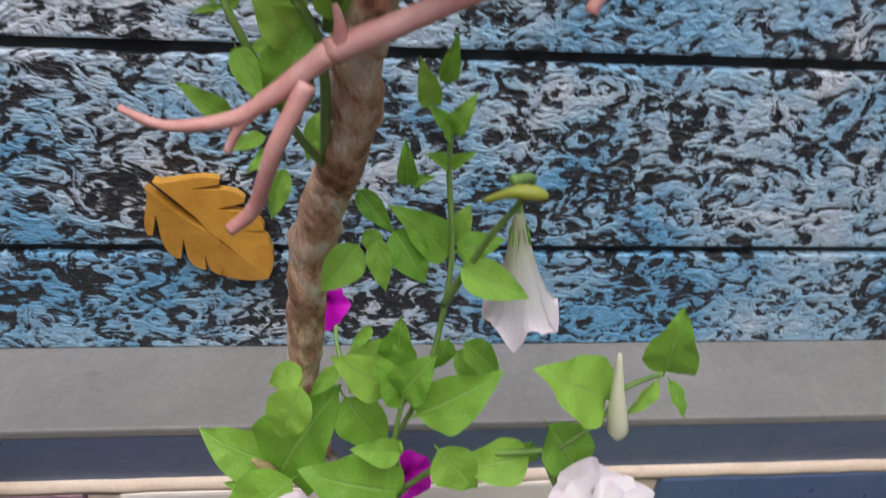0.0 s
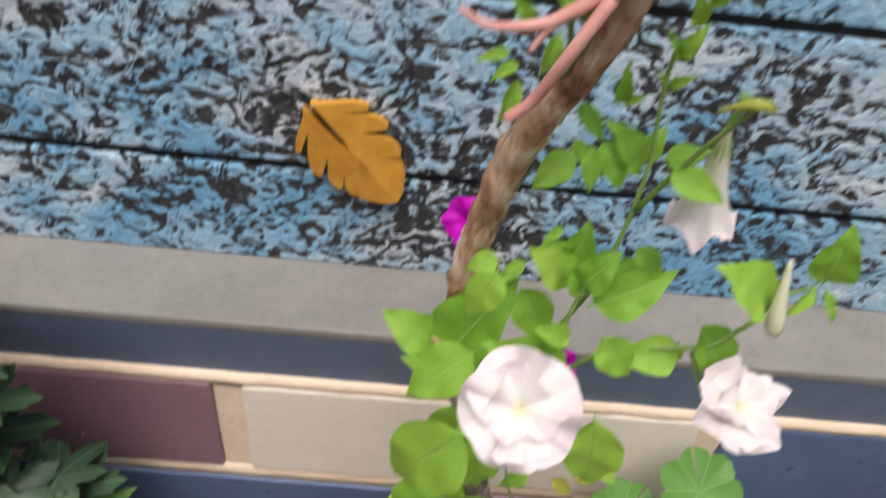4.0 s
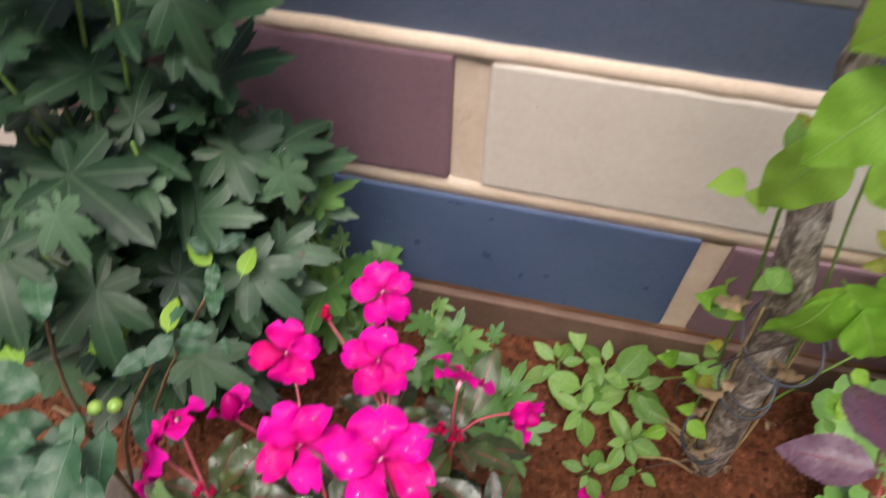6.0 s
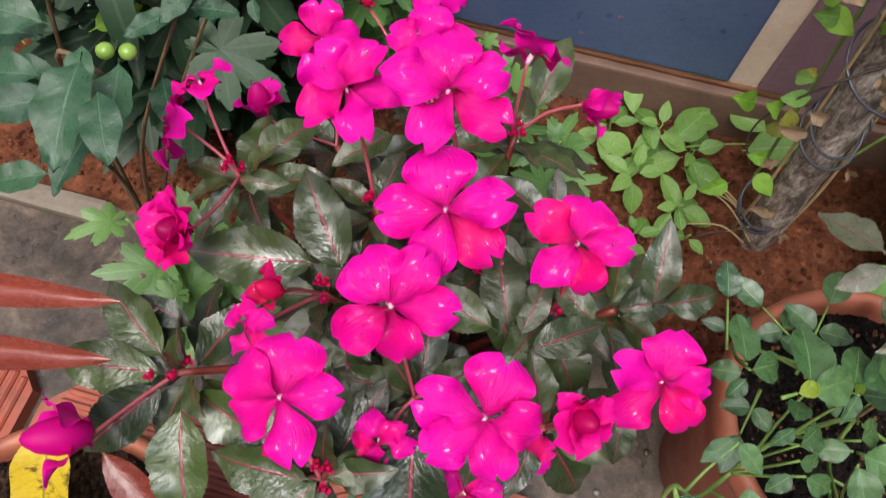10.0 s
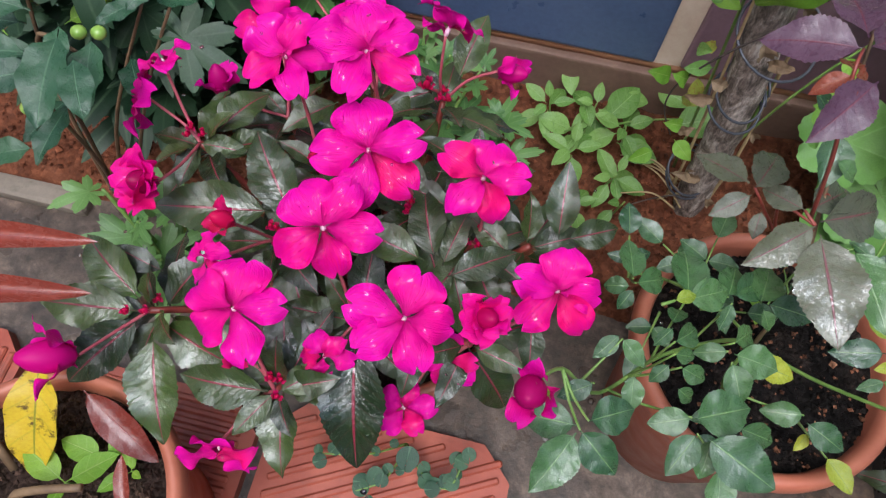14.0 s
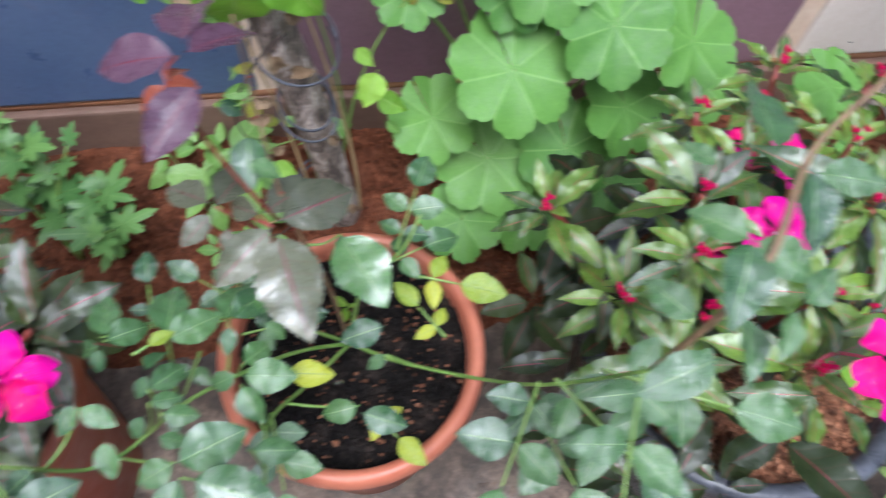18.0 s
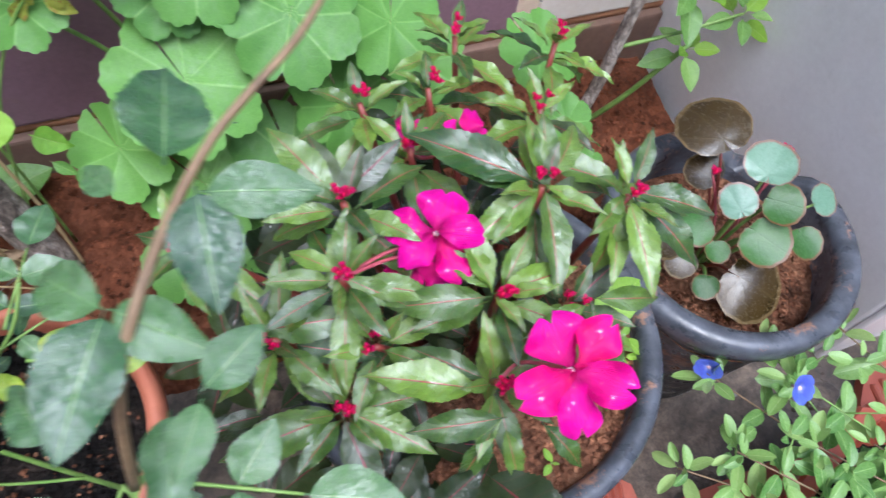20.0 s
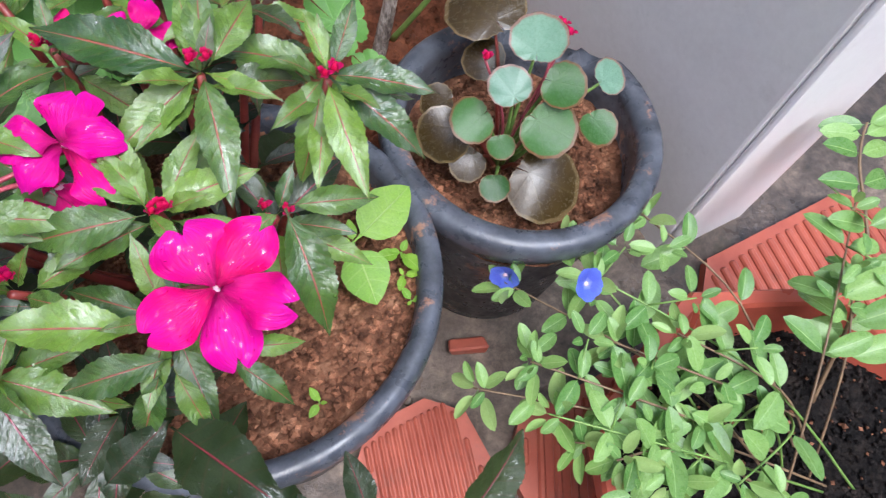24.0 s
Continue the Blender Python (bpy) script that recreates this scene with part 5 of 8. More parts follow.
ROSE_A = [
    (-0.060, 0.006, 0.390, -0.063, 0.038, 0.378),
    (-0.061, 0.000, 0.390, -0.077, 0.001, 0.378),
    (-0.058, 0.003, 0.390, -0.035, 0.016, 0.378),
    (-0.059, -0.002, 0.390, -0.065, -0.013, 0.378),
    (-0.022, 0.004, 0.385, -0.022, 0.046, 0.373),
    (-0.022, 0.002, 0.385, 0.009, 0.020, 0.373),
    (0.010, 0.018, 0.370, 0.018, 0.047, 0.358),
    (0.014, 0.020, 0.370, 0.038, 0.042, 0.358),
    (0.013, 0.014, 0.370, 0.010, -0.002, 0.358),
    (0.034, 0.021, 0.365, 0.044, 0.056, 0.353),
    (0.039, 0.022, 0.365, 0.075, 0.023, 0.353),
    (0.036, 0.017, 0.365, 0.046, 0.007, 0.353),
    (0.016, -0.017, 0.360, -0.003, -0.020, 0.348),
    (0.020, -0.018, 0.360, 0.053, -0.019, 0.348),
    (0.020, -0.010, 0.360, 0.036, 0.006, 0.348),
]
ROSE_B = [
    (0.019, -0.024, 0.360, 0.031, -0.048, 0.348),
    (-0.012, -0.076, 0.385, 0.025, -0.058, 0.373),
    (-0.009, -0.084, 0.385, -0.022, -0.110, 0.373),
    (-0.003, -0.085, 0.385, 0.042, -0.105, 0.373),
    (-0.013, -0.075, 0.385, -0.035, -0.083, 0.373),
    (-0.087, -0.105, 0.420, -0.118, -0.104, 0.408),
    (-0.085, -0.107, 0.420, -0.060, -0.125, 0.408),
    (-0.087, -0.109, 0.420, -0.103, -0.144, 0.408),
    (-0.081, -0.101, 0.420, -0.055, -0.086, 0.408),
    (-0.066, -0.039, 0.400, -0.077, -0.053, 0.388),
    (-0.064, -0.041, 0.400, -0.047, -0.051, 0.388),
    (-0.052, -0.059, 0.390, -0.049, -0.079, 0.378),
    (-0.079, -0.076, 0.410, -0.096, -0.086, 0.398),
    (0.005, -0.081, 0.370, 0.004, -0.105, 0.358),
    (0.026, -0.067, 0.360, 0.053, -0.069, 0.348),
]
ROSE_C = [
    (0.092, -0.032, 0.310, 0.065, -0.035, 0.300),
    (0.094, -0.037, 0.310, 0.124, -0.050, 0.300),
    (0.090, 0.071, 0.380, 0.117, 0.019, 0.368),
    (0.115, 0.003, 0.370, 0.085, -0.001, 0.358),
    (0.114, -0.017, 0.370, 0.103, -0.022, 0.358),
    (-0.031, -0.022, 0.390, -0.038, -0.032, 0.378),
    (-0.029, -0.031, 0.390, -0.011, -0.015, 0.378),
    (-0.031, -0.047, 0.390, -0.039, -0.057, 0.378),
    (-0.022, -0.045, 0.385, -0.003, -0.047, 0.373),
    (-0.023, -0.059, 0.385, -0.010, -0.062, 0.373),
    (-0.028, -0.039, 0.390, -0.013, -0.035, 0.378),
    (-0.032, -0.019, 0.390, -0.024, -0.002, 0.378),
    (0.040, 0.108, 0.450, 0.041, 0.075, 0.438),
    (0.041, 0.087, 0.450, 0.058, 0.082, 0.438),
    (0.023, 0.128, 0.460, 0.036, 0.125, 0.448),
]
NIGHT = [
    (-0.420, 0.022, 0.480, -0.400, -0.013, 0.470),
    (-0.474, 0.038, 0.450, -0.518, 0.029, 0.440),
    (-0.489, 0.071, 0.450, -0.547, 0.066, 0.450),
    (-0.459, 0.027, 0.450, -0.492, 0.002, 0.450),
    (-0.466, 0.065, 0.450, -0.455, 0.033, 0.440),
    (-0.560, 0.166, 0.450, -0.530, 0.123, 0.440),
    (-0.443, 0.149, 0.420, -0.416, 0.152, 0.420),
    (-0.445, 0.148, 0.420, -0.456, 0.119, 0.410),
    (-0.451, 0.152, 0.420, -0.447, 0.172, 0.420),
    (-0.412, 0.158, 0.410, -0.406, 0.146, 0.400),
    (-0.444, 0.215, 0.430, -0.463, 0.220, 0.440),
    (-0.438, 0.211, 0.430, -0.432, 0.187, 0.420),
    (-0.441, 0.219, 0.430, -0.422, 0.239, 0.430),
    (-0.428, 0.189, 0.420, -0.427, 0.172, 0.410),
]
WEED = [
    (-0.143, 0.430, 0.090, -0.156, 0.451, 0.100),
    (-0.112, 0.433, 0.100, -0.102, 0.400, 0.080),
    (-0.080, 0.434, 0.100, -0.098, 0.467, 0.110),
    (-0.064, 0.430, 0.100, -0.045, 0.445, 0.100),
    (-0.084, 0.387, 0.090, -0.070, 0.355, 0.080),
    (-0.053, 0.364, 0.090, -0.016, 0.411, 0.100),
    (-0.039, 0.396, 0.100, -0.004, 0.399, 0.090),
    (0.001, 0.425, 0.100, 0.048, 0.407, 0.090),
    (0.029, 0.377, 0.090, 0.097, 0.394, 0.090),
    (-0.088, 0.351, 0.070, -0.137, 0.351, 0.080),
    (-0.084, 0.348, 0.070, -0.095, 0.317, 0.060),
    (-0.031, 0.348, 0.070, 0.020, 0.332, 0.060),
    (-0.048, 0.319, 0.070, -0.025, 0.299, 0.060),
    (-0.025, 0.299, 0.060, 0.014, 0.289, 0.050),
]

ROSE_NEAR = [
    (0.254, -0.063, 0.580, 0.238, -0.095, 0.575),
    (0.254, -0.063, 0.580, 0.236, -0.045, 0.575),
    (0.255, -0.063, 0.580, 0.275, -0.080, 0.575),
    (0.282, -0.040, 0.590, 0.280, -0.069, 0.575),
    (0.275, -0.027, 0.585, 0.281, 0.012, 0.580),
    (0.271, -0.087, 0.570, 0.289, -0.075, 0.570),
    (0.233, -0.085, 0.560, 0.220, -0.065, 0.555),
    (0.237, -0.101, 0.560, 0.206, -0.109, 0.550),
    (0.270, -0.087, 0.565, 0.260, -0.105, 0.560),
    (0.283, -0.042, 0.590, 0.312, -0.048, 0.585),
    (0.259, -0.082, 0.550, 0.254, -0.109, 0.545),
    (0.258, -0.022, 0.570, 0.250, -0.006, 0.565),
]
DARK_NEAR = [
    (0.382, -0.094, 0.330, 0.416, -0.157, 0.340),
    (0.344, -0.104, 0.320, 0.382, -0.094, 0.330),
    (0.449, -0.179, 0.350, 0.451, -0.149, 0.355),
    (0.478, -0.202, 0.370, 0.524, -0.185, 0.375),
    (0.426, -0.175, 0.350, 0.424, -0.155, 0.350),
]

MUM_C = [
    (-0.490, 0.250, 0.425, -0.420, 0.250, 0.443),
    (-0.436, 0.270, 0.371, -0.366, 0.270, 0.378),
    (-0.409, 0.300, 0.469, -0.396, 0.280, 0.424),
    (-0.545, 0.200, 0.413, -0.543, 0.160, 0.318),
    (-0.531, 0.220, 0.245, -0.449, 0.200, 0.245),
    (-0.553, 0.240, 0.433, -0.500, 0.220, 0.435),
    (-0.581, 0.160, 0.467, -0.574, 0.130, 0.411),
    (-0.422, 0.330, 0.364, -0.369, 0.320, 0.386),
    (-0.480, 0.280, 0.421, -0.413, 0.280, 0.447),
    (-0.500, 0.260, 0.292, -0.403, 0.250, 0.351),
    (-0.502, 0.240, 0.485, -0.478, 0.200, 0.455),
    (-0.523, 0.180, 0.522, -0.497, 0.150, 0.487),
    (-0.485, 0.270, 0.239, -0.415, 0.250, 0.238),
    (-0.662, 0.180, 0.240, -0.634, 0.150, 0.180),
]


PETUNIA_A = [
    (-0.003, 0.230, 0.952, -0.018, 0.222, 0.931), (0.002, 0.225, 0.959, 0.006, 0.217, 0.937), (0.008, 0.230, 0.959, 0.023, 0.222, 0.937),
    (-0.006, 0.235, 0.974, 0.008, 0.227, 0.959), (0.034, 0.235, 0.939, 0.013, 0.227, 0.968), (0.031, 0.200, 0.962, 0.056, 0.190, 0.956),
    (0.030, 0.225, 1.001, 0.033, 0.217, 1.018), (0.030, 0.225, 1.000, 0.022, 0.217, 1.016), (0.029, 0.225, 0.989, 0.022, 0.217, 0.998),
    (0.030, 0.225, 0.988, 0.035, 0.217, 0.999), (0.016, 0.240, 0.972, 0.023, 0.232, 0.980), (0.015, 0.240, 0.970, 0.014, 0.232, 0.991),
    (0.013, 0.230, 0.880, 0.011, 0.222, 0.909), (0.001, 0.230, 0.906, -0.008, 0.222, 0.898), (0.041, 0.230, 0.897, 0.059, 0.222, 0.881),
]
PETUNIA_B = [
    (0.039, 0.245, 0.876, 0.062, 0.237, 0.855), (0.012, 0.220, 0.873, -0.012, 0.212, 0.901), (-0.013, 0.232, 0.879, -0.028, 0.224, 0.867),
    (-0.015, 0.232, 0.861, 0.006, 0.224, 0.825), (0.018, 0.205, 0.873, 0.051, 0.197, 0.903), (0.012, 0.210, 0.881, 0.023, 0.202, 0.908),
    (0.015, 0.205, 0.848, -0.006, 0.197, 0.860), (-0.050, 0.232, 0.794, -0.026, 0.224, 0.862), (-0.049, 0.232, 0.784, -0.074, 0.224, 0.797),
    (0.018, 0.205, 0.816, -0.028, 0.197, 0.841), (0.029, 0.205, 0.853, 0.049, 0.197, 0.830), (0.078, 0.205, 0.845, 0.042, 0.197, 0.843),
    (0.078, 0.205, 0.870, 0.103, 0.197, 0.834), (0.100, 0.190, 0.899, 0.068, 0.182, 0.924), (0.118, 0.190, 0.914, 0.112, 0.182, 0.948),
]
PETUNIA_C = [
    (0.120, 0.190, 0.913, 0.130, 0.182, 0.897), (0.117, 0.190, 0.913, 0.105, 0.182, 0.897), (-0.018, 0.245, 1.002, -0.023, 0.237, 0.982),
    (-0.033, 0.245, 0.978, -0.038, 0.237, 0.957), (-0.016, 0.245, 1.016, -0.031, 0.237, 1.032), (-0.018, 0.245, 1.029, -0.027, 0.237, 1.039),
    (-0.038, 0.245, 0.990, -0.053, 0.237, 0.988), (-0.034, 0.245, 0.985, -0.046, 0.237, 0.979), (-0.002, 0.225, 1.037, -0.011, 0.217, 1.031),
    (0.002, 0.225, 1.041, 0.007, 0.217, 1.049), (-0.005, 0.175, 1.094, -0.026, 0.167, 1.080), (-0.008, 0.175, 1.104, -0.017, 0.167, 1.103),
    (0.015, 0.175, 1.100, 0.027, 0.167, 1.079), (0.011, 0.175, 1.091, 0.016, 0.167, 1.073), (-0.016, 0.190, 1.043, -0.026, 0.182, 1.064),
]
PETUNIA_D = [
    (-0.006, 0.190, 1.053, -0.012, 0.182, 1.076), (-0.008, 0.190, 1.053, -0.001, 0.182, 1.069), (-0.035, 0.190, 1.046, -0.028, 0.182, 1.033),
    (-0.038, 0.190, 1.023, -0.048, 0.182, 1.036), (0.023, 0.190, 1.035, 0.024, 0.182, 1.050), (0.020, 0.190, 1.028, 0.015, 0.182, 1.043),
    (-0.025, 0.190, 1.026, -0.016, 0.182, 1.052), (0.007, 0.175, 1.146, 0.011, 0.167, 1.149), (0.011, 0.175, 1.139, 0.008, 0.167, 1.149),
    (-0.014, 0.190, 1.057, -0.022, 0.182, 1.060), (-0.031, 0.195, 0.774, -0.084, 0.187, 0.716), (0.036, 0.190, 0.805, 0.042, 0.182, 0.745),
    (-0.029, 0.200, 0.768, -0.015, 0.192, 0.713), (-0.041, 0.200, 0.705, -0.073, 0.192, 0.654), (-0.029, 0.215, 0.887, -0.043, 0.207, 0.855),
]
PETUNIA_E = [
    (0.077, 0.230, 0.582, 0.036, 0.222, 0.623), (-0.033, 0.205, 0.835, -0.072, 0.197, 0.800), (-0.038, 0.240, 0.638, -0.060, 0.232, 0.573),
    (-0.041, 0.210, 0.768, 0.004, 0.202, 0.709), (0.033, 0.260, 0.481, 0.020, 0.252, 0.385), (0.049, 0.260, 0.470, 0.087, 0.252, 0.413),
    (-0.019, 0.240, 0.627, 0.007, 0.232, 0.588), (0.026, 0.240, 0.666, 0.006, 0.232, 0.652),
]


def key_leaves(plant, rows, meshes, rng, wide=1.0, name="leaf", lift=0.25, wet=0):
    """Single leaves from foot to tip, their upper face to the open side."""
    for bx, by, bz, tx, ty, tz in rows:
        b, t = Vector((bx, by, bz)), Vector((tx, ty, tz))
        d = t - b
        up = Vector((rng.uniform(-0.25, 0.25), -0.35 + rng.uniform(-0.2, 0.2), 1))
        lf = put_leaf(plant, rng.choice(meshes), b, d.normalized() + Vector((0, 0, lift)), d.length * 1.05, up, wide, name)
        if wet:
            drops_on(lf, lf, wet, rng)

# ---- magenta balsam in the orange pot ----
def dark_balsam():
    rng = random.Random(21)
    p = thing("balsam_plant", "balsam with magenta flowers and dark wet leaves, in an orange pot", "plant", (-0.235, 0.015, 0.228), "balsam plants")
    ros = [(-0.387, 0.049, 0.364), (-0.380, -0.079, 0.341), (-0.273, -0.114, 0.352), (-0.309, -0.009, 0.352), (-0.168, 0.019, 0.362), (-0.212, 0.030, 0.372), (-0.295, 0.055, 0.360),
           (-0.220, 0.140, 0.355), (-0.128, 0.035, 0.345), (-0.235, -0.055, 0.350), (-0.155, -0.050, 0.345), (-0.280, 0.150, 0.335), (-0.345, 0.110, 0.330), (-0.180, 0.085, 0.350)]
    c = Vector((-0.235, 0.015, 0.225))
    for k, r in enumerate(ros):
        r = Vector(r)
        out = Vector((r.x - c.x, r.y - c.y, 0))
        foot = c + out * 0.25
        stem(p, [foot, c + out * 0.6 + Vector((0, 0, 0.06)), r], 0.0042, 0.0024, MS_RED, "stem", 8)
        rosette(p, r, Vector((0, -0.12, 1)) + out * 3.2, rng, LF_DARK, 9, 0.066, 55, -14)
    key_leaves(p, DARK_A, LF_DARK, rng, wet=3)
    key_leaves(p, DARK_B, LF_DARK, rng, wet=3)
    for x, y, z in ((-0.30, 0.10, 0.30), (-0.17, 0.08, 0.30), (-0.26, -0.03, 0.30), (-0.20, -0.02, 0.30), (-0.33, 0.03, 0.29), (-0.24, 0.10, 0.31)):
        rosette(p, (x, y, z), (0, 0, 1), rng, LF_DARK, 6, 0.060, 25, -25)
    toward = Vector((0.04, -0.38, 0.92))
    flowers = [(-0.309, 0.246, 0.378, 4, 0.056), (-0.295, 0.183, 0.373, -10, 0.063), (-0.378, 0.181, 0.354, 8, 0.060), (-0.311, 0.075, 0.452, 62, 0.060), (-0.253, 0.067, 0.483, 10, 0.066),
               (-0.240, 0.019, 0.454, 4, 0.070), (-0.170, 0.031, 0.431, -8, 0.059), (-0.109, -0.020, 0.402, -5, 0.060), (-0.195, -0.070, 0.428, -24, 0.067), (-0.252, -0.035, 0.448, 40, 0.064),
               (-0.292, -0.087, 0.424, -12, 0.064), (-0.246, -0.085, 0.362, 40, 0.036), (-0.192, -0.094, 0.303, 60, 0.044), (-0.165, -0.060, 0.330, 10, 0.040)]
    for x, y, z, roll, size in flowers:
        at = Vector((x, y, z))
        near = min(ros, key=lambda q: (Vector(q) - at).length)
        f = toward + Vector((rng.uniform(-0.14, 0.14), rng.uniform(-0.12, 0.12), 0))
        balsam_flower(p, at, f, roll, size, MP_MAGENTA, rng, "", near)
    balsam_flower(p, (-0.428, 0.062, 0.388), (-0.75, -0.25, 0.45), 20, 0.056, MP_MAGENTA, rng, "", ros[0])
    balsam_flower(p, (-0.418, 0.085, 0.402), (-0.2, 0.35, 0.8), -30, 0.044, MP_MAGENTA, rng, "", ros[0])
    balsam_flower(p, (-0.222, 0.155, 0.418), (0.2, 0.75, 0.5), 10, 0.052, MP_MAGENTA, rng, "pale pink flower seen from the side", ros[7])
    balsam_flower(p, (-0.311, -0.150, 0.300), (0.1, -0.85, 0.35), 8, 0.058, MP_MAGENTA, rng, "", ros[2])
    balsam_flower(p, (-0.328, -0.051, 0.400), (-0.5, -0.2, 0.6), 40, 0.036, MP_MAGENTA, rng, "", ros[3])
    half_open(p, (-0.383, -0.010, 0.402), (-0.35, -0.45, 0.8), 0.046, MP_ROSY, rng, "rosy red flower still opening", ros[0])
    half_open(p, (-0.152, -0.057, 0.424), (0.4, -0.3, 0.8), 0.036, MP_ROSY, rng, "", ros[10])
    for x, y, z, d, ln, m in ((-0.396, -0.126, 0.372, (-0.6, -0.35, 0.5), 0.036, MP_MAGENTA), (-0.181, 0.157, 0.384, (0.7, -0.2, 0.3), 0.026, MP_MAGENTA),
                             (-0.307, -0.041, 0.438, (-0.4, -0.2, 0.7), 0.018, MP_RED), (-0.414, 0.128, 0.314, (-0.1, 0.3, 0.8), 0.030, MP_MAGENTA),
                             (-0.356, 0.222, 0.355, (0, 0, 1), 0.012, MP_RED), (-0.296, -0.105, 0.372, (0, -0.3, 1), 0.012, MP_RED), (-0.232, 0.134, 0.376, (0, -0.2, 1), 0.010, MP_RED)):
        at = Vector((x, y, z))
        near = min(ros, key=lambda q: (Vector(q) - at).length)
        bud(p, at, d, ln, m, rng, near)
    for r in ros[:8]:
        for k in range(3):
            q = Vector(r) + Vector((rng.uniform(-0.008, 0.008), rng.uniform(-0.008, 0.008), 0.006 + rng.uniform(0, 0.008)))
            bud(p, q, (rng.uniform(-0.3, 0.3), -0.2, 1), 0.006, MP_RED, rng)
    return p


dark_balsam()


# ---- hot pink balsam in the wide black pot ----
def fresh_balsam():
    rng = random.Random(5)
    p = thing("balsam_plant", "balsam with glossy green leaves and hot pink flowers, black pot", "plant", (0.44, 0.02, 0.21), "balsam plants")
    ros = [(0.461, 0.039, 0.408), (0.523, 0.028, 0.388), (0.313, -0.035, 0.335), (0.401, -0.055, 0.365), (0.417, -0.010, 0.384), (0.344, 0.064, 0.405), (0.330, 0.022, 0.395), (0.247, 0.091, 0.362),
           (0.470, 0.205, 0.375), (0.544, 0.180, 0.375), (0.508, 0.125, 0.370), (0.435, 0.165, 0.370), (0.382, 0.160, 0.375), (0.285, 0.010, 0.365), (0.341, -0.010, 0.360), (0.470, -0.018, 0.350), (0.400, 0.105, 0.385)]
    c = Vector((0.44, 0.03, 0.21))
    for k, r in enumerate(ros):
        r = Vector(r)
        out = Vector((r.x - c.x, r.y - c.y, 0))
        stem(p, [c + out * 0.3, c + out * 0.65 + Vector((0, 0, 0.07)), r], 0.0042, 0.0022, MS_RED, "stem", 8)
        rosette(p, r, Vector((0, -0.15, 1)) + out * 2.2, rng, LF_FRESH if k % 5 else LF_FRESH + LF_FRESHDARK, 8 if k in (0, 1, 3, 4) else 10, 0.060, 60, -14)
        for j in range(3):
            q = r + Vector((rng.uniform(-0.006, 0.006), rng.uniform(-0.006, 0.006), 0.005 + rng.uniform(0, 0.006)))
            bud(p, q, (rng.uniform(-0.3, 0.3), -0.2, 1), 0.006, MP_RED, rng)
    key_leaves(p, DARK_NEAR, LF_BRONZE_SHADE, rng, 1.0)
    for rows in (FRESH_A, FRESH_B, FRESH_C):
        key_leaves(p, [r for r in rows if r[0] >= 0.36], LF_FRESH, rng, wet=3)
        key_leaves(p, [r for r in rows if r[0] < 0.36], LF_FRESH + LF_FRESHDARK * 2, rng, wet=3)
    # low inner leaves, coloured dark to put shade into the plant's gaps
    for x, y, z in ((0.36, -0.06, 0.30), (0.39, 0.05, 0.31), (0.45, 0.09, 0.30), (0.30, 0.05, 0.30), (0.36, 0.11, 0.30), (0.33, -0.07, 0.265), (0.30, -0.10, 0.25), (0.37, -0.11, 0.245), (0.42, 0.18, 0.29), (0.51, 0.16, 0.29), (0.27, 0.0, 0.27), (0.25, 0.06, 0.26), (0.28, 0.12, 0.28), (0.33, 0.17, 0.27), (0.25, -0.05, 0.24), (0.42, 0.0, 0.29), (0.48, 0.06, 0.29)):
        rosette(p, (x, y, z), (0, -0.1, 1), rng, LF_FRESHDARK + LF_BRONZE_SHADE, 7, 0.066, 25, -22)
    balsam_flower(p, (0.428, -0.070, 0.405), (0.02, -0.42, 0.9), 6, 0.066, MP_HOTPINK, rng, "large open hot pink flower", ros[3])
    balsam_flower(p, (0.392, 0.034, 0.395), (-0.25, -0.25, 0.9), -14, 0.058, MP_HOTPINK, rng, "", ros[6])
    balsam_flower(p, (0.380, 0.030, 0.372), (-0.6, -0.2, 0.6), 40, 0.040, MP_HOTPINK, rng, "", ros[6])
    balsam_flower(p, (0.443, 0.114, 0.365), (0.2, -0.3, 0.8), 30, 0.044, MP_HOTPINK, rng, "", ros[16])
    balsam_flower(p, (0.415, 0.128, 0.365), (-0.1, 0.1, 1.0), -30, 0.036, MP_HOTPINK, rng, "", ros[16])
    return p


fresh_balsam()


def seedling(at, size, n, seed, label="lime green weed seedling in the pot soil"):
    rng = random.Random(seed)
    s = thing("seedling", label, "seedling", at, "pot seedlings")
    top = Vector(at) + Vector((0, 0, size * 0.5))
    stem(s, [at, top], 0.0012 * size / 0.03, 0.0008, MS_GREEN, n=2)
    for k in range(n):
        a = k * 2.0 + seed
        put_leaf(s, rng.choice(LF_SEEDLING), top, (math.cos(a), math.sin(a), 0.25 if k < 2 else 0.6), size * (1.25 if k < 2 else 0.6))
    return s


for q, sz, n, sd in (((0.556, -0.014, 0.215), 0.018, 5, 3), ((0.550, -0.030, 0.215), 0.011, 4, 4), ((0.546, -0.050, 0.215), 0.010, 4, 6), ((0.457, -0.088, 0.213), 0.010, 4, 8), ((0.70, -0.005, 0.187), 0.010, 4, 9), ((0.505, 0.02, 0.214), 0.014, 4, 12),
                     ((-0.415, -0.176, 0.222), 0.030, 4, 1), ((-0.392, -0.180, 0.222), 0.022, 4, 2), ((-0.435, -0.200, 0.222), 0.036, 3, 7), ((-0.50, -0.215, 0.222), 0.012, 4, 14), ((0.085, 0.075, 0.238), 0.014, 5, 15)):
    seedling(q, sz, n, sd)


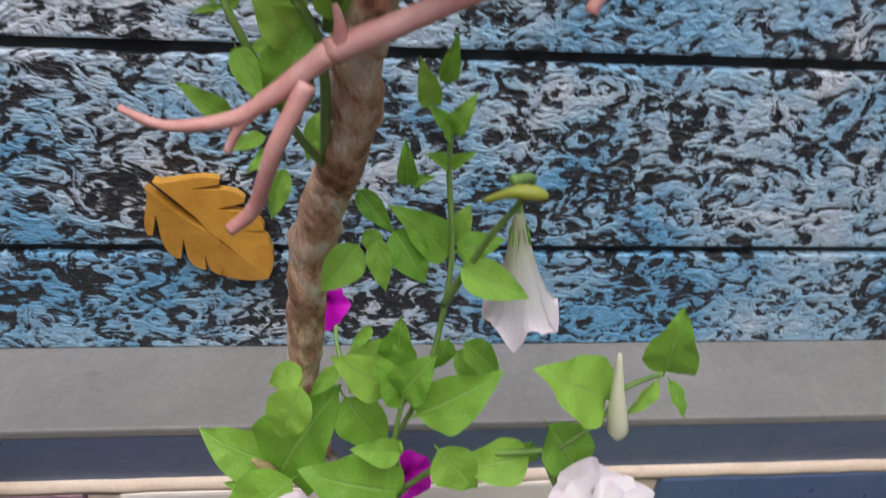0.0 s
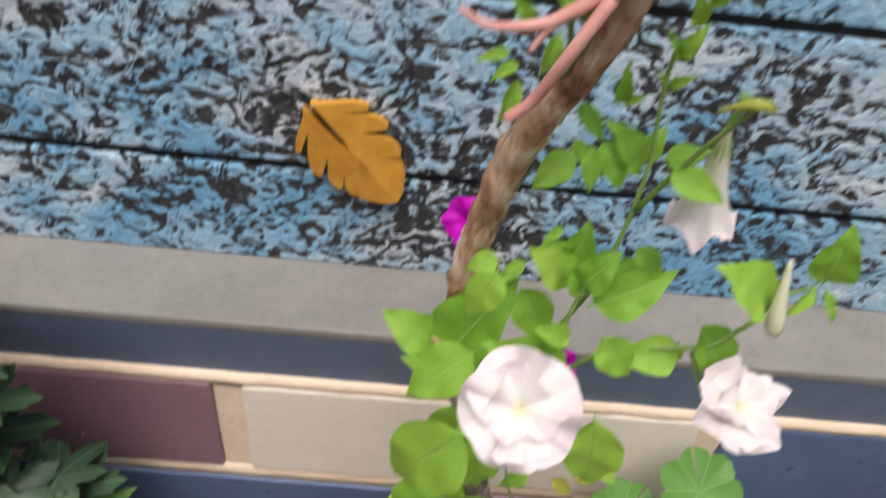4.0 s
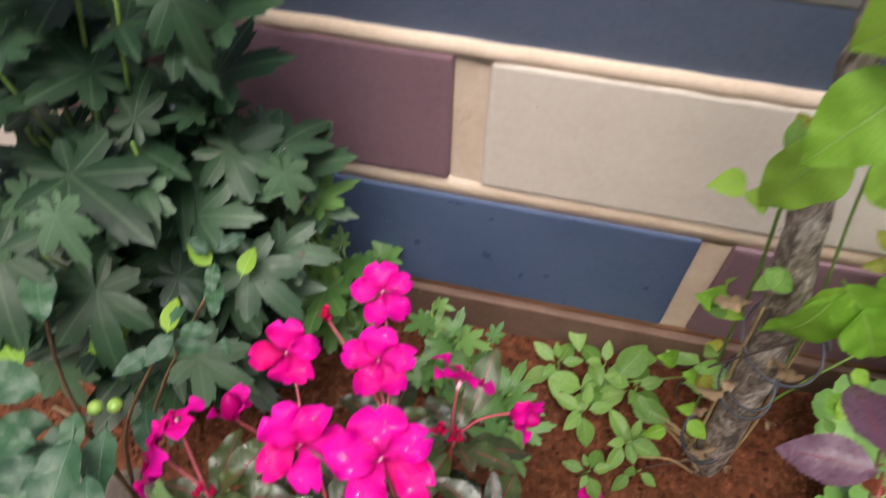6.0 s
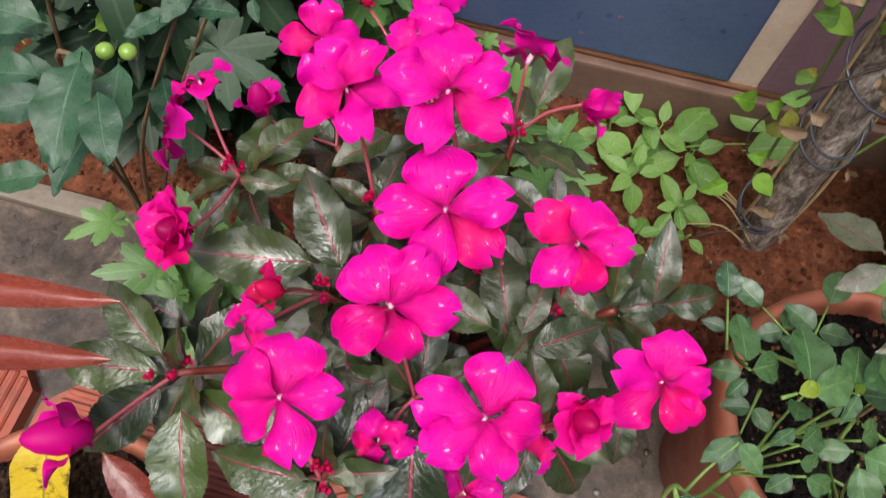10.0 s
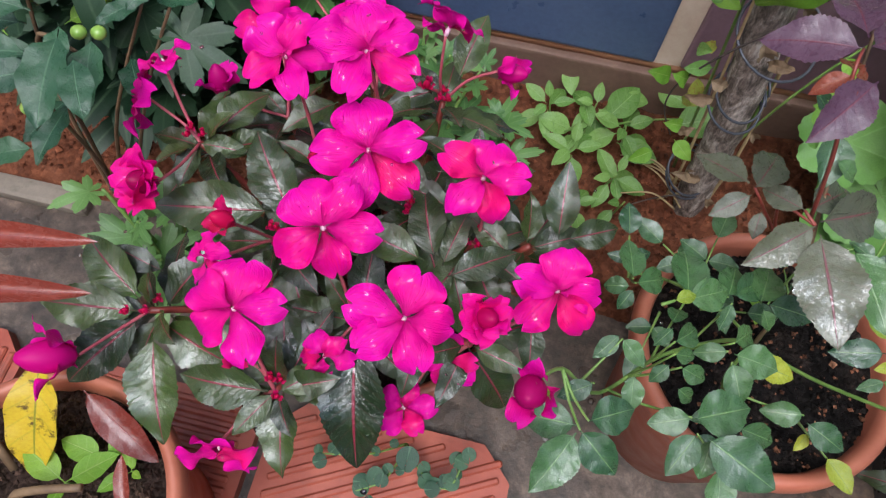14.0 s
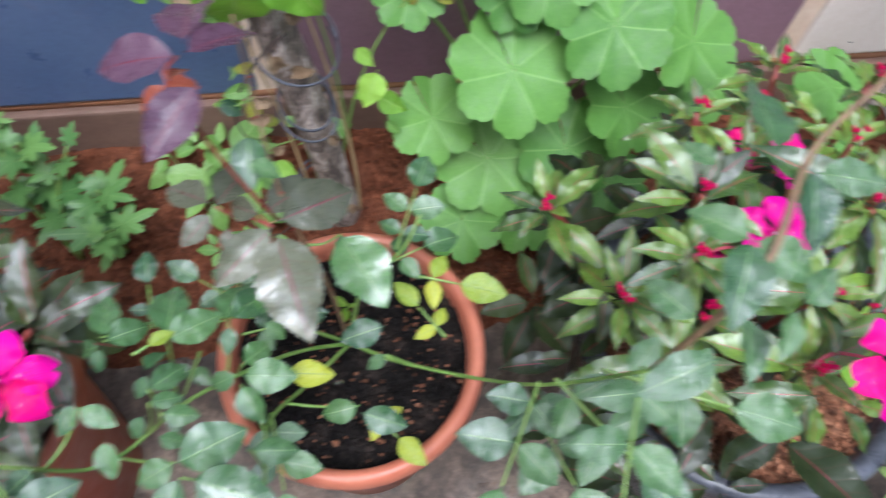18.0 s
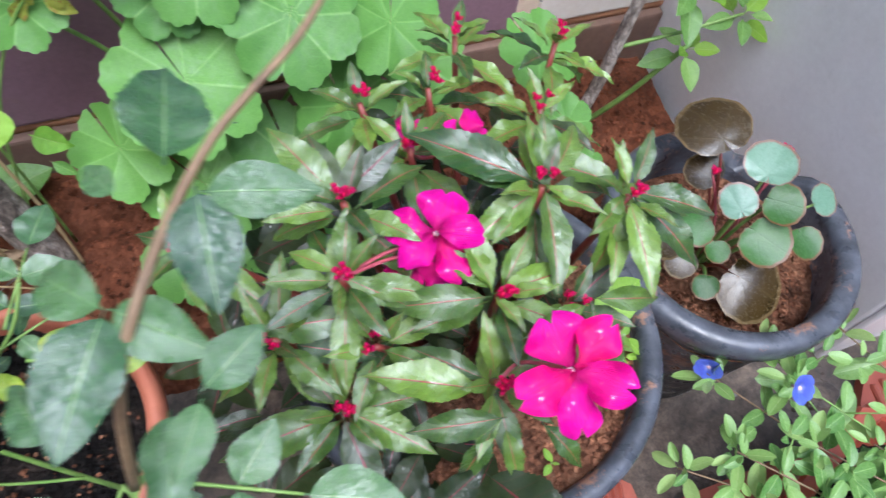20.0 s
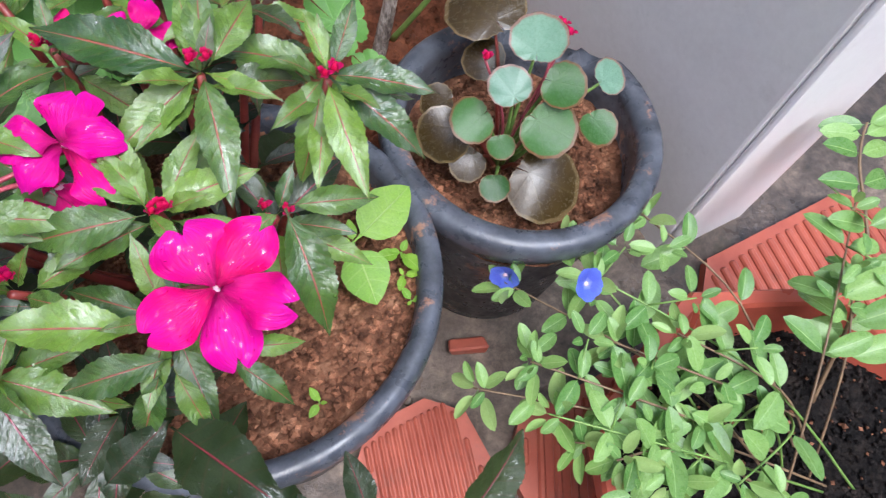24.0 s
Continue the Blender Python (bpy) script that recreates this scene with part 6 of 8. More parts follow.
sd = thing("seedling", "lime green seedling with two broad leaves in the red soil", "seedling", (0.522, -0.003, 0.214), "pot seedlings")
stem(sd, [(0.522, -0.003, 0.212), (0.523, -0.003, 0.232), (0.522, -0.003, 0.250)], 0.0018, 0.0012, MS_GREEN, n=3)
for tip, wd in (((0.575, 0.015, 0.262), 1.25), ((0.520, -0.047, 0.240), 1.55), ((0.511, 0.003, 0.252), 1.0), ((0.526, 0.012, 0.256), 1.0)):
    d = Vector(tip) - Vector((0.522, -0.003, 0.250))
    put_leaf(sd, LF_SEEDLING[0 if wd > 1.3 else 1], (0.522, -0.003, 0.250), d, d.length * 1.04, (0.1, -0.4, 1), wd)


# ---- begonia in the torn black pot ----
def begonia():
    p = thing("begonia", "begonia with round bronze and green leaves in a black pot", "plant", (0.697, 0.046, 0.205))
    c = Vector((0.685, 0.045, 0.184))
    rng = random.Random(9)
    rows = [(0.691, 0.119, 0.295, 0.0338, 0, 2, 100), (0.699, 0.061, 0.313, 0.0253, 9, 0, 60), (0.717, 0.035, 0.285, 0.0220, 0, 0, -40), (0.758, 0.032, 0.280, 0.0175, 9, 0, 20), (0.746, 0.008, 0.250, 0.0199, 0, 0, -80),
            (0.696, 0.014, 0.268, 0.0269, 0, 0, -60), (0.670, 0.046, 0.290, 0.0201, 9, 0, 100), (0.645, 0.044, 0.265, 0.0214, 0, 0, 200), (0.627, 0.051, 0.250, 0.0233, 0, 1, 200), (0.636, 0.082, 0.250, 0.0161, 0, 1, 170),
            (0.662, 0.024, 0.250, 0.0135, 0, 0, -95), (0.686, -0.010, 0.235, 0.0328, 0, 2, -50), (0.649, 0.004, 0.228, 0.0147, 0, 0, -110), (0.640, 0.032, 0.230, 0.0159, 0, 1, 220), (0.683, 0.095, 0.262, 0.0187, 0, 1, 120)]
    for x, y, z, r, kind, v, spin in rows:
        way = Vector((math.cos(radians(spin)), math.sin(radians(spin)), 0))
        at = Vector((x, y, z)) - way * r * 0.42
        out = Vector((at.x - c.x, at.y - c.y, 0))
        nrm = Vector((-0.25 + rng.uniform(-0.2, 0.2), -0.35 + rng.uniform(-0.2, 0.2), 1)) + out * 2
        put_disc(p, LF_BEGPALE[0] if kind == 9 else LF_BEGONIA[v], at, nrm, r * (1.22 if v else 1.08), spin)
        stem(p, [c + out * 0.15, c + out * 0.5 + Vector((0, 0, (z - c.z) * 0.6)), at - Vector((0, 0, 0.003))], 0.0022, 0.0012, MS_RED if v else MS_GREEN, "leaf_stalk", 6, 4)
    for q in ((0.735, 0.075, 0.300), (0.672, 0.080, 0.285), (0.738, 0.068, 0.296)):
        bud(p, q, (0.2, 0, 1), 0.008, MP_RED, rng, c)
    return p


begonia()


# ---- blue-flowered plant in the octagonal planter ----
def blue_daze():
    rng = random.Random(31)
    one = thing("trailing_plant", "trailing plant with oval leaves and sky-blue flowers in a red planter", "plant", (0.795, -0.305, 0.1), "trailing plants")
    two = thing("trailing_plant", "young trailing plant with small oval leaves in a red planter", "plant", (0.83, -0.30, 0.1), "trailing plants")
    c = Vector((0.80, -0.29, 0.10))
    tips = [(0.684, -0.050, 0.205), (0.752, -0.062, 0.215), (0.626, -0.060, 0.195), (0.679, -0.090, 0.22), (0.563, -0.122, 0.19), (0.603, -0.128, 0.215), (0.600, -0.165, 0.20), (0.665, -0.141, 0.215), (0.716, -0.160, 0.215),
             (0.700, -0.222, 0.19), (0.628, -0.215, 0.195), (0.613, -0.190, 0.18), (0.701, -0.271, 0.19),
            (0.925, -0.135, 0.225), (0.900, -0.180, 0.20), (0.66, -0.25, 0.18)]
    for k, t in enumerate(tips):
        t = Vector(t)
        p = two if k % 5 in (1, 3) else one
        root = c + Vector((rng.uniform(-0.06, 0.06), rng.uniform(-0.05, 0.05), 0))
        mid = (root + t) / 2 + Vector((rng.uniform(-0.015, 0.015), rng.uniform(-0.015, 0.015), 0.035))
        line = smooth_line([root, mid, t], 10)
        stem(p, [root, mid, t], 0.0013, 0.0008, MS_GREEN if k % 3 == 0 else MS_BROWN, "stem", 5, 6)
        big = 1.25 if t.x > 0.89 else 1.0
        n = 3 if t.x > 0.69 and t.x < 0.89 else 4
        for j in range(n):
            q = 0.50 + 0.50 * j / (n - 1)
            i = min(int(q * (len(line) - 1)), len(line) - 2)
            base, d = line[i], (line[i + 1] - line[i]).normalized()
            side = d.cross(Vector((0, 0, 1))).normalized()
            if j % 2:
                side = (side + Vector((0, 0, 0.7))).normalized()
            for sg in (-1, 1):
                ln = 0.037 * big * (1 - 0.45 * max(0.0, q - 0.75) / 0.25) * rng.uniform(0.8, 1.15)
                lf = put_leaf(p, rng.choice(LF_BLUE), base, side * sg + d * rng.uniform(0.3, 0.8) + Vector((0, 0, rng.uniform(-0.1, 0.35))), ln, (0, -0.25, 1))
                if j % 2:
                    drops_on(lf, lf, 1, rng)
        rosette(p, line[-1], d + Vector((0, -0.2, 0.8)), rng, LF_BLUEYOUNG, 6, 0.030, 60, 0, 0.010)
        for q in (0.8,):
            at = line[int(q * (len(line) - 1))]
            tip = at + Vector((rng.uniform(-0.03, 0.03), rng.uniform(-0.03, 0.03), 0.016))
            stem(p, [at, tip], 0.0009, 0.0007, MS_GREEN, "stem", 5, 2)
            rosette(p, tip, (0, -0.2, 1), rng, LF_BLUE, 5, 0.025, 60, -5, 0.008)
    p = one
    for at, f in (((0.653, -0.104, 0.256), (0.1, -0.5, 0.6)), ((0.628, -0.056, 0.200), (-0.5, -0.4, 0.2)), ((0.640, -0.046, 0.216), (-0.2, 0.5, 0.6))):
        fl = part("flower", tube([(0, 0, -0.006), (0, 0, 0), (0, 0, 0.002)], [0.0012, 0.0022, 0.001], 8), MP_EYE, p, "sky-blue flower", smooth=True)
        fl.matrix_local = frame_of(Vector(at) - p.location, Vector(f).orthogonal(), f)
        for j in range(5):
            a = j * 1.2566
            reuse("petal", PT_BLUE, fl, frame_of((0, 0, 0), (math.cos(a), math.sin(a), 0.5), (0, 0, 1)) @ Matrix.Diagonal((0.0165, 0.0135, 0.0135, 1)))
    # the taller shoot by the wall's end
    sh = [(0.86, -0.26, 0.1), (0.905, -0.19, 0.20), (0.945, -0.11, 0.235), (0.965, -0.085, 0.25)]
    stem(p, sh, 0.002, 0.001, MS_BROWN, "stem", 6, 6)
    line = smooth_line(sh, 8)
    for i in range(5, len(line), 3):
        for sg in (-1, 1):
            put_leaf(p, rng.choice(LF_BLUE), line[i], (sg * 0.9, -0.3 * sg + 0.2, rng.uniform(-0.1, 0.4)), 0.040, (0, -0.3, 1))
    return p


blue_daze()

# ---- rose in the second orange pot ----
def rose():
    rng = random.Random(77)
    p = thing("rose_bush", "young rose with wet green leaves, purple shoots and pink bud", "plant", (0.088, 0.034, 0.236))
    c = Vector((0.085, 0.045, 0.236))
    canes = [[c, (0.075, 0.06, 0.33), (0.055, 0.085, 0.405), (0.045, 0.13, 0.46), (0.040, 0.16, 0.50)],
             [c, (0.04, 0.02, 0.29), (-0.02, -0.02, 0.33), (-0.065, -0.065, 0.355), (-0.10, -0.075, 0.42), (-0.118, -0.098, 0.452)],
             [c, (0.03, 0.05, 0.29), (-0.02, 0.04, 0.33), (-0.05, 0.035, 0.34)],
             [c, (0.13, 0.01, 0.27), (0.20, -0.05, 0.38), (0.235, -0.085, 0.50)],
             [(0.235, -0.085, 0.50), (0.255, -0.075, 0.575), (0.284, -0.033, 0.591), (0.318, -0.009, 0.604), (0.335, 0.01, 0.61)],
             [c, (0.10, 0.075, 0.28), (0.135, 0.085, 0.325), (0.15, 0.10, 0.35)],
             [c, (0.05, 0.0, 0.27), (0.03, -0.04, 0.32), (0.03, -0.085, 0.335)]]
    for k, pts in enumerate(canes):
        stem(p, pts, 0.0019 if k != 2 else 0.0015, 0.0010, MS_BROWN if k in (0, 4) else MS_GREEN, "cane", 7, 6)
    # purple young leaves and the leaflets that show singly
    key_leaves(p, PURPLE[:9], LF_TURNING, rng, 1.05, "leaflet", 0.1, 3)
    key_leaves(p, PURPLE[9:], LF_PURPLE, rng, 1.05, "leaflet", 0.1, 1)
    key_leaves(p, REDTIPS, LF_REDYOUNG, rng, 1.2, "leaflet", 0.1)
    for rows in (ROSE_A, ROSE_B, ROSE_C):
        key_leaves(p, rows, LF_ROSE, rng, 0.95, "leaflet", 0.12, 2)
    low, node, high, red = Vector(PURPLE[0][:3]), Vector(PURPLE[6][:3]), Vector(PURPLE[9][:3]), Vector(REDTIPS[0][:3])
    for line in ([(0.06, 0.07, 0.33), (low + node) / 2 + Vector((0, 0.005, -0.01)), low], [(0.045, 0.08, 0.36), node], [(0.050, 0.075, 0.40), (low + red) / 2, red, high], [low, Vector(PURPLE[3][:3])]):
        stem(p, line, 0.0015, 0.0009, MS_RED, "rachis", 6, 4)
    # stalks that tie the leaflets to the nearest cane
    joints = [q for pts in canes for q in smooth_line(pts, 6)]
    for rows in (ROSE_A, ROSE_B, ROSE_C):
        for r in rows[::2]:
            foot = Vector(r[:3])
            near = min(joints, key=lambda q: (q - foot).length + 0.6 * max(0.0, q.z - foot.z))
            if (near - foot).length < 0.14:
                stem(p, [near, (near + foot) / 2 + Vector((0, 0, -0.006)), foot], 0.0012, 0.0007, MS_GREEN, "rachis", 5, 3)
    # smaller leaves below
    for base, d, pr, sz in (((-0.05, 0.035, 0.33), (-0.1, 0.75, 0.1), 1, 0.026), ((-0.02, 0.02, 0.315), (-0.25, -0.8, 0.0), 1, 0.026), ((0.0, 0.035, 0.32), (0.2, 0.7, 0.1), 2, 0.028), ((0.01, 0.03, 0.315), (0.75, 0.1, 0.05), 1, 0.026),
                           ((0.03, -0.03, 0.31), (0.1, -0.75, -0.1), 2, 0.034), ((0.005, 0.06, 0.31), (-0.6, 0.4, 0.1), 1, 0.028), ((0.10, 0.07, 0.27), (-0.2, 0.8, 0.1), 1, 0.028), ((0.13, 0.085, 0.325), (0.3, 0.7, 0.15), 2, 0.032), ((0.12, 0.08, 0.31), (0.85, 0.3, 0.1), 1, 0.032)):
        compound(p, base, d, rng, LF_ROSE, pr, sz, (rng.uniform(-0.2, 0.2), -0.2, 1), 0.020, MS_GREEN, 0.014)
    for base, d, pr, sz in (((0.145, 0.055, 0.335), (0.75, -0.25, 0.0), 1, 0.034), ((0.035, -0.008, 0.33), (0.9, -0.1, 0.0), 0, 0.030), ((-0.04, -0.008, 0.39), (0.5, 0.3, 0.0), 0, 0.016), ((0.16, 0.01, 0.32), (-0.4, 0.5, 0.2), 1, 0.024), ((0.10, -0.03, 0.285), (0.4, -0.5, 0.1), 1, 0.026)):
        compound(p, base, d, rng, LF_ROSEYEL, pr, sz, (0, -0.2, 1), 0.02, MS_GREEN, 0.010)
    # the long cane that leans out in front
    for base, d, pr, sz in (((0.235, -0.08, 0.49), (-0.35, -0.75, 0.1), 2, 0.036), ((0.225, -0.07, 0.46), (0.75, -0.35, 0.05), 2, 0.036), ((0.21, -0.06, 0.42), (0.5, -0.75, 0.0), 2, 0.038),
                           ((0.205, -0.055, 0.40), (-0.4, -0.7, 0.0), 2, 0.038), ((0.20, -0.05, 0.37), (0.3, -0.8, -0.1), 2, 0.040)):
        compound(p, base, d, rng, LF_ROSE, pr, sz, (0, -0.35, 1), 0.026, MS_GREEN, 0.014)
    key_leaves(p, ROSE_NEAR, LF_ROSE, rng, 0.88, "leaflet", 0.1)
    bud(p, (-0.118, -0.098, 0.455), (-0.15, -0.55, 0.75), 0.024, MP_HOTPINK, rng, None, 0.5, "plump pink rose bud with green sepals")
    for k in range(4):
        a = k * 1.6
        put_leaf(p, LF_PETUNIA[k], (-0.118, -0.098, 0.456), (math.cos(a) * 0.6, -0.4 + math.sin(a) * 0.4, 0.55), 0.018, (math.cos(a), math.sin(a), 0), 0.5, "sepal")
    # thorns
    for t in np.linspace(0.15, 0.9, 9):
        q = smooth_line(canes[0], 10)
        b = q[int(t * (len(q) - 1))]
        a = t * 23
        bm = tube([(0, 0, 0), (0, 0.002, 0.0015), (0, 0.004, 0.001)], [0.0011, 0.0007, 0.0001], 5)
        th = part("thorn", bm, MS_RED, p)
        th.matrix_local = frame_of(b - p.location, (math.cos(a), math.sin(a), 0), (0, 0, 1))
    return p


rose()


# ---- lobed-leaved plants by the wall ----
def mum(at, shoots, label, seed, meshes, length, n):
    rng = random.Random(seed)
    p = thing("chrysanthemum", label, "plant", at, "lobed-leaved plants")
    for tip in shoots:
        tip = Vector(tip)
        root = Vector(at) + Vector((rng.uniform(-0.05, 0.05), rng.uniform(-0.03, 0.03), 0))
        mid = (root + tip) / 2 + Vector((rng.uniform(-0.02, 0.02), rng.uniform(-0.02, 0.02), 0.02))
        stem(p, [root, mid, tip], 0.003, 0.0016, MS_GREEN, "stem", 6, 5)
        line = smooth_line([root, mid, tip], 10)
        a = rng.uniform(0, 6.28)
        for k in range(n):
            q = line[int((0.3 + 0.7 * k / (n - 1)) * (len(line) - 1))]
            a += 2.4
            t = k / (n - 1)
            d = Vector((math.cos(a), math.sin(a) - 0.35, 0.25 + 0.35 * t))
            put_leaf(p, rng.choice(meshes), q, d, length * (1.0 - 0.45 * t ** 3) * rng.uniform(0.8, 1.15), (0, -0.3, 1))
    MUMS.append(p)
    return p


MUMS = []
mum((-0.62, 0.30, 0.02), [(-0.52, 0.33, 0.72), (-0.55, 0.35, 0.76), (-0.60, 0.34, 0.72), (-0.50, 0.30, 0.62), (-0.60, 0.26, 0.56), (-0.68, 0.32, 0.60), (-0.55, 0.36, 0.48), (-0.72, 0.25, 0.46), (-0.60, 0.20, 0.40), (-0.52, 0.27, 0.36), (-0.75, 0.35, 0.5), (-0.50, 0.33, 0.50), (-0.66, 0.20, 0.30), (-0.50, 0.22, 0.24), (-0.80, 0.28, 0.36), (-0.51, 0.26, 0.50), (-0.47, 0.27, 0.41), (-0.58, 0.24, 0.28), (-0.49, 0.25, 0.31), (-0.66, 0.24, 0.66)],
    "tall chrysanthemum with dark grey-green lobed leaves beside the wall", 4, LF_MUM, 0.115, 9)
key_leaves(MUMS[0], MUM_A, LF_MUM + LF_MUMLIT[:2], random.Random(40), 1.1)
# leaves in the open, their brightness put into the leaf colour
key_leaves(MUMS[0], MUM_C, LF_MUMLIT, random.Random(41), 1.15, lift=0.1)
key_leaves(MUMS[0], MUM_B, LF_MUM, random.Random(42), 1.0)
key_leaves(MUMS[0], MUM_D, LF_MUMLIT + LF_MUMYOUNG[:1], random.Random(43), 1.0, lift=0.1)
mum((-0.40, 0.37, 0.03), [(-0.40, 0.37, 0.25), (-0.355, 0.385, 0.23), (-0.47, 0.36, 0.36), (-0.43, 0.34, 0.42)], "young chrysanthemum shoots with fresh green lobed leaves", 6, LF_MUMYOUNG, 0.060, 6)
mum((-0.22, 0.30, 0.03), [(-0.25, 0.32, 0.20), (-0.215, 0.335, 0.17), (-0.18, 0.28, 0.16), (-0.17, 0.21, 0.17), (-0.29, 0.36, 0.19)], "low fresh green lobed-leaved shoots behind the balsam", 8, LF_MUMYOUNG, 0.055, 6)
mum((-0.48, 0.05, 0.02), [(-0.47, 0.02, 0.25), (-0.495, 0.03, 0.28), (-0.45, 0.0, 0.22), (-0.47, 0.07, 0.22), (-0.44, 0.05, 0.25)], "small lobed-leaved shoots beside the balsam pot", 12, LF_MUMYOUNG, 0.068, 5)


mum((-0.42, 0.36, 0.06), [(-0.425, 0.33, 0.45), (-0.44, 0.31, 0.41), (-0.42, 0.33, 0.36)], "fresh green chrysanthemum shoots against the wall", 15, LF_MUMYOUNG + LF_MUM[:1], 0.075, 4)


def nightshade():
    """Leaning stems with wet blue-green leaves and a few green berries."""
    rng = random.Random(19)
    p = thing("berry_plant", "leaning plant with wet blue-green leaves and small green berries", "plant", (-0.60, 0.10, 0.02))
    root = Vector((-0.60, 0.10, 0.02))
    m_berry = plainmat("green_berry", (0.20, 0.36, 0.06), (0.32, 0.46, 0.1), 0.25)
    stems = [[root, (-0.56, 0.10, 0.25), (-0.50, 0.07, 0.42), (-0.46, 0.06, 0.43)], [root, (-0.56, 0.09, 0.2), (-0.49, 0.035, 0.42), (-0.43, 0.01, 0.45)], [root, (-0.55, 0.12, 0.22), (-0.46, 0.14, 0.40)], [root, (-0.6, 0.13, 0.25), (-0.57, 0.16, 0.42)], [root, (-0.52, 0.15, 0.25), (-0.435, 0.20, 0.42)]]
    for s in stems:
        stem(p, s, 0.0026, 0.0014, MS_BROWN, "stem", 6, 5)
    for b, d, ln in (((-0.52, 0.085, 0.415), (-0.85, -0.1, 0.05), 0.060), ((-0.49, 0.06, 0.42), (-0.8, -0.25, 0.0), 0.055), ((-0.475, 0.045, 0.43), (-0.7, -0.5, 0.0), 0.052), ((-0.445, 0.045, 0.47), (0.1, -0.9, -0.05), 0.066), ((-0.44, 0.06, 0.45), (0.2, -0.8, -0.1), 0.05),
                     ((-0.56, 0.17, 0.42), (0.1, -0.9, 0.0), 0.045), ((-0.46, 0.14, 0.40), (-0.5, -0.6, 0.1), 0.040), ((-0.455, 0.145, 0.40), (0.75, 0.1, 0.1), 0.036), ((-0.46, 0.15, 0.40), (-0.1, 0.8, 0.3), 0.034), ((-0.435, 0.20, 0.42), (0.3, -0.7, 0.1), 0.034), ((-0.44, 0.21, 0.42), (-0.6, 0.3, 0.2), 0.034),
                     ((-0.58, 0.11, 0.36), (-0.7, 0.4, 0.2), 0.05), ((-0.55, 0.1, 0.3), (-0.3, -0.8, 0.1), 0.055), ((-0.50, 0.06, 0.36), (-0.1, -0.9, 0.0), 0.055), ((-0.46, 0.10, 0.38), (0.4, -0.6, 0.1), 0.045), ((-0.53, 0.03, 0.33), (-0.8, -0.4, 0.1), 0.05), ((-0.55, 0.14, 0.35), (0.6, 0.6, 0.2), 0.045), ((-0.42, 0.21, 0.41), (0.1, 0.9, 0.4), 0.03)):
        put_leaf(p, rng.choice(LF_NIGHT if d[1] < 0.3 else LF_SEEDLING), b, d, ln, (0, -0.25, 1))
    key_leaves(p, NIGHT, LF_NIGHT, rng, 1.1)
    for q in ((-0.497, 0.026, 0.425), (-0.476, 0.014, 0.422), (-0.452, 0.078, 0.432), (-0.462, 0.072, 0.436)):
        bm = bmesh.new()
        bmesh.ops.create_icosphere(bm, subdivisions=2, radius=0.0055)
        for v in bm.verts:
            v.co.z *= 0.9
            v.co *= 1 - 0.12 * max(0, v.co.z / 0.0055) ** 6
        b = part("berry", bm, m_berry, p, "unripe green berry", smooth=True)
        b.location = Vector(q) - p.location
    return p


nightshade()


# ---- broad soft leaves behind ----
def mallow():
    rng = random.Random(14)
    p = thing("mallow_plant", "mallow with broad soft light green scalloped leaves against the wall", "plant", (0.28, 0.36, 0.05))
    c = Vector((0.29, 0.36, 0.05))
    for x, y, z, r, nx, ny in ((0.268, 0.300, 0.285, 0.066, 0.0, -0.55), (0.366, 0.313, 0.325, 0.060, 0.1, -0.55), (0.405, 0.300, 0.215, 0.055, 0.3, -0.5), (0.255, 0.290, 0.150, 0.066, -0.2, -0.5), (0.345, 0.285, 0.165, 0.062, 0.1, -0.6), (0.190, 0.315, 0.200, 0.050, -0.4, -0.5),
                               (0.300, 0.345, 0.365, 0.050, 0.0, -0.7), (0.455, 0.310, 0.300, 0.052, 0.2, -0.5), (0.180, 0.345, 0.430, 0.040, -0.2, -0.7), (0.250, 0.350, 0.480, 0.046, 0.0, -0.7), (0.270, 0.350, 0.340, 0.040, 0, -0.6), (0.352, 0.350, 0.350, 0.045, 0.2, -0.6), (0.165, 0.340, 0.355, 0.036, -0.2, -0.6),
                               (0.22, 0.24, 0.10, 0.05, -0.1, -0.3), (0.40, 0.26, 0.12, 0.055, 0.1, -0.3), (0.30, 0.25, 0.09, 0.05, 0, -0.3), (0.50, 0.33, 0.22, 0.05, 0.2, -0.4)):
        at = Vector((x, y, z))
        put_disc(p, rng.choice(LF_MALLOW), at, (nx + rng.uniform(-0.15, 0.15), ny, 1), r, -90 + rng.uniform(-40, 40))
        stem(p, [c + Vector((rng.uniform(-0.03, 0.03), 0, 0)), (c + at) / 2 + Vector((0, 0.02, 0.03)), at], 0.0028, 0.0018, MS_GREEN, "leaf_stalk", 6, 5)
    return p


mallow()


# ---- low weeds on the red soil ----
WEED_PLANTS = [((-0.120, 0.375, 0.05), 0.033, 9), ((-0.070, 0.385, 0.05), 0.036, 9), ((-0.020, 0.365, 0.045), 0.040, 9), ((-0.095, 0.325, 0.035), 0.038, 8), ((-0.035, 0.300, 0.03), 0.033, 8), ((-0.078, 0.255, 0.02), 0.026, 8), ((-0.015, 0.270, 0.02), 0.028, 6),]
for k, (q, ln, n) in enumerate(WEED_PLANTS):
    rng = random.Random(100 + k)
    w = thing("weed", "low light green weed growing on the red soil", "weed", q, "weeds on the soil")
    top = Vector(q) + Vector((rng.uniform(-0.01, 0.01), -0.01, 0.055))
    stem(w, [q, top], 0.0016, 0.001, MS_GREEN, n=3)
    rosette(w, top, (rng.uniform(-0.2, 0.2), -0.3, 1), rng, LF_WEED, n - 2, ln * 1.3, 45, -20, 0.035)

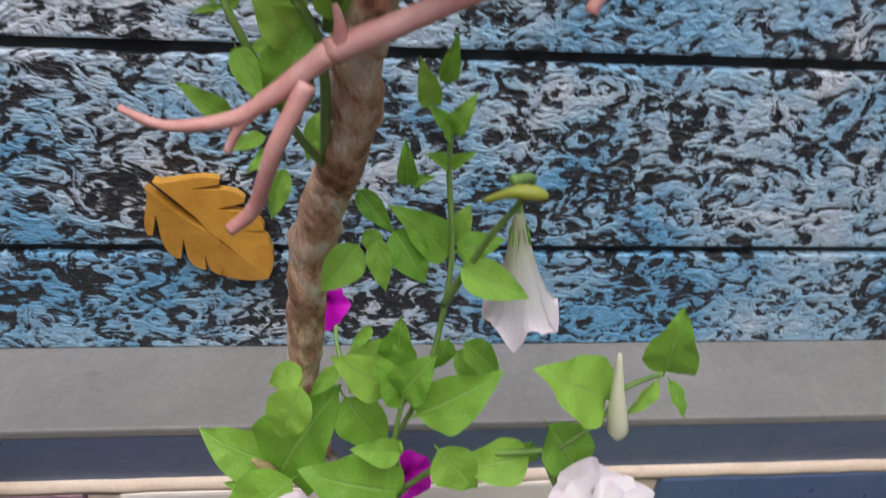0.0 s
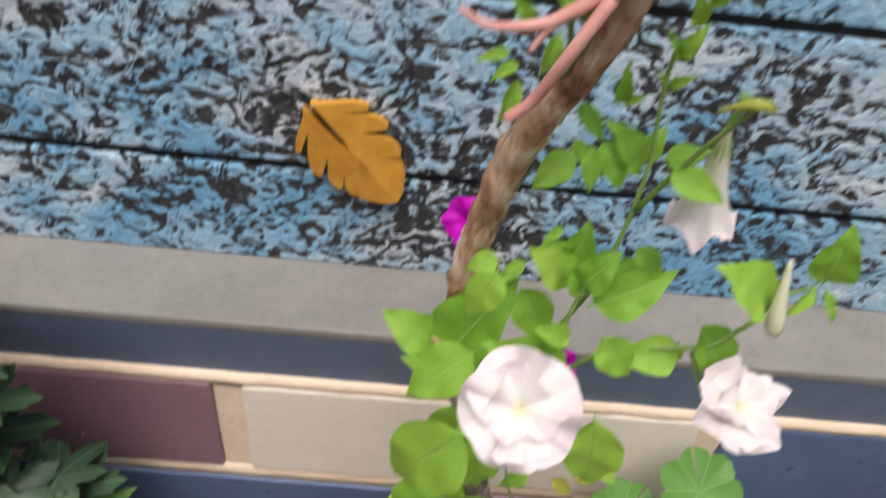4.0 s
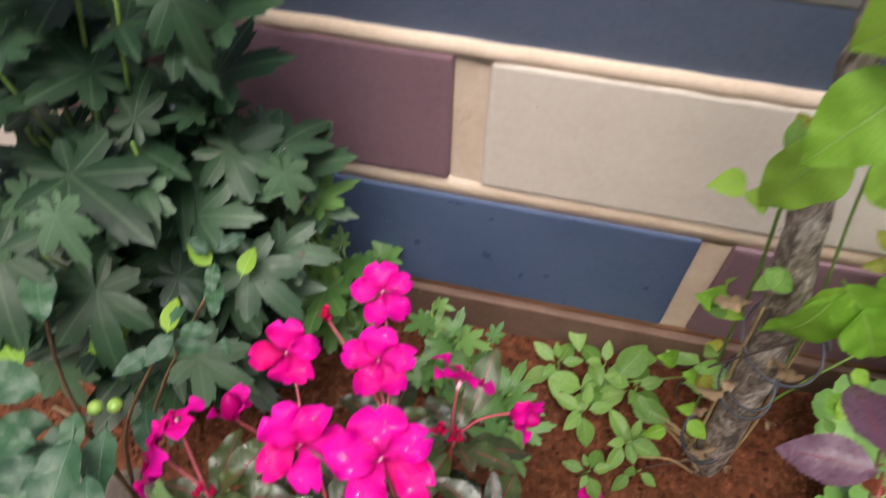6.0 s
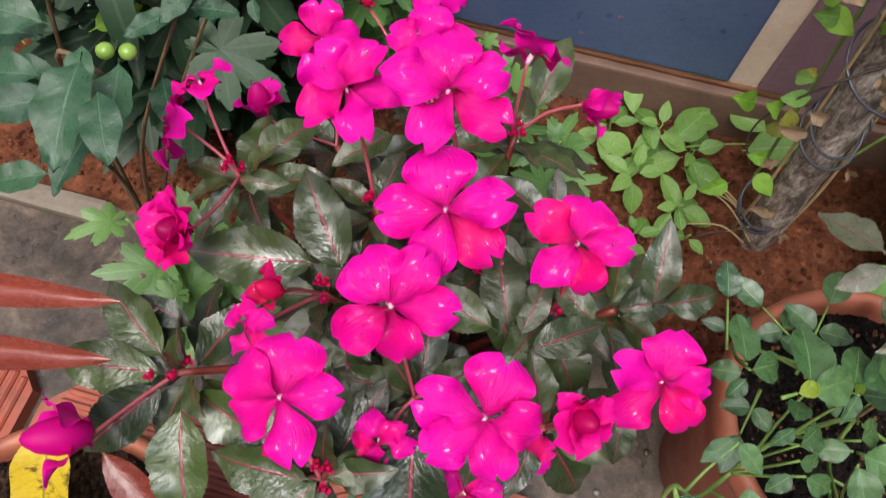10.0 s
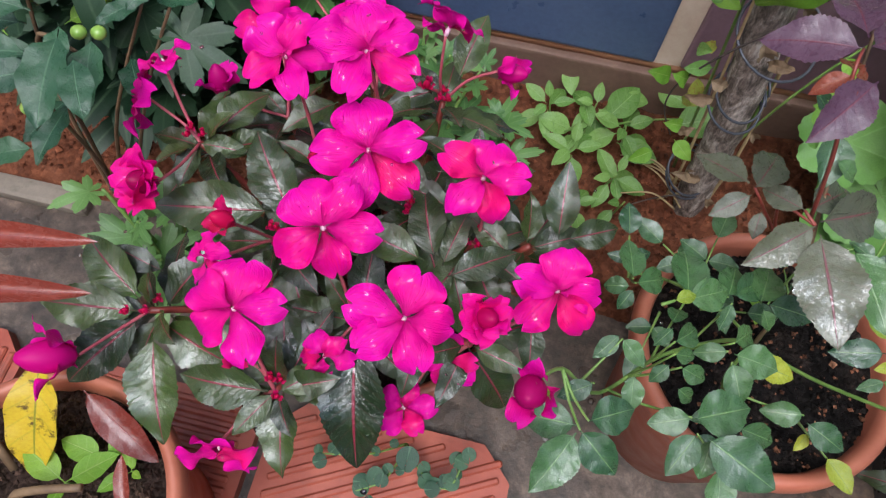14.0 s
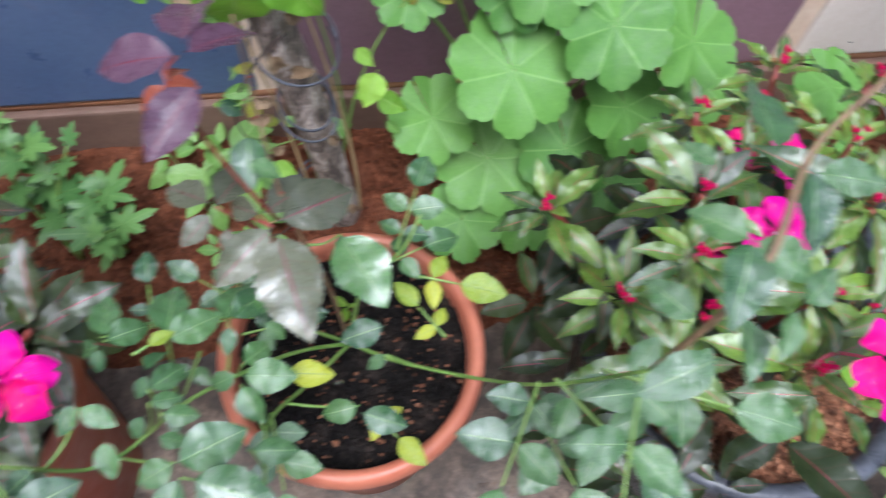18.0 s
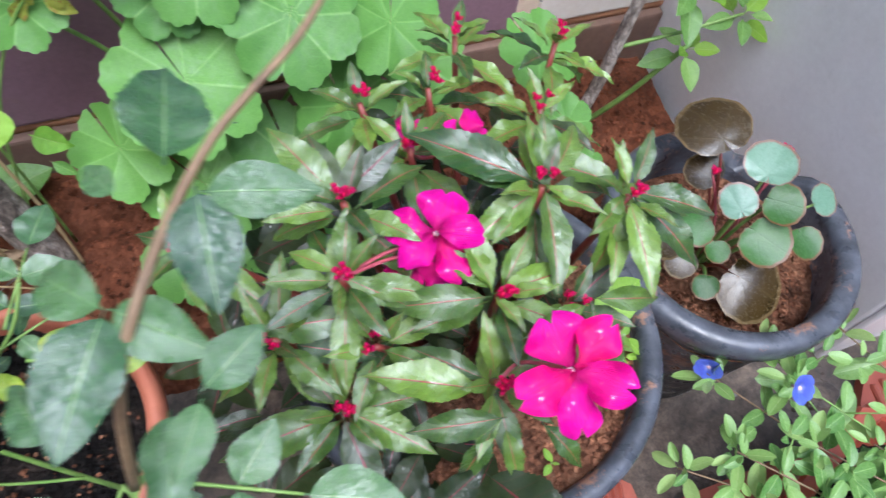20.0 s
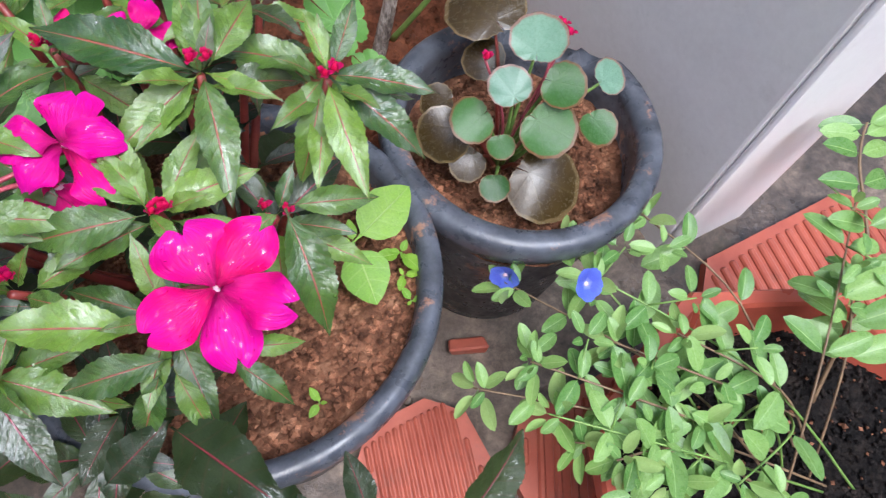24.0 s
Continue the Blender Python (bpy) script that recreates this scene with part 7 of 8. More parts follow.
w = thing("weed", "spreading light green weed with broad leaves on the soil", "weed", (-0.06, 0.38, 0.05), "weeds on the soil")
stem(w, [(-0.06, 0.38, 0.04), (-0.07, 0.37, 0.08), (-0.10, 0.34, 0.08)], 0.0018, 0.001, MS_GREEN, n=4)
stem(w, [(-0.06, 0.38, 0.04), (-0.02, 0.37, 0.09), (0.04, 0.39, 0.09)], 0.0018, 0.001, MS_GREEN, n=4)
key_leaves(w, WEED, LF_WEED, random.Random(61), 1.15)

# dried runners and litter on the soil
rng = random.Random(8)
for k in range(7):
    a = Vector((0.075 + rng.uniform(-0.03, 0.02), 0.30 + rng.uniform(-0.02, 0.02), 0.05))
    b = a + Vector((rng.uniform(-0.09, -0.02), rng.uniform(-0.05, 0.07), -0.015 + rng.uniform(0, 0.03)))
    t = thing("dry_runner", "thin dry straw-coloured runner on the soil", "twig", a, "dry runners")
    stem(t, [a, (a + b) / 2 + Vector((0, 0, 0.02)), b], 0.0014, 0.0009, MS_STRAW, "runner", 5, 5)
fp = thing("fallen_flower", "fallen pink balsam flower on the soil", "flower", (-0.060, 0.235, 0.022))
for k in range(5):
    reuse("petal", PT[MP_MAGENTA.name][k % 3], fp, frame_of((0, 0, 0.004), (math.cos(k * 1.2), math.sin(k * 1.2), 0.4), (0, 0, 1)) @ Matrix.Diagonal((0.016, 0.016, 0.016, 1)))


def croton():
    p = thing("croton", "croton with dark red leaves and one spotted yellow leaf", "plant", (-0.45, -0.225, 0.22))
    rng = random.Random(3)
    stem(p, [(-0.47, -0.23, 0.215), (-0.45, -0.215, 0.27), (-0.40, -0.20, 0.285)], 0.004, 0.003, MS_BROWN, "stem", 7, 5)
    stem(p, [(-0.49, -0.20, 0.215), (-0.56, -0.12, 0.33), (-0.60, -0.07, 0.38)], 0.004, 0.002, MS_BROWN, "stem", 7, 5)
    put_leaf(p, LF_CROTYEL[0], (-0.470, -0.119, 0.290), (0.008, -0.089, -0.045), 0.104, (0.1, -0.4, 1), 1.5)
    put_leaf(p, LF_CROTRED[0], (-0.442, -0.133, 0.262), (0.069, -0.038, -0.018), 0.082, (0, -0.2, 1), 1.5)
    for b, d, ln in (((-0.535, -0.085, 0.405), (0.99, 0.14, 0.12), 0.14), ((-0.53, -0.115, 0.385), (0.98, 0.16, 0.12), 0.135), ((-0.62, -0.02, 0.38), (0.75, 0.6, 0.1), 0.10), ((-0.60, -0.07, 0.38), (-0.7, -0.4, 0.2), 0.11), ((-0.60, -0.07, 0.38), (-0.2, 0.8, 0.4), 0.12), ((-0.385, -0.17, 0.28), (0.3, -0.75, -0.1), 0.05)):
        put_leaf(p, rng.choice(LF_CROTRED), b, d, ln, (0, -0.3, 1), 0.6 if ln > 0.12 else 1.0)
    return p


croton()

# ---- the bark-covered stake with the petunia ----
M_STAKE = barkmat("flaking_brown_bark", (0.25, 0.105, 0.05), (0.60, 0.36, 0.22), (0.85, 0.68, 0.54), 0.62)
M_STAKELOW = barkmat("grey_weathered_bark", (0.10, 0.078, 0.062), (0.32, 0.26, 0.215), (0.62, 0.55, 0.48), 1.1)
M_CORAL = plainmat("pale_coral_pink", (0.54, 0.22, 0.19), (0.72, 0.42, 0.37), 0.55, 70)
M_WIRE, n_, l_, b_ = mat("dark_wire", 0.45, 0.6)
b_.inputs["Base Color"].default_value = (0.10, 0.105, 0.125, 1)


def rough_pole(points, radii, seed, sides=18, n=10, amp=0.16):
    pts = smooth_line(points, n)
    k = len(pts) - 1
    m = len(radii) - 1
    rr = []
    for i in range(k + 1):
        q = i / k * m
        j = min(int(q), m - 1)
        rr.append(radii[j] + (radii[j + 1] - radii[j]) * (q - j))
    bm = tube(pts, rr, sides, 0.0, seed)
    bm.normal_update()
    for v in bm.verts:
        v.co += v.normal * (0.0022 * noise.noise(v.co * 70) + 0.0012 * noise.noise(v.co * 190)) * amp * 7
    return bm


stake = thing("stake", "crooked bark-covered wooden stake tied with wire, set in the soil", "stake", (0.078, 0.308, 0.0))
O = Vector((0.078, 0.308, 0.0))
low = [Vector(q) - O for q in ((0.083, 0.310, -0.01), (0.069, 0.311, 0.15), (0.052, 0.310, 0.28), (0.030, 0.312, 0.40), (-0.006, 0.314, 0.56), (-0.033, 0.311, 0.70))]
part("lower_pole", rough_pole(low, [0.021, 0.0195, 0.020, 0.018, 0.012, 0.008], 1), M_STAKELOW, stake, "grey weathered lower length", smooth=True)
top = [Vector(q) - O for q in ((-0.035, 0.309, 0.71), (-0.037, 0.305, 0.755), (-0.042, 0.295, 0.791), (-0.038, 0.285, 0.844), (-0.031, 0.268, 0.898), (-0.024, 0.253, 0.939), (-0.014, 0.235, 0.976), (-0.005, 0.218, 1.009), (-0.002, 0.203, 1.036), (0.003, 0.188, 1.069), (0.008, 0.170, 1.105), (0.012, 0.160, 1.131), (0.018, 0.150, 1.158))]
part("upper_pole", rough_pole(top, [0.0045, 0.0060, 0.0080, 0.0102, 0.0100, 0.0096, 0.0088, 0.0082, 0.0082, 0.0082, 0.0077, 0.0072, 0.0062], 2, 22), M_STAKE, stake, "flaking brown upper length", smooth=True)
part("knot", rough_pole([Vector(q) - O for q in ((0.004, 0.168, 1.104), (-0.006, 0.155, 1.111), (-0.010, 0.150, 1.113))], [0.007, 0.0055, 0.0045], 5, 14, 5), M_STAKE, stake, smooth=True)
for z, r in ((0.235, 0.030), (0.25, 0.027), (0.09, 0.026), (0.10, 0.027), (0.33, 0.040)):
    pts = []
    for k in range(26):
        a = k / 25 * 6.9
        pts.append(Vector((0.060 + r * math.cos(a) - 0.004, 0.308 + r * 0.9 * math.sin(a), z + 0.02 * math.sin(a * 0.9))) - O)
    part("wire_tie", tube(pts, 0.0015, 6), M_WIRE, stake, "twisted dark wire", smooth=True)

coral = thing("coral_cutting", "pale coral-pink branching dry cutting hung across the stake", "twig", (-0.009, 0.182, 1.047))


def cor(pts, r0, r1, label=""):
    stem(coral, pts, r0, r1, M_CORAL, "branch", 9, 6, label)


J = (-0.009, 0.182, 1.047)
cor([J, (0.009, 0.182, 1.055), (0.029, 0.182, 1.064), (0.046, 0.182, 1.070), (0.057, 0.182, 1.073)], 0.0036, 0.0024)
cor([(0.055, 0.182, 1.072), (0.061, 0.182, 1.0765), (0.0605, 0.182, 1.080)], 0.0024, 0.0017)
cor([(0.059, 0.182, 1.075), (0.061, 0.181, 1.069), (0.058, 0.180, 1.060)], 0.0023, 0.0019)
cor([J, (-0.024, 0.182, 1.035), (-0.037, 0.182, 1.027), (-0.055, 0.182, 1.025), (-0.066, 0.182, 1.030)], 0.0034, 0.0010)
cor([(-0.026, 0.182, 1.033), (-0.034, 0.182, 1.026), (-0.039, 0.182, 1.017)], 0.0022, 0.0012)
cor([(-0.015, 0.180, 1.039), (-0.025, 0.178, 1.020), (-0.034, 0.186, 0.996), (-0.043, 0.188, 0.986)], 0.0028, 0.0022)
cor([(-0.006, 0.181, 1.049), (-0.006, 0.180, 1.055), (-0.007, 0.180, 1.060)], 0.0024, 0.0008)


def petunia():
    rng = random.Random(55)
    p = thing("petunia", "petunia with bright green leaves and white-pink flowers climbing the stake", "plant", (0.05, 0.30, 0.03))
    vines = [[(0.05, 0.345, 0.05), (0.02, 0.345, 0.35), (-0.01, 0.33, 0.55), (0.000, 0.25, 0.76), (0.020, 0.222, 0.86), (0.027, 0.22, 0.892), (0.033, 0.225, 0.943), (0.030, 0.23, 0.985), (0.030, 0.23, 1.008)],
             [(0.005, 0.24, 0.76), (0.015, 0.21, 0.81), (0.011, 0.21, 0.85), (0.015, 0.21, 0.881)],
             [(0.010, 0.22, 0.79), (0.040, 0.21, 0.835), (0.074, 0.20, 0.853), (0.087, 0.20, 0.856), (0.104, 0.20, 0.878), (0.108, 0.20, 0.894), (0.124, 0.20, 0.904)],
             [(-0.020, 0.27, 0.90), (-0.016, 0.235, 0.975), (-0.022, 0.20, 1.015), (-0.033, 0.19, 1.048), (-0.037, 0.19, 1.059)],
             [(-0.016, 0.225, 0.99), (-0.012, 0.19, 1.045), (-0.025, 0.185, 1.069), (-0.033, 0.185, 1.074)],
             [(-0.010, 0.19, 1.05), (0.001, 0.178, 1.110), (-0.004, 0.175, 1.122), (-0.010, 0.175, 1.174), (-0.010, 0.18, 1.21)],
             [(0.012, 0.19, 1.09), (0.009, 0.176, 1.145), (0.007, 0.175, 1.161), (0.005, 0.18, 1.21)],
             [(0.030, 0.215, 0.93), (0.040, 0.195, 0.975), (0.049, 0.182, 1.003)],
             [(0.10, 0.33, 0.05), (0.085, 0.335, 0.30), (0.04, 0.325, 0.50), (-0.01, 0.30, 0.70)],
             [(0.07, 0.32, 0.05), (0.11, 0.32, 0.25), (0.16, 0.33, 0.35), (0.22, 0.33, 0.40)]]
    for k, v in enumerate(vines):
        stem(p, v, 0.0018, 0.0010, MS_GREEN, "stem", 6, 7)
    for rows in (PETUNIA_A, PETUNIA_B, PETUNIA_C, PETUNIA_D, PETUNIA_E):
        for bx, by, bz, tx, ty, tz in rows:
            b, t = Vector((bx, by, bz)), Vector((tx, ty, tz))
            d = t - b
            put_leaf(p, rng.choice(LF_PETUNIA), b, d.normalized() + Vector((0, -0.12, 0.10)), d.length * 1.10, (rng.uniform(-0.3, 0.3), -0.8 + rng.uniform(-0.15, 0.15), 0.7), rng.uniform(0.76, 0.94) * (0.66 if d.length < 0.024 else 1.0))
            if d.length > 0.024 and rng.random() < 0.6:
                turn = Matrix.Rotation(rng.choice((-1, 1)) * rng.uniform(0.7, 1.5), 3, "Y") @ d.normalized()
                put_leaf(p, rng.choice(LF_PETUNIA), b + Vector((0, 0.008, 0)), turn + Vector((0, -0.1, 0.05)), d.length * rng.uniform(0.55, 0.85), (rng.uniform(-0.3, 0.3), -0.8, 0.7), 0.9)
    # narrow leaves of the two young side shoots
    for bx, by, bz, tx, ty, tz in ((-0.034, 0.195, 1.068, -0.040, 0.190, 1.082), (-0.034, 0.195, 1.068, -0.037, 0.190, 1.085), (-0.033, 0.195, 1.067, -0.045, 0.190, 1.077), (-0.038, 0.195, 1.055, -0.045, 0.190, 1.061),
                                   (-0.038, 0.195, 1.056, -0.038, 0.190, 1.068), (-0.037, 0.195, 1.054, -0.045, 0.190, 1.054), (-0.037, 0.195, 1.052, -0.031, 0.190, 1.061), (-0.034, 0.195, 1.067, -0.029, 0.190, 1.078)):
        b, t = Vector((bx, by, bz)), Vector((tx, ty, tz))
        put_leaf(p, rng.choice(LF_PETUNIA), b, t - b, (t - b).length * 1.05, (0, -0.9, 0.4), 0.42)
    # leaves on the lower vines round the stake
    for k in range(20):
        t = 0.16 + 0.42 * k / 19
        a = rng.uniform(0, 6.28)
        q = Vector((0.075 - 0.13 * max(0, t - 0.1) + rng.choice((rng.uniform(-0.075, -0.040), rng.uniform(0.045, 0.095))), 0.31 - 0.03 * t + rng.uniform(-0.03, 0.03), t))
        put_leaf(p, rng.choice(LF_PETUNIA), q, (math.cos(a), -0.45, math.sin(a) * 0.5 + 0.1), rng.uniform(0.024, 0.040), (rng.uniform(-0.2, 0.2), -0.75, 0.75))
    for v in ([(0.05, 0.31, 0.03), (0.042, 0.30, 0.12), (0.03, 0.30, 0.24), (0.01, 0.29, 0.40)], [(0.10, 0.31, 0.03), (0.098, 0.315, 0.14), (0.085, 0.32, 0.26), (0.065, 0.31, 0.40)]):
        stem(p, v, 0.0022, 0.0013, MS_STRAW, "stem", 6, 7)
    # withered leaves caught on the ties
    for k in range(12):
        t = 0.08 + 0.030 * k
        a = rng.uniform(0, 6.28)
        put_leaf(p, rng.choice(LF_DRY), (0.075 - 0.12 * t + rng.uniform(-0.035, 0.03), 0.285 + rng.uniform(-0.01, 0.01), t), (math.cos(a), -0.3, math.sin(a) * 0.6 - 0.4), rng.uniform(0.022, 0.036), (0, -0.8, 0.5))
    # fading lower leaves
    for k in range(18):
        t = rng.uniform(0.20, 0.62)
        x = 0.075 - 0.13 * max(0, t - 0.1) + rng.choice((rng.uniform(-0.07, -0.028), rng.uniform(0.03, 0.08)))
        a = rng.uniform(0, 6.28)
        put_leaf(p, rng.choice(LF_PETYEL if k % 2 else LF_WEED), (x, 0.315 - 0.03 * t + rng.uniform(-0.03, 0.02), t), (math.cos(a), -0.4, math.sin(a) * 0.6 - 0.2), rng.uniform(0.022, 0.036), (0, -0.7, 0.7))
    for k in range(9):
        a = rng.uniform(0, 6.28)
        q = Vector((0.16 + 0.013 * k, 0.335 - 0.003 * k, 0.345 + 0.012 * k))
        put_leaf(p, rng.choice(LF_PETYEL), q, (math.cos(a), -0.3, math.sin(a)), 0.028, (0, -0.8, 0.6))
    petunia_flower(p, (0.062, 0.214, 0.928), (0.16, 0.16, -0.95), 0.092, MP_WHITE, rng, "drooping white flower", (0.046, 0.19, 1.004), 0.34, 0.7, False)
    petunia_flower(p, (-0.022, 0.133, 0.876), (-0.10, -0.62, 0.72), 0.053, MP_WHITE, rng, "open white flower flushed pink", (0.0, 0.22, 0.80), 1.0, 1.9, True, True)
    petunia_flower(p, (0.101, 0.172, 0.842), (0.12, -0.45, 0.85), 0.048, MP_WHITE, rng, "open white flower", (0.08, 0.2, 0.85), 1.0, 1.8, True, True)
    petunia_flower(p, (-0.017, 0.163, 1.150), (-0.30, -0.90, -0.10), 0.051, MP_WHITE, rng, "large open white flower flushed pink", (0.004, 0.175, 1.13), 1.0, 1.8, True, True)
    petunia_flower(p, (-0.050, 0.170, 1.112), (-0.62, -0.55, -0.45), 0.034, MP_WHITE, rng, "white flower turned aside", (-0.005, 0.178, 1.110), 1.0, 2.0, False)
    petunia_flower(p, (-0.037, 0.378, 0.790), (-0.45, -0.7, 0.45), 0.040, MP_VIOLET, rng, "violet flower", (-0.015, 0.32, 0.76))
    petunia_flower(p, (0.020, 0.225, 0.802), (0.25, -0.6, 0.6), 0.024, MP_VIOLET, rng, "", (0.005, 0.235, 0.78))
    def on_vine(*pts):
        return smooth_line([Vector(q) - p.location for q in pts], 4)
    part("bud", tube(on_vine((0.0955, 0.186, 0.930), (0.098, 0.183, 0.910), (0.102, 0.180, 0.888)), [0.0008, 0.0013, 0.0018, 0.0024, 0.0030, 0.0036, 0.0042, 0.0045, 0.0022], 10), MP_WHITE, p, "hanging closed pink-white bud", smooth=True)
    part("bud", tube(on_vine((0.036, 0.184, 1.000), (0.046, 0.180, 1.006), (0.055, 0.179, 1.005)), [0.0007, 0.0010, 0.0014, 0.0019, 0.0023, 0.0025, 0.0024, 0.0020, 0.0009], 10, 0.12, 4), ML_PETYEL, p, "yellow-green seed head", smooth=True)
    part("bud", tube(on_vine((-0.050, 0.228, 0.805), (-0.056, 0.226, 0.812), (-0.060, 0.225, 0.818)), [0.0010, 0.0018, 0.0024, 0.0028, 0.0028, 0.0024, 0.0018, 0.0012, 0.0006], 9, 0.12, 5), MS_STRAW, p, "withered brown bud", smooth=True)
    return p


petunia()

# ---- golden leaf ornaments on the cladding ----
M_GOLD = plainmat("mustard_gold_paint", (0.42, 0.19, 0.022), (0.58, 0.30, 0.045), 0.42, 50)


def ornament(at, turn, size, seed):
    """A flat cut-out leaf with torn edges, a split base and a thin dark midrib, standing off the boards."""
    o = thing("leaf_ornament", "mustard-gold painted leaf ornament fixed on the blue cladding", "ornament", at, "leaf ornaments")
    rng = random.Random(seed)
    for sgn in (-1, 1):
        def env(v):
            return 0.37 * max(0.0, math.sin(math.pi * v ** 0.74)) ** 0.62
        tips = [q + rng.uniform(-0.03, 0.03) + (0.03 if sgn > 0 else 0) for q in (0.26, 0.46, 0.64, 0.79)]
        line, start, low = [(0.036, 0.0)], 0.0, 0.25
        for q in tips:
            for j in range(1, 9):
                f = j / 8
                v = start + (q - start) * f
                line.append((max(0.045, env(v) * (low + (0.97 - low) * math.sin(math.pi / 2 * f) ** 1.15)), v))
            line.append((env(q) * 0.90, q + 0.022))
            start, low = q - 0.075, rng.uniform(0.42, 0.54)
            line.append((env(start) * low, start))
        for j in range(1, 9):
            v = start + (1 - start) * j / 8
            line.append((max(0.002, env(v) * (low + (1 - low) * min(1.0, j / 3))), v))
        line += [(0.0015, 0.97), (0.0015, 0.72), (0.010, 0.66), (0.010, 0.58), (0.0015, 0.54), (0.006, 0.46), (0.028, 0.36), (0.034, 0.20)]
        bm = bmesh.new()
        front = [bm.verts.new((sgn * x * size, -0.008 + 0.012 * x, (0.5 - v) * size)) for x, v in line]
        back = [bm.verts.new((sgn * x * size, 0.003, (0.5 - v) * size)) for x, v in line]
        bm.faces.new(front)
        bm.faces.new(back[::-1])
        for i in range(len(line)):
            j = (i + 1) % len(line)
            bm.faces.new((front[i], back[i], back[j], front[j]))
        bmesh.ops.recalc_face_normals(bm, faces=bm.faces[:])
        bmesh.ops.triangulate(bm, faces=bm.faces[:])
        part("leaf_half", bm, M_GOLD, o)
    part("midrib", tube([(0, 0.001, 0.44 * size), (0.002 * size, 0.001, 0.15 * size), (0, 0.001, -0.12 * size)], [0.022 * size, 0.016 * size, 0.004 * size], 8), M_GROOVE, o, "dark midrib")
    o.rotation_euler = (0, radians(turn), 0)
    return o


ornament((-0.141, 0.5045, 0.764), -42, 0.130, 1)
ornament((0.131, 0.5045, 1.054), -3, 0.120, 2)

# ---- tall stalk by the corner of the walls ----
rng = random.Random(41)
st = thing("dry_stalk", "pale woody stalk with green leaves in the wall corner", "plant", (0.70, 0.31, 0.04))
stem(st, [(0.70, 0.31, 0.04), (0.712, 0.30, 0.17), (0.718, 0.295, 0.30), (0.74, 0.29, 0.46)], 0.009, 0.005, M_STAKELOW, "stem", 10, 6)
stem(st, [(0.715, 0.295, 0.22), (0.77, 0.28, 0.24), (0.84, 0.27, 0.26)], 0.0026, 0.0016, MS_GREEN, "stem", 6, 5)
stem(st, [(0.73, 0.33, 0.04), (0.755, 0.30, 0.12), (0.80, 0.28, 0.22)], 0.004, 0.003, MS_GREEN, "stem", 6, 5)
for x, y, z in ((0.845, 0.27, 0.262), (0.80, 0.28, 0.215), (0.775, 0.285, 0.30), (0.74, 0.28, 0.40)):
    rosette(st, (x, y, z), (0, -0.4, 1), rng, LF_SEEDLING + LF_WEED, 7, 0.048, 50, -10)
for x, y, z, r in ((0.575, 0.24, 0.30, 0.04), (0.60, 0.20, 0.24, 0.03), (0.62, 0.17, 0.20, 0.02)):
    put_disc(st, LF_MALLOW[0], (x, y, z), (0.1, -0.4, 1), r, -60)

# ---- dead vine twigs by the stake ----
M_TWIG = plainmat("dead_dark_twig", (0.035, 0.026, 0.022), (0.10, 0.075, 0.06), 0.8, 120)
for line in ([(0.052, 0.29, 0.36), (0.02, 0.285, 0.33), (-0.01, 0.29, 0.27), (-0.012, 0.295, 0.22), (0.01, 0.30, 0.17)], [(0.06, 0.28, 0.40), (0.09, 0.275, 0.44), (0.15, 0.28, 0.46)], [(0.09, 0.30, 0.05), (0.05, 0.285, 0.075), (0.02, 0.28, 0.06), (0.0, 0.275, 0.045)]):
    tw = thing("dead_twig", "thin dead dark vine twig caught on the stake", "twig", line[0], "dead twigs")
    stem(tw, line, 0.0013, 0.0008, M_TWIG, "twig", 5, 6)

# ---- creeping round-leaved plant on the paver ----
rng = random.Random(23)
cr = thing("creeping_weed", "small creeping weed with round leaves and a dark berry", "weed", (-0.22, -0.12, 0.022))
for line in ([(-0.20, -0.075, 0.02), (-0.235, -0.10, 0.05), (-0.285, -0.112, 0.055)], [(-0.20, -0.075, 0.02), (-0.21, -0.12, 0.055), (-0.24, -0.14, 0.05)], [(-0.20, -0.075, 0.02), (-0.175, -0.105, 0.05), (-0.145, -0.115, 0.06), (-0.135, -0.085, 0.10)]):
    stem(cr, line, 0.0014, 0.0009, MS_GREEN, "stem", 5, 6)
    for q in smooth_line(line, 5)[3:]:
        put_disc(cr, LF_CREEP[0], q + Vector((rng.uniform(-0.008, 0.008), rng.uniform(-0.01, 0.01), 0.003)), (rng.uniform(-0.4, 0.4), -0.4, 1), rng.uniform(0.005, 0.010), rng.uniform(0, 360))
put_disc(cr, LF_CREEP[0], (-0.193, -0.096, 0.055), (0.1, -0.4, 1), 0.013, 90)
bm = bmesh.new()
bmesh.ops.create_icosphere(bm, subdivisions=2, radius=0.005)
for v in bm.verts:
    v.co *= 1 - 0.15 * max(0, v.co.z / 0.005) ** 4
part("berry", bm, plainmat("black_berry", (0.008, 0.008, 0.012), (0.02, 0.018, 0.025), 0.2), cr, "black berry", smooth=True).location = Vector((-0.229, -0.136, 0.05)) - cr.location

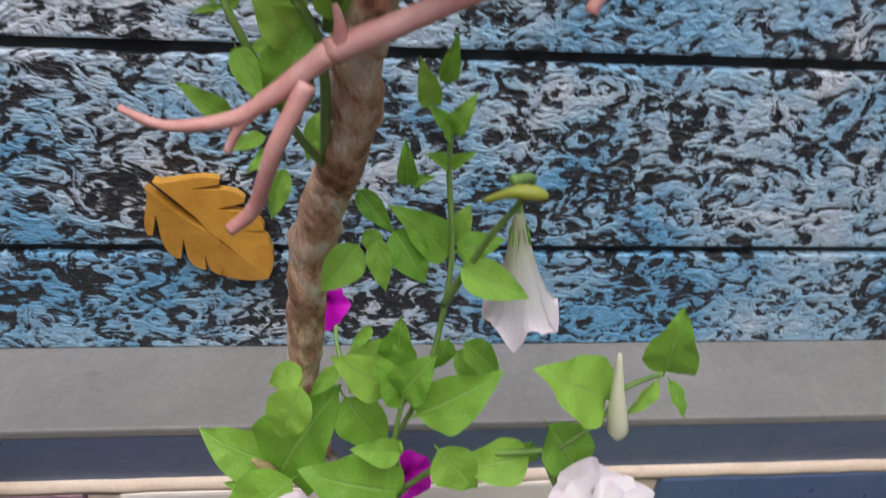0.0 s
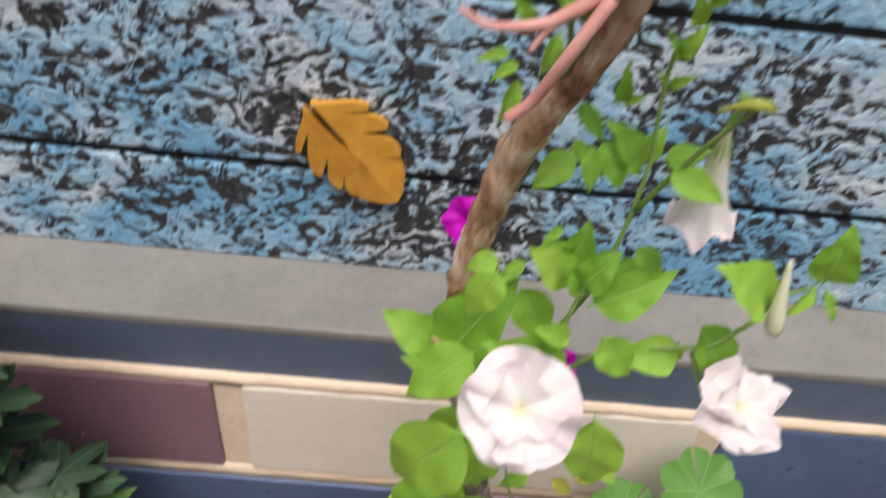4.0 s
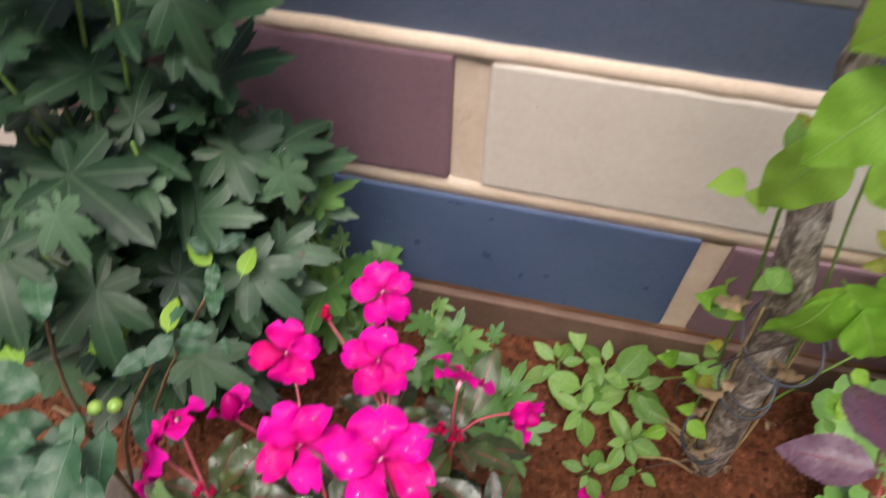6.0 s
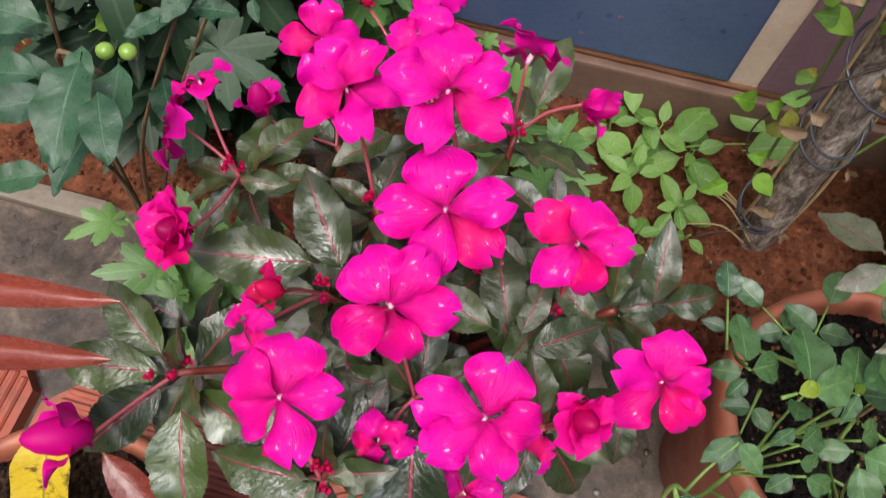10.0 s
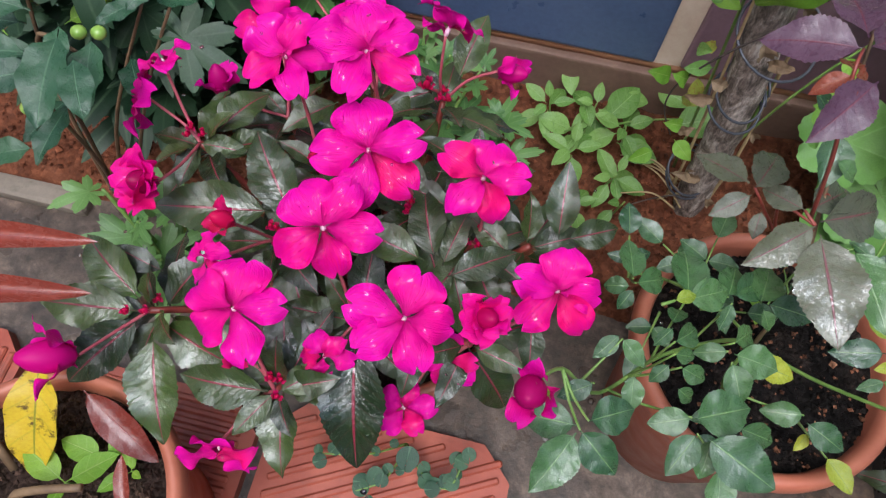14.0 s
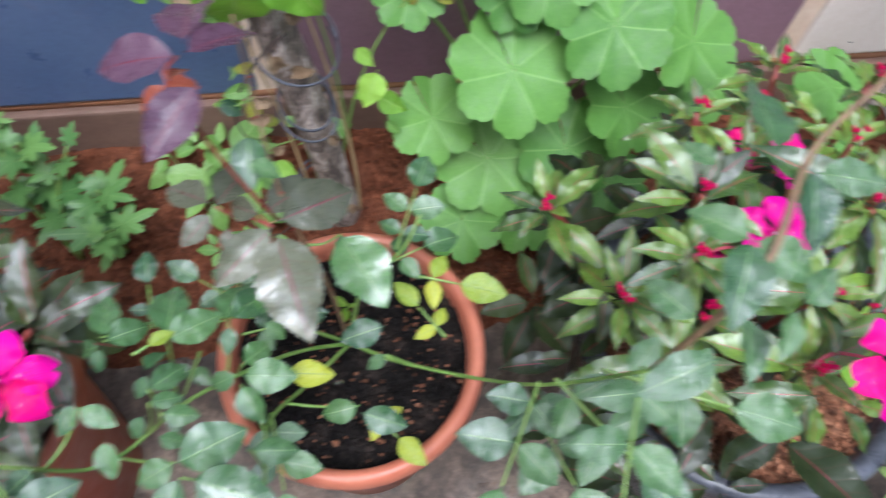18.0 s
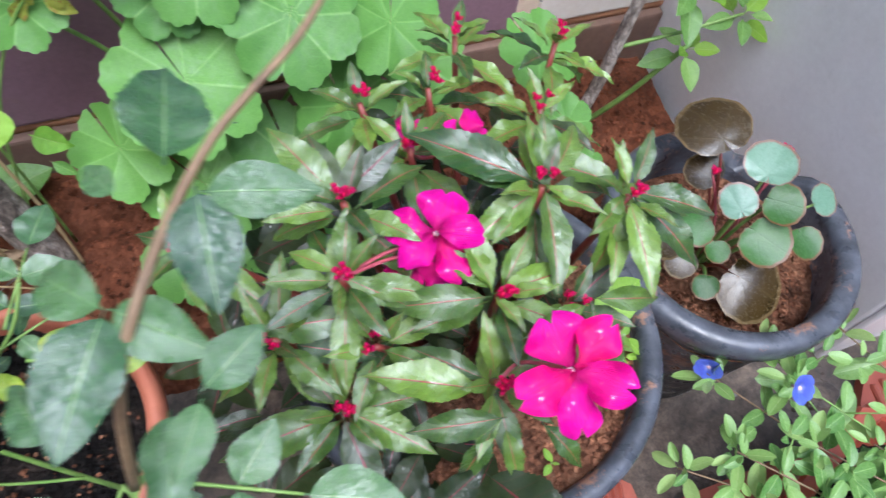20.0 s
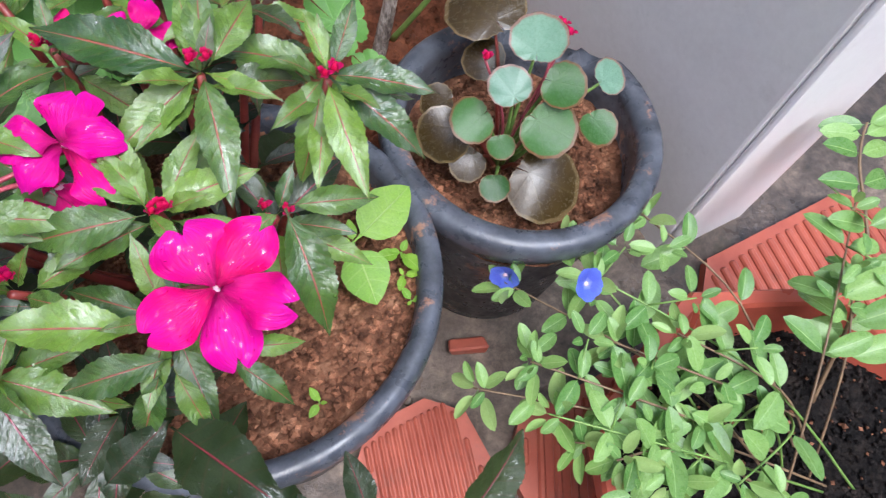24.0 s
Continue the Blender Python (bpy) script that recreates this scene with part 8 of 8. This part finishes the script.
# ---- litter on the floor ----
brick = thing("brick_chip", "small broken orange brick chip on the wet floor", "brick", (0.628, -0.05, 0.0))
part("chip", box(-0.020, 0.020, -0.008, 0.008, 0.0, 0.014, 0.002, 1, 0.003, random.Random(2)), M_PAVER, brick).rotation_euler = (0, 0, -0.35)
for k in range(26):
    q = Vector((rng.uniform(-0.8, 1.1), rng.uniform(-0.3, 0.1), 0.001))
    g = thing("pebble", "small dark pebble on the wet floor", "pebble", q, "pebbles")
    bm = bmesh.new()
    bmesh.ops.create_icosphere(bm, subdivisions=2, radius=rng.uniform(0.0025, 0.006))
    for v in bm.verts:
        v.co *= 1 + 0.3 * noise.noise(v.co * 300 + q * 50)
        v.co.z = v.co.z * 0.6 + 0.001
    part("stone", bm, M_FLOOR if k % 3 else M_LEDGE, g, smooth=True)


# ---- loose crumbs of soil ----
def crumbs(name, count, place, m, label, seed, r0=0.0015, r1=0.0045):
    """Many small clods joined into one sheet of stuff."""
    rng = random.Random(seed)
    verts, faces = [], []
    base = [(0, 0, 1), (0.9, 0, 0.2), (0.1, 0.9, 0.15), (-0.85, 0.15, 0.2), (0, -0.9, 0.1), (0, 0, -0.6)]
    tris = [(0, 1, 2), (0, 2, 3), (0, 3, 4), (0, 4, 1), (5, 2, 1), (5, 3, 2), (5, 4, 3), (5, 1, 4)]
    for _ in range(count):
        p = place(rng)
        r = rng.uniform(r0, r1) * (1.6 if rng.random() < 0.06 else 1)
        turn = Euler((rng.uniform(-0.6, 0.6), rng.uniform(-0.6, 0.6), rng.uniform(0, 6.28))).to_matrix()
        k = len(verts)
        for b in base:
            q = turn @ (Vector(b) * r * rng.uniform(0.75, 1.25))
            verts.append((p[0] + q.x, p[1] + q.y, p[2] + q.z * 0.8))
        faces += [tuple(i + k for i in f) for f in tris]
    me = bpy.data.meshes.new(name)
    me.from_pydata(verts, [], faces)
    me.materials.append(m)
    return tagged(new(name, me), label, "soil", kind="stuff")


def in_pot(cx, cy, z, r):
    def f(rng):
        a, q = rng.uniform(0, 6.28), r * math.sqrt(rng.random())
        x, y = cx + q * math.cos(a), cy + q * math.sin(a)
        p = Vector((x, y, 0))
        return x, y, z + 0.009 * noise.noise(p * 24) + 0.005 * noise.noise(p * 75) + 0.001
    return f


def on_bed(rng):
    x, y = rng.uniform(-0.85, 0.85), rng.uniform(0.15, 0.42)
    return x, y, bed_height(x, y) + 0.001


crumbs("soil_crumbs", 2600, in_pot(0.44, 0.02, 0.214, 0.132), M_POT_RED, "loose red soil crumbs in the wide black pot", 1)
crumbs("soil_crumbs", 1300, in_pot(0.697, 0.046, 0.186, 0.092), M_POT_RED, "loose red soil crumbs round the begonia", 2)
crumbs("soil_crumbs", 1500, in_pot(0.088, 0.034, 0.236, 0.097), M_BLACK_SOIL, "loose black compost crumbs round the rose", 3)
crumbs("soil_crumbs", 1200, in_pot(-0.45, -0.225, 0.22, 0.096), M_BROWN_SOIL, "loose brown compost crumbs round the croton", 4)
crumbs("soil_crumbs", 2200, in_pot(0.785, -0.322, 0.101, 0.160), M_BLACK_SOIL, "loose black compost crumbs in the planter", 5)
crumbs("soil_crumbs", 260, in_pot(0.088, 0.034, 0.2375, 0.095), M_POT_RED, "brown flecks of bark in the black compost round the rose", 7, 0.0012, 0.003)
crumbs("soil_crumbs", 300, in_pot(0.785, -0.322, 0.1025, 0.155), M_POT_RED, "brown flecks of bark in the black compost of the planter", 8, 0.0012, 0.003)
crumbs("soil_crumbs", 5000, on_bed, M_RED_SOIL, "loose red crumbs on the soil bed", 6, 0.0012, 0.005)
